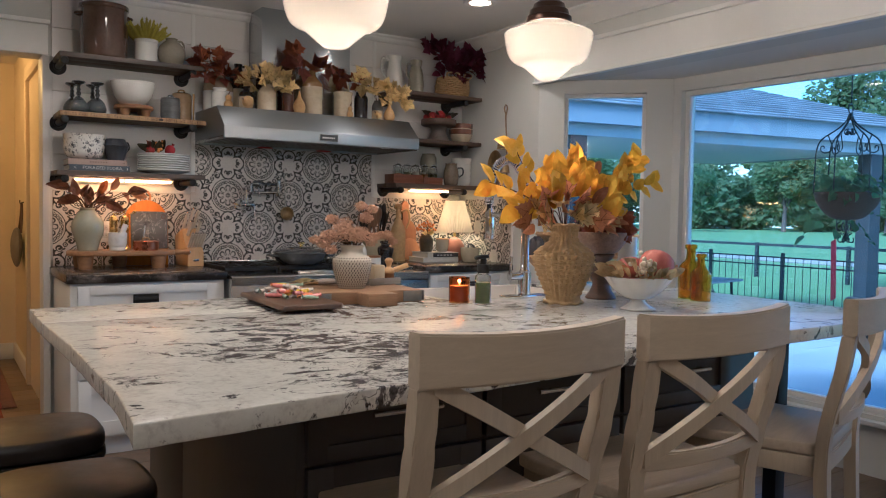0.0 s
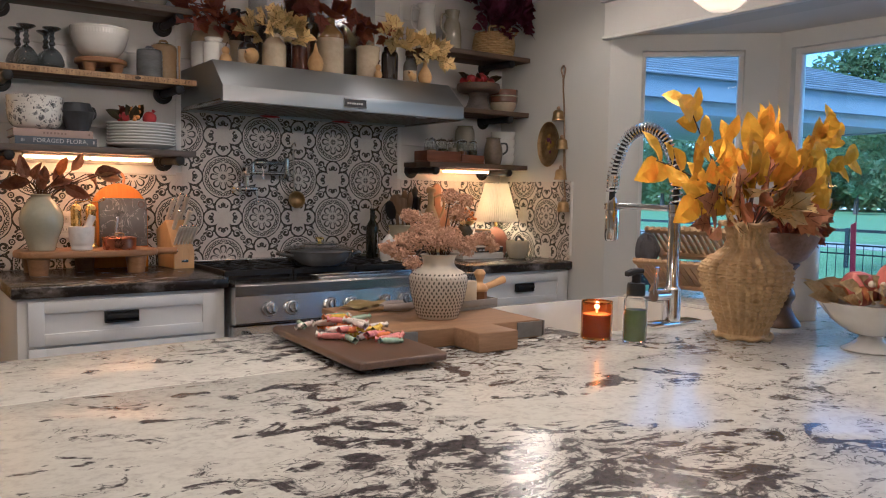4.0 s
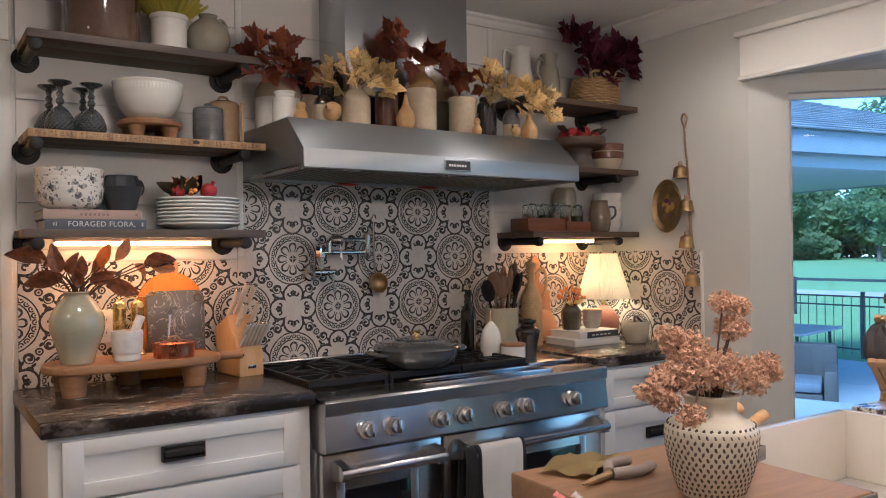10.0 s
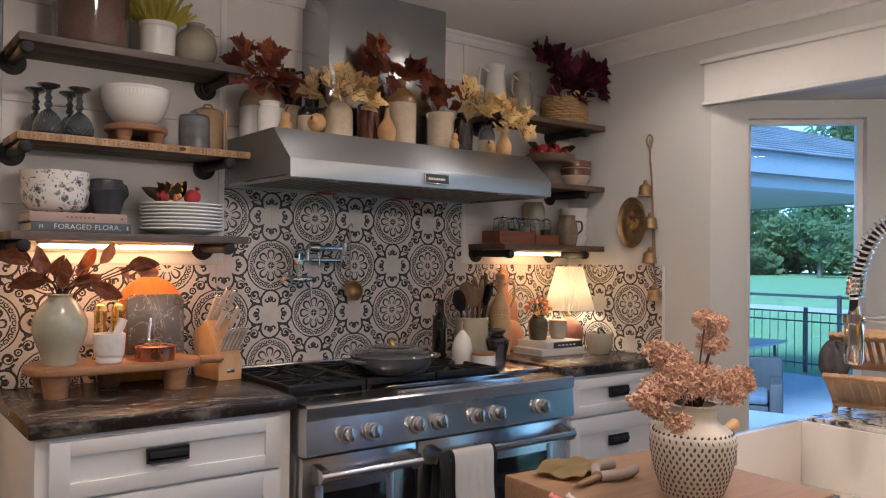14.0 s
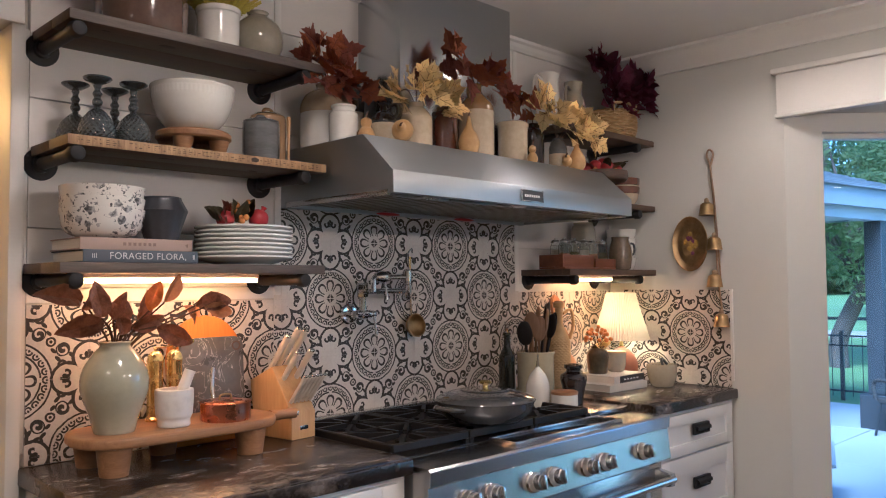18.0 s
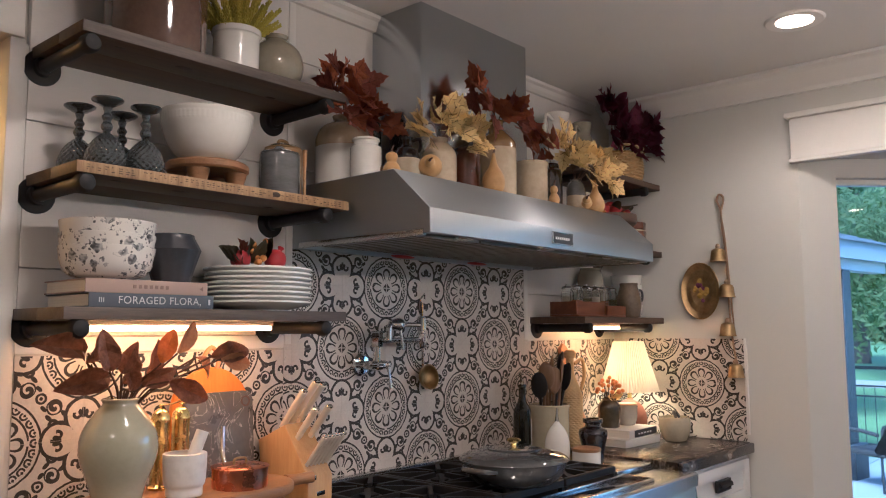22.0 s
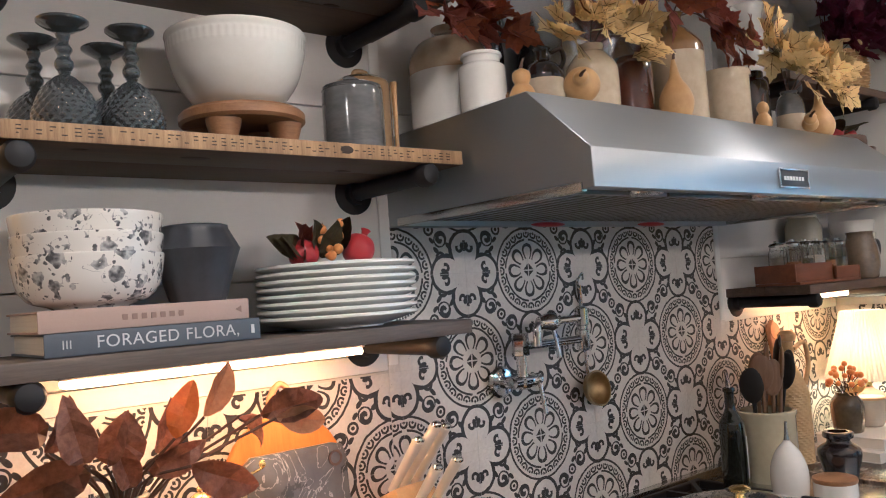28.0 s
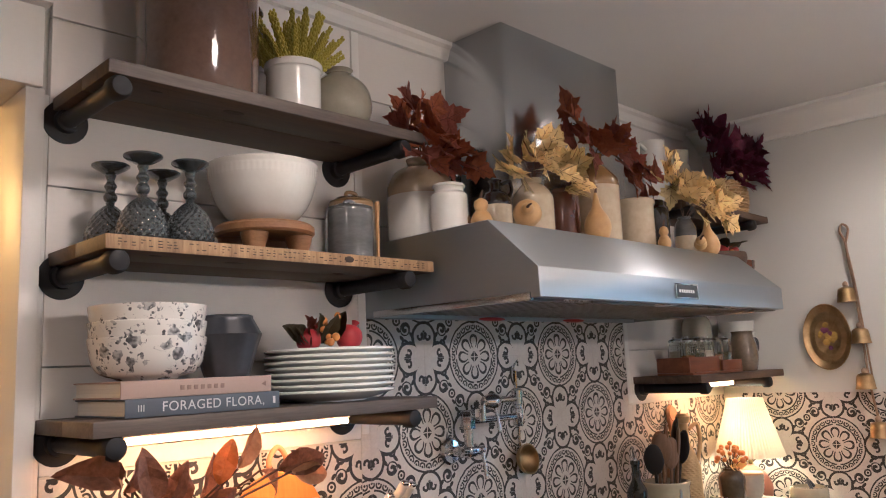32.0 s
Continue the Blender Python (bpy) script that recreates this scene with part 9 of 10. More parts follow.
def stool():
    t = thing("bar_stool", "black leather stool with a low studded back on metal legs", "stool", group="black stools at the island's end")
    out = [(0.20 * math.copysign(abs(math.cos(a)) ** 0.6, math.cos(a)), 0.20 * math.copysign(abs(math.sin(a)) ** 0.6, math.sin(a))) for a in [2 * math.pi * k / 40 for k in range(40)]]
    part("seat", prism(out, 0.485, 0.548, None, 0.022), LEATHER, t)
    part("seat_band", prism([(x * 1.01, y * 1.01) for x, y in out], 0.462, 0.4845, None, 0.003), BLACKIRON, t)
    bm, rings = bm_new(), []
    for k in range(15):
        a = math.pi + 0.75 * (-1 + 2 * k / 14)
        for_ring = []
        for r_, z_ in ((0.215, 0.50), (0.235, 0.50), (0.242, 0.62), (0.218, 0.62)):
            for_ring.append(bm.verts.new((r_ * math.cos(a), r_ * math.sin(a), z_)))
        rings.append(for_ring)
    for lo, hi in zip(rings, rings[1:]):
        for j in range(4):
            bm.faces.new((lo[j], lo[(j + 1) % 4], hi[(j + 1) % 4], hi[j]))
    bm.faces.new(rings[0][::-1]), bm.faces.new(rings[-1])
    bmesh.ops.recalc_face_normals(bm, faces=bm.faces)
    bmesh.ops.bevel(bm, geom=bm.edges[:], offset=0.006, segments=2, affect="EDGES")
    bk = part("backrest", bm, LEATHER, t)
    for k in range(9):
        a = math.pi + 0.65 * (-1 + 2 * k / 8)
        part("stud", ball(0.006, (0.2405 * math.cos(a), 0.2405 * math.sin(a), 0.605), None, (1, 1, 1), 8, 6), CHROME, bk)
    for sx in (-1, 1):
        for sy in (-1, 1):
            part("leg", tube([(sx * 0.14, sy * 0.14, 0.465), (sx * 0.20, sy * 0.20, 0)], 0.011, 10), BLACKIRON, t)
    for sx in (-1, 1):
        part("footrest", tube([(sx * 0.182, -0.182, 0.14), (sx * 0.182, 0.182, 0.14)], 0.008, 8), BLACKIRON, t)
        part("footrest", tube([(-0.182, sx * 0.182, 0.14), (0.182, sx * 0.182, 0.14)], 0.008, 8), BLACKIRON, t)
    return t


s = stool()
s.matrix_basis = pose(0.19, 2.47, 0, 0, 0, 0)
copy_thing(s, pose(0.215, 1.88, 0, 0, 0, 0))
# ---- the hall beyond the doorway ----
t = thing("tote_bag", "grey canvas bag hanging on the hall wall", "bag", 0.02, 6.93, 0.92)
part("bag", prism([(-0.16, 0), (0.16, 0), (0.19, 0.38), (-0.19, 0.38)], -0.04, 0.04, None, 0.02, UP), mat("grey_canvas", (0.22, 0.20, 0.17), (0.15, 0.135, 0.115), rough=0.9, grain=150, bump=0.3), t)
part("strap", tube(smooth_line([(-0.10, 0, 0.37), (-0.05, 0, 0.60), (0, 0.0, 0.72), (0.05, 0, 0.60), (0.10, 0, 0.37)], 5), 0.012, 8), mat("strap_canvas", (0.30, 0.27, 0.22), (0.22, 0.2, 0.16), rough=0.9), t)
t = thing("hall_rug", "rust-red patterned runner rug on the hall floor", "rug", 0.02, 5.5, 0.002)
part("pile", box(-0.42, -0.85, 0, 0.25, 1.2, 0.010, 0.003), mat("rust_rug", (0.30, 0.075, 0.035), (0.16, 0.045, 0.03), rough=0.95, scale=14, grain=160, bump=0.5, lo=0.42, hi=0.58), t)

# ---- outdoors ----
G = -0.36
GRASS = mat("lawn", (0.15, 0.22, 0.07), (0.10, 0.16, 0.05), rough=0.9, scale=0.35, grain=9.0, bump=0.3)
PATIO = mat("patio_concrete", (0.36, 0.36, 0.355), (0.30, 0.30, 0.295), rough=0.8, scale=1.2, grain=40, bump=0.15)
bm = bm_new()
for q in ((-1500, -1500), (1500, -1500), (1500, 1500), (-1500, 1500)):
    bm.verts.new((q[0], q[1], G))
bm.faces.new(bm.verts)
structure(part("ground", bm, GRASS))
for i in range(4):
    for j in range(5):
        structure(part("pavement", box(3.96 + 1.95 * i, -1.2 + 2.2 * j, G, 5.90 + 1.95 * i, 0.99 + 2.2 * j, G + 0.022 + 0.001 * (i % 2), 0.004, None, 1), PATIO))
WATER = mat("pond_water", (0.25, 0.32, 0.36), (0.22, 0.29, 0.33), rough=0.08, scale=0.2, bump=0.02)
structure(part("water", prism([(118, 70), (150, 60), (165, 110), (125, 130)], G + 0.01, G + 0.05), WATER))
ROADM = mat("gravel_path", (0.30, 0.27, 0.23), (0.24, 0.215, 0.18), rough=0.9, scale=1.5, grain=12)
structure(part("road", prism([(24, -40), (27, -40), (31, 60), (28, 60)], G + 0.005, G + 0.03), ROADM))

# patio roof on a black post
SHINGLE = mat("shingle", (0.15, 0.155, 0.165), (0.11, 0.115, 0.12), rough=0.85, scale=3, grain=40, bump=0.3, vary=0.25)
SOFFIT = mat("soffit_paint", (0.50, 0.50, 0.50), (0.44, 0.44, 0.44), rough=0.7, scale=2, stretch=(1, 8, 1))
GUTTER = mat("gutter_paint", (0.30, 0.31, 0.33), (0.26, 0.27, 0.285), rough=0.6, scale=2)
t = thing("patio_roof", "shingled patio roof with a pale fascia on black posts", "patio cover", 5.0, 5.95, G)
ang = math.atan2(-1.0, 6.3)
base = Matrix.Rotation(ang, 4, "Z")


def rbox(x0, y0, z0, x1, y1, z1, bevel=0.0):
    bm = box(x0, y0, z0, x1, y1, z1, bevel, None, 1)
    bmesh.ops.transform(bm, matrix=base, verts=bm.verts)
    return bm


E0 = 2.20 - G
part("fascia", rbox(-0.6, -0.02, E0, 6.42, 0.02, E0 + 0.223, 0.004), GUTTER, t)
part("fascia", rbox(6.38, 0.022, E0, 6.42, 4.4, E0 + 0.20, 0.004), GUTTER, t)
part("soffit", rbox(-0.6, 0.022, E0 + 0.02, 6.378, 4.4, E0 + 0.05), SOFFIT, t)
part("beam", rbox(-0.6, 0.09, E0 - 0.12, 6.2, 0.27, E0 + 0.018, 0.004), SOFFIT, t)
pitch = math.tan(radians(20))
rows = 16
for k in range(rows):
    v0, v1 = -0.06 + 2.3 * k / rows, -0.06 + 2.3 * (k + 1.12) / rows
    z0, z1 = E0 + 0.21 + pitch * (v0 + 0.06), E0 + 0.205 + pitch * (v1 + 0.06)
    n = 20
    for i in range(n):
        x0, x1 = -0.62 + 7.08 * i / n, -0.62 + 7.08 * (i + 1) / n - 0.006
        hip = 6.46 - max(0, v0) * 1.0
        if x0 > hip:
            continue
        x1 = min(x1, hip)
        bm = bm_new()
        q = [bm.verts.new(base @ Vector(p)) for p in ((x0, v0, z0), (x1, v0, z0), (x1, v1, z1), (x0, v1, z1), (x0, v0, z0 + 0.014), (x1, v0, z0 + 0.014), (x1, v1, z1 + 0.004), (x0, v1, z1 + 0.004))]
        for f in ((0, 3, 2, 1), (4, 5, 6, 7), (0, 1, 5, 4), (1, 2, 6, 5), (2, 3, 7, 6), (3, 0, 4, 7)):
            bm.faces.new([q[j] for j in f])
        part("shingle", bm, SHINGLE, t, "", False)
POSTB = mat("black_post", (0.030, 0.032, 0.036), (0.02, 0.021, 0.024), rough=0.55, scale=4, grain=60)
for px in (5.05, 0.6):
    p = part("post", rbox(px - 0.10, 0.08, 0.42, px + 0.10, 0.28, E0 - 0.121, 0.006), POSTB, t, "square black post")
    part("plinth", rbox(px - 0.17, 0.01, 0.0, px + 0.17, 0.35, 0.419, 0.008), POSTB, p)

# iron fence
IRON = mat("fence_iron", (0.02, 0.022, 0.024), (0.014, 0.015, 0.016), rough=0.5)
t = thing("iron_fence", "low black iron picket fence beyond the patio", "fence", 12.2, 2.0, G)
for k in range(14):
    part("post", box(-0.025, -6 + 1.5 * k - 0.025, 0, 0.025, -6 + 1.5 * k + 0.025, 1.02, 0.002, None, 1), IRON, t)
    if k < 13:
        for zz in (0.14, 0.80, 0.94):
            part("rail", box(-0.012, -6 + 1.5 * k + 0.026, zz - 0.012, 0.012, -6 + 1.5 * k + 1.474, zz + 0.012), IRON, t)
picket = None
for k in range(140):
    y = -6 + 0.14 * k
    if abs((y + 6) / 1.5 - round((y + 6) / 1.5)) * 1.5 < 0.04:
        continue
    if picket is None:
        picket = part("picket", box(-0.0045, -0.0045, 0.06, 0.0045, 0.0045, 0.93), IRON, t, "", False)
        picket.matrix_basis = pose(0, y, 0)
    else:
        ob = new("picket", picket.data)
        ob.parent, ob.matrix_basis = t, pose(0, y, 0)
t = thing("rail_fence", "dark pipe rail fence across the lawn", "fence", 19.0, 8.0, G)
for k in range(16):
    part("post", box(-0.04, -18 + 2.6 * k - 0.04, 0, 0.04, -18 + 2.6 * k + 0.04, 0.95, 0, None, 1), IRON, t)
part("rail", box(-0.03, -18, 0.86, 0.03, 21, 0.93), IRON, t)
REDM = mat("red_marker", (0.60, 0.03, 0.05), (0.45, 0.02, 0.04), rough=0.6)
t = thing("red_marker", "red cloth marker tied to the fence", "flag", 12.1, 7.02, G)
part("cloth", prism([(-0.05, 0.35), (0.03, 0.30), (0.06, 1.25), (-0.02, 1.30)], -0.012, 0.012, None, 0.004, Matrix(((0, 0, 1, 0), (1, 0, 0, 0), (0, 1, 0, 0), (0, 0, 0, 1)))), REDM, t)
part("pole", tube([(0.03, 0, 0), (0.03, 0, 1.7)], 0.008, 6), IRON, t)

# patio furniture
RATTAN = mat("dark_rattan", (0.050, 0.044, 0.040), (0.025, 0.022, 0.020), rough=0.7, scale=60, grain=200, bump=0.5)


def patio_chair():
    t = thing("patio_chair", "dark woven patio armchair on metal legs", "patio chair", group="patio chairs")
    part("seat", box(-0.27, -0.25, 0.36, 0.27, 0.27, 0.42, 0.02), RATTAN, t)
    bm, rows_ = bm_new(), []
    for i in range(13):
        a = math.pi * (0.02 + 0.96 * i / 12)
        rise = 0.42 + 0.50 * math.sin(a) ** 1.2
        rows_.append([bm.verts.new((0.30 * math.cos(a), 0.20 + 0.14 * math.sin(a), 0.40)), bm.verts.new((0.33 * math.cos(a), 0.20 + 0.22 * math.sin(a), rise))])
    for a_, b_ in zip(rows_, rows_[1:]):
        bm.faces.new((a_[0], b_[0], b_[1], a_[1]))
    bmesh.ops.solidify(bm, geom=bm.faces[:], thickness=0.03)
    part("back", bm, RATTAN, t)
    for sx in (-1, 1):
        part("arm", tube(smooth_line([(sx * 0.29, -0.24, 0.40), (sx * 0.31, -0.24, 0.60), (sx * 0.32, 0.0, 0.63), (sx * 0.31, 0.25, 0.60)], 4), 0.022, 8), RATTAN, t)
        for sy in (-1, 1):
            part("leg", tube([(sx * 0.24, sy * 0.22, 0.37), (sx * 0.28, sy * 0.27, 0)], 0.014, 8), IRON, t)
    return t


pc = patio_chair()
P0 = G + 0.023
pc.matrix_basis = pose(9.58, 4.87, P0, 0, 0, 150)
for q in ((9.2, 8.2, 30), (10.4, 3.6, 75)):
    copy_thing(pc, pose(q[0], q[1], P0, 0, 0, q[2]))
t = thing("lounge_chair", "low boxy dark woven lounge chair on the patio", "lounge chair", 7.46, 6.14, P0, -60)
part("seat", box(-0.255, -0.60, 0.06, 0.255, 0.0, 0.34, 0.02), RATTAN, t)
part("backrest", box(-0.38, 0.005, 0.06, 0.38, 0.13, 0.74, 0.03), RATTAN, t)
part("cushion", box(-0.25, -0.60, 0.345, 0.25, -0.01, 0.44, 0.035), mat("slate_cushion", (0.10, 0.11, 0.13), (0.075, 0.083, 0.10), rough=0.9, grain=160, bump=0.2), t, "slate blue seat cushion")
for sx in (-1, 1):
    part("arm", box(sx * 0.32 - 0.06, -0.62, 0.06, sx * 0.32 + 0.06, 0.0, 0.56, 0.025), RATTAN, t)
    for y in (-0.56, 0.07):
        part("leg", box(sx * 0.32 - 0.025, y - 0.025, 0, sx * 0.32 + 0.025, y + 0.025, 0.058), IRON, t)
t = thing("patio_table", "grey patio table with dark legs", "patio table", 8.93, 7.24, P0, 10)
part("top", box(-0.6, -0.5, 0.69, 0.6, 0.5, 0.72, 0.006), PATIO, t)
for sx in (-1, 1):
    for sy in (-1, 1):
        part("leg", tube([(sx * 0.5, sy * 0.4, 0), (sx * 0.48, sy * 0.38, 0.689)], 0.02, 8), IRON, t)
t = thing("patio_table", "low pale patio table beside the window", "patio table", 5.9, 4.9, P0, 20)
part("top", box(-0.45, -0.45, 0.42, 0.45, 0.45, 0.45, 0.006), PATIO, t)
for sx in (-1, 1):
    for sy in (-1, 1):
        part("leg", tube([(sx * 0.4, sy * 0.4, 0), (sx * 0.38, sy * 0.38, 0.419)], 0.02, 8), IRON, t)

# hanging basket under the house eave
structure(part("trim", box(3.75, 0.3, 2.70, 5.15, 3.9, 2.80, 0.004), SOFFIT))
t = thing("hanging_planter", "lantern-shaped wrought-iron hanging planter with a trailing green plant", "hanging planter", 4.9, 2.615, 1.093)


def iron_curl(a, r, z, size, turn, name="scroll"):
    """A flat spiral of iron rod that stands out from the middle at angle a."""
    line = []
    for q in range(17):
        w = q / 16
        rad, ph = size * (1 - 0.72 * w), turn * 5.6 * w
        line.append(((r + rad * math.sin(ph)) * math.cos(a), (r + rad * math.sin(ph)) * math.sin(a), z + rad * math.cos(ph)))
    part(name, tube(line, 0.0045, 6), IRON, t)


for k in range(6):
    a = math.pi * k / 3 + 0.12
    line = smooth_line([(r_ * math.cos(a), r_ * math.sin(a), z_) for r_, z_ in ((0.010, 0.83), (0.028, 0.79), (0.084, 0.74), (0.195, 0.67), (0.228, 0.60), (0.234, 0.50), (0.238, 0.32))], 6)
    part("iron_rib", tube(line, 0.0055, 6), IRON, t)
    line = smooth_line([(r_ * math.cos(a), r_ * math.sin(a), z_) for r_, z_ in ((0.150, 0.70), (0.135, 0.665), (0.118, 0.625), (0.128, 0.598), (0.165, 0.585), (0.196, 0.598), (0.196, 0.625), (0.178, 0.628), (0.174, 0.612))], 4)
    part("tendril", tube(line, 0.0045, 6), IRON, t)
    iron_curl(a, 0.020, 0.715, 0.022, 1)
for k in range(4):
    a = math.pi * k / 2 + 0.12
    iron_curl(a, 0.045, 0.105, 0.034, 1)
    iron_curl(a, 0.045, 0.030, 0.036, -1)
part("stem", tube([(0, 0, 0.015), (0, 0, 0.150)], 0.010, 8), IRON, t)
part("collar", lathe([(0, 0.795), (0.014, 0.795), (0.018, 0.81), (0.016, 0.835), (0, 0.838)], 14), IRON, t)
part("ring", tube([(0.030 * math.sin(w), 0, 0.866 + 0.030 * math.cos(w)) for w in [2 * math.pi * q / 20 for q in range(21)]], 0.0045, 6), IRON, t)
part("hook", tube([(0, 0, 0.893), (0.006, 0, 0.93), (0, 0, 1.607)], 0.0045, 8), IRON, t)
part("bowl", lathe(hollow([(0.02, 0.15), (0.12, 0.17), (0.20, 0.24), (0.235, 0.31), (0.235, 0.33)], 0.01, 4), 32), mat("coco_liner", (0.13, 0.08, 0.05), (0.08, 0.05, 0.03), rough=0.95, scale=20, grain=120, bump=0.6), t)
POTHOS = leafy(mat("pothos_leaf", (0.30, 0.41, 0.20), (0.18, 0.28, 0.11), rough=0.45, scale=14, vary=0.35), 0.4)
L_POT = [leaf_mesh("pothos_leaf", ROUND, POTHOS, 0.2, 0.3), leaf_mesh("strap_leaf", OVAL, POTHOS, 0.3, 0.7)]
rnd = random.Random(8)
for k in range(130):
    a = rnd.uniform(0, 2 * math.pi)
    hang = rnd.random() < 0.22
    r = rnd.uniform(0.02, 0.24) if not hang else rnd.uniform(0.23, 0.33)
    z = rnd.uniform(0.32, 0.43) if not hang else rnd.uniform(0.0, 0.34)
    put_leaf(t, L_POT[0 if hang else k % 2], (r * math.cos(a), r * math.sin(a), z), (math.cos(a), math.sin(a), rnd.uniform(-0.8, 0.4)), (rnd.uniform(-0.5, 0.3), -0.6, 0.8), rnd.uniform(0.07, 0.12))

t.matrix_basis = t.matrix_basis @ Matrix.Diagonal((0.84, 0.84, 1.0, 1))

# trees
BARK = mat("bark", (0.10, 0.075, 0.055), (0.05, 0.038, 0.03), rough=0.9, scale=4, stretch=(1, 1, 0.25), grain=30, bump=0.6)
# Leaf colours are paler than real leaves, with distance haze put into them.
LEAFS = [leafy(m_, 0.72) for m_ in (mat("hazed_foliage_deep", (0.21, 0.27, 0.13), (0.17, 0.22, 0.10), rough=0.7, scale=1.5, vary=0.2), mat("hazed_foliage_light", (0.25, 0.30, 0.13), (0.20, 0.25, 0.10), rough=0.7, scale=1.5, vary=0.2))]


def leaf_cloud(rnd, clumps, per, size):
    """Many small leaf blades round clump centres, as one mesh."""
    verts, faces = [], []
    for cx, cy, cz, r in clumps:
        for _ in range(per):
            d = Vector((rnd.gauss(0, 1), rnd.gauss(0, 1), rnd.gauss(0, 0.75)))
            d = d.normalized() * r * (0.35 + 0.65 * rnd.random() ** 0.5)
            p = Vector((cx, cy, cz)) + d
            u = Vector((rnd.gauss(0, 1), rnd.gauss(0, 1), rnd.gauss(0, 1))).normalized()
            w = u.orthogonal().normalized()
            s = size * rnd.uniform(0.6, 1.3)
            i = len(verts)
            verts += [p - u * s, p + w * s * 0.45, p + u * s, p - w * s * 0.45]
            faces.append((i, i + 1, i + 2, i + 3))
    return verts, faces


def tree(x, y, h, seed, tone=0, per=190, size=0.16, bend=None):
    """A leafy tree; bend gives the bowed line of a crooked trunk."""
    rnd = random.Random(seed)
    t = thing("tree", "broad leafy green tree with a dark trunk on the lawn", "tree", x, y, G, 0 if bend else rnd.uniform(0, 360), "trees on the lawn")
    trunk = smooth_line([(0, 0, -0.05), (rnd.uniform(-0.1, 0.1), 0.05, h * 0.2), (rnd.uniform(-0.3, 0.3), rnd.uniform(-0.3, 0.3), h * 0.45), (rnd.uniform(-0.4, 0.4), rnd.uniform(-0.4, 0.4), h * 0.75)], 5)
    bm = tube(trunk, 0.2, 9, None, [h * 0.03 * (1 - 0.8 * k / len(trunk)) + 0.02 for k in range(len(trunk))])
    if bend:
        bm.free()
        trunk = smooth_line([Vector(p) for p in bend], 4)
        bm = tube(trunk, 0.2, 10, None, [0.19 - 0.10 * k / len(trunk) for k in range(len(trunk))])
    clumps = []
    for k in range(15):
        a = 2.4 * k + rnd.uniform(-0.3, 0.3)
        zz = h * rnd.uniform(0.33, 0.92)
        rr = h * 0.36 * math.sin(math.pi * min(0.98, max(0.12, (zz / h - 0.18) / 0.85))) * rnd.uniform(0.5, 1.0)
        p = Vector((rr * math.cos(a), rr * math.sin(a), zz))
        root = trunk[min(len(trunk) - 1, int(len(trunk) * min(0.95, 0.35 + 0.5 * k / 15)))]
        tube(smooth_line([root, (root + p) / 2 + Vector((0, 0, h * 0.03)), p], 3), 0.05, 6, bm, [h * 0.010 * (1 - 0.75 * q / 6) for q in range(7)])
        clumps.append((p.x, p.y, p.z, h * rnd.uniform(0.10, 0.18)))
    part("trunk", bm, BARK, t)
    verts, faces = leaf_cloud(rnd, clumps, per, size)
    me = bpy.data.meshes.new("crown")
    me.from_pydata(verts, [], faces)
    me.materials.append(LEAFS[tone])
    ob = new("crown", me)
    ob.parent = t
    tagged(ob, kind="stuff")
    return t


for k, (bearing, far, th) in enumerate(((2, 96, 9), (9, 102, 10), (16, 94, 8), (22, 108, 11), (28, 98, 9), (34, 104, 10), (40, 95, 8.5), (47, 106, 10.5), (53, 97, 9), (60, 100, 9))):
    tree(far * math.cos(radians(bearing)), far * math.sin(radians(bearing)), th, k + 1, k % 2, 300, 0.34)
tree(16.9, 8.15, 5.9, 31, 1, 1000, 0.075, [(0, 0, -0.05), (0.0, 0.0, 0.55), (0.10, -0.22, 1.15), (0.17, -0.38, 1.6), (0.11, -0.24, 2.1), (0.0, 0.04, 2.6), (-0.05, 0.3, 3.3), (0.1, 0.2, 4.6)])
for q in ((35.5, 10.2, 11.0, 32), (29.0, 7.6, 7.5, 33), (44.0, 13.5, 13.0, 34)):
    tree(q[0], q[1], q[2], q[3], q[3] % 2, 2200, 0.115)
rnd = random.Random(50)
clumps = []
for k in range(520):
    a = radians(-8 + 76 * rnd.random())
    d = rnd.uniform(112, 150)
    h = rnd.uniform(0.8, 10.0) * rnd.uniform(0.7, 1.15)
    clumps.append((d * math.cos(a), d * math.sin(a), G + h, rnd.uniform(1.8, 3.4)))
for tone in (0, 1):
    verts, faces = leaf_cloud(rnd, clumps[tone::2], 240, 0.6)
    me = bpy.data.meshes.new("far_woods")
    me.from_pydata(verts, [], faces)
    me.materials.append(LEAFS[tone])
    tagged(new("far_woods", me), "dense green woods along the far edge of the lawn", "woods", kind="stuff")
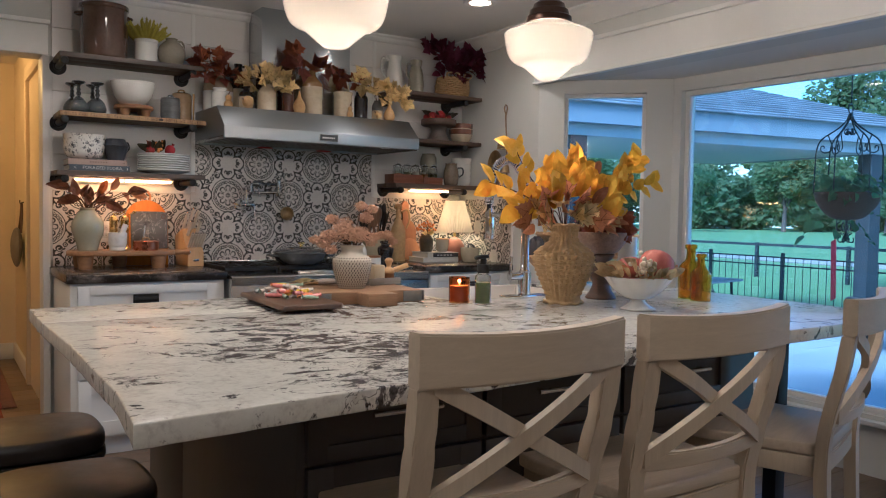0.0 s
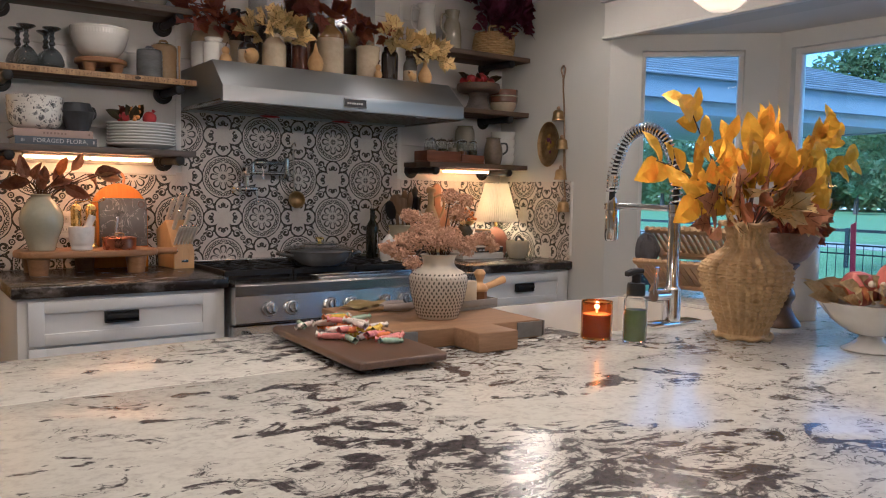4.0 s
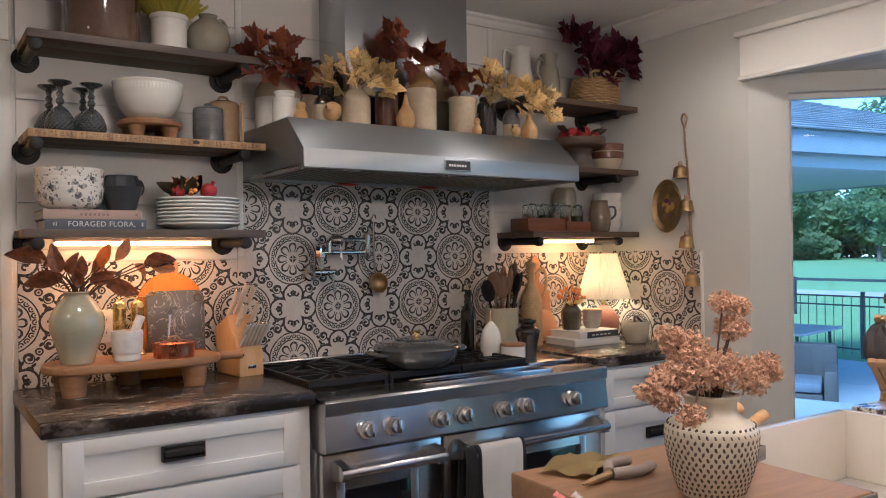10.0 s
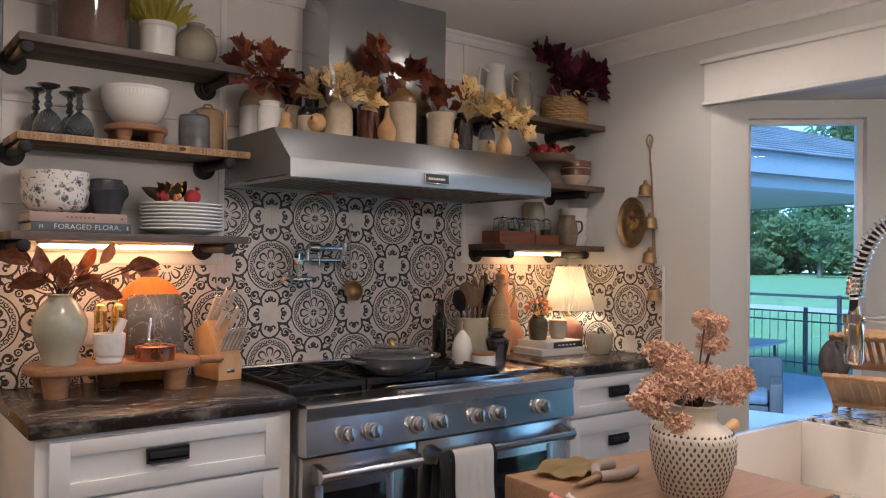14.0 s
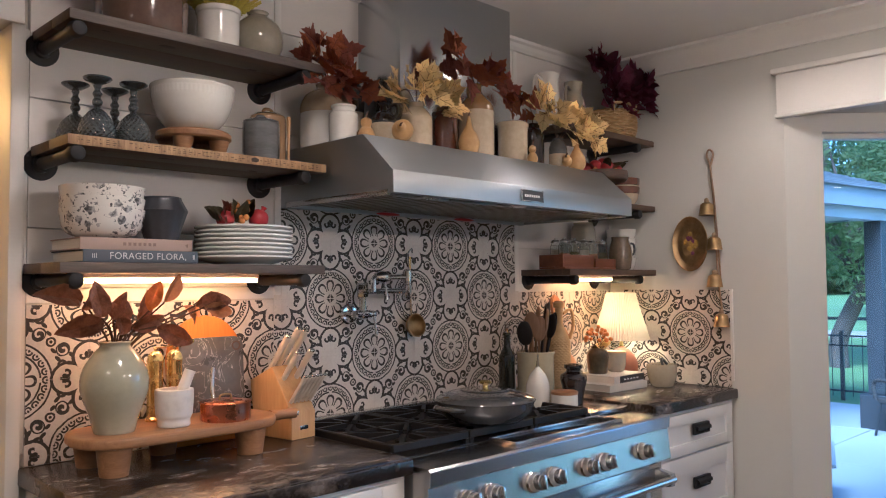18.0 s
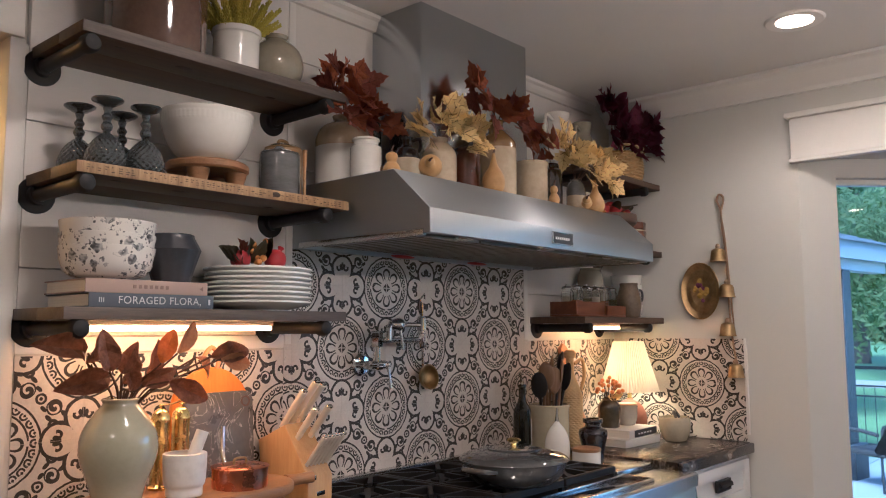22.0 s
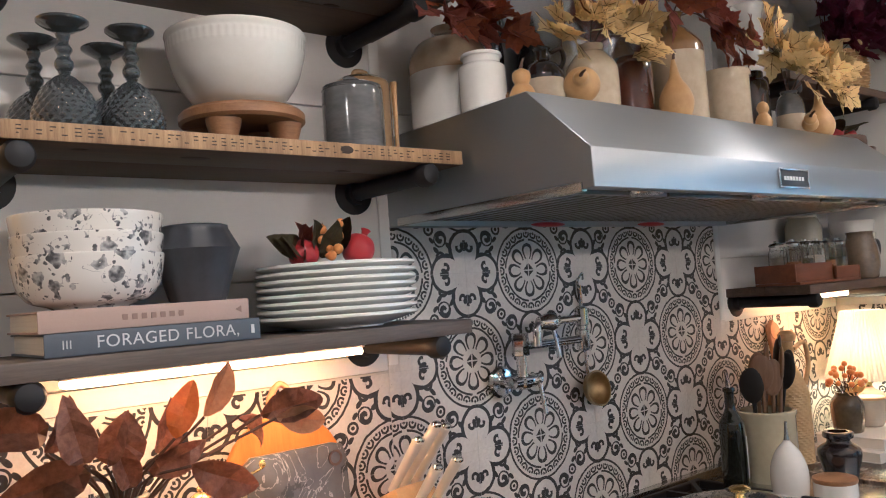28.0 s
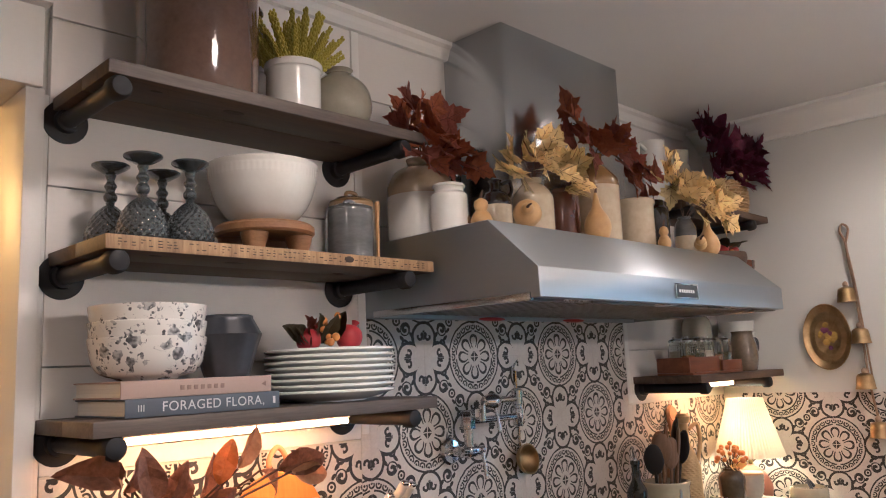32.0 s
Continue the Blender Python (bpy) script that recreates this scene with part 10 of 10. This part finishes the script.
# ---- pieces of walls and floor ----
def tiles(name, material, along, u0, u1, z0, z1, ou, oz, place):
    """Square tiles on a grid through (ou, oz), cut at the edges; whole tiles share one mesh."""
    s, gap = 0.1957, 0.0007
    holder = thing(name, "patterned black and white cement tiles with fine joints", "tiled wall", kind="structure")
    part("grout_bed", box(u0, WY - 0.0066, z0, u1, WY + 0.011, z1) if along == "X" else box(RX - 0.0066, u0, z0, RX + 0.001, u1, z1), GROUT, holder)
    whole = None
    i0, i1 = math.floor((u0 - ou) / s), math.ceil((u1 - ou) / s)
    j0, j1 = math.floor((z0 - oz) / s), math.ceil((z1 - oz) / s)
    for i in range(i0, i1):
        for j in range(j0, j1):
            a, b = max(u0, ou + i * s), min(u1, ou + (i + 1) * s)
            c, d = max(z0, oz + j * s), min(z1, oz + (j + 1) * s)
            if b - a < 0.006 or d - c < 0.006:
                continue
            full = b - a > s - 1e-6 and d - c > s - 1e-6
            if full and whole is not None:
                ob = new("tile", whole)
                ob.parent = holder
            else:
                w, h = (b - a) / 2 - gap / 2, (d - c) / 2 - gap / 2
                bm = box(-w, -0.003, -h, w, 0.003, h, 0.0004, None, 1) if along == "X" else box(-0.003, -w, -h, 0.003, w, h, 0.0004, None, 1)
                ob = part("tile", bm, material, holder, "", False)
                if full:
                    whole = ob.data
            k = 0.0006 * noise.noise((i * 1.7, j * 2.3, 0.5))
            mid = ((a + b) / 2, (c + d) / 2)
            ob.matrix_basis = Matrix.Translation((mid[0], place + k, mid[1])) if along == "X" else Matrix.Translation((place + k, mid[0], mid[1]))
    return holder


tiles("tile_splash_left", TILE_LEFT, "X", 0.483, 1.2245, 0.917, 1.334, 0.447, 1.134, WY - 0.0045)
tiles("tile_splash_tall", TILE, "X", 1.2255, 2.4545, 0.90, 1.66, 1.450, 1.330, WY - 0.0045)
tiles("tile_splash_right", TILE, "X", 2.4555, 3.1585, 0.917, 1.3395, 1.450, 1.330, WY - 0.0045)
tiles("tile_splash_side", TILE_SIDE, "Y", 3.8805, 4.497, 0.917, 1.344, 4.071, 1.151, RX - 0.0045)

# shiplap boards
heights = [1.373, 1.530, 1.872, 2.211, 2.4395]
for x0, x1 in ((0.483, 1.2245), (2.4555, 3.1595), (1.2505, 2.4295)):
    for z0, z1 in zip(heights, heights[1:]):
        if x0 > 1.2 and x1 < 2.44 and z1 < 1.66:
            continue
        zz = max(z0, 1.66) if 1.2 < x0 < 2.0 else z0
        part("shiplap_board", box(x0, WY - 0.006, zz + 0.0015, x1, WY + 0.0115, z1 - 0.0015, 0.0008, None, 1), BOARD, wall_north, "", False)

# floor planks
rnd = random.Random(11)
plank_meshes = {}
for r in range(0, 58):
    y = -1.6 + 0.152 * r
    x = -1.6 - rnd.uniform(0, 1.0)
    while x < 3.1:
        L = rnd.choice((0.9, 1.2, 1.5, 1.8))
        if L not in plank_meshes:
            bm = box(0.0008, 0.0008, -0.0115, L - 0.0008, 0.1512, 0, 0.0012, None, 1)
            plank_meshes[L] = part("plank", bm, FLOORWOOD, floor, "", False).data
            ob = floor.children[-1]
        ob = new("plank", plank_meshes[L])
        ob.parent = floor
        ob.matrix_basis = pose(x, y, 0.0006 * rnd.random())
        x += L
for ob in [o for o in floor.children if o.matrix_basis.translation.length < 1e-6]:
    bpy.data.objects.remove(ob)
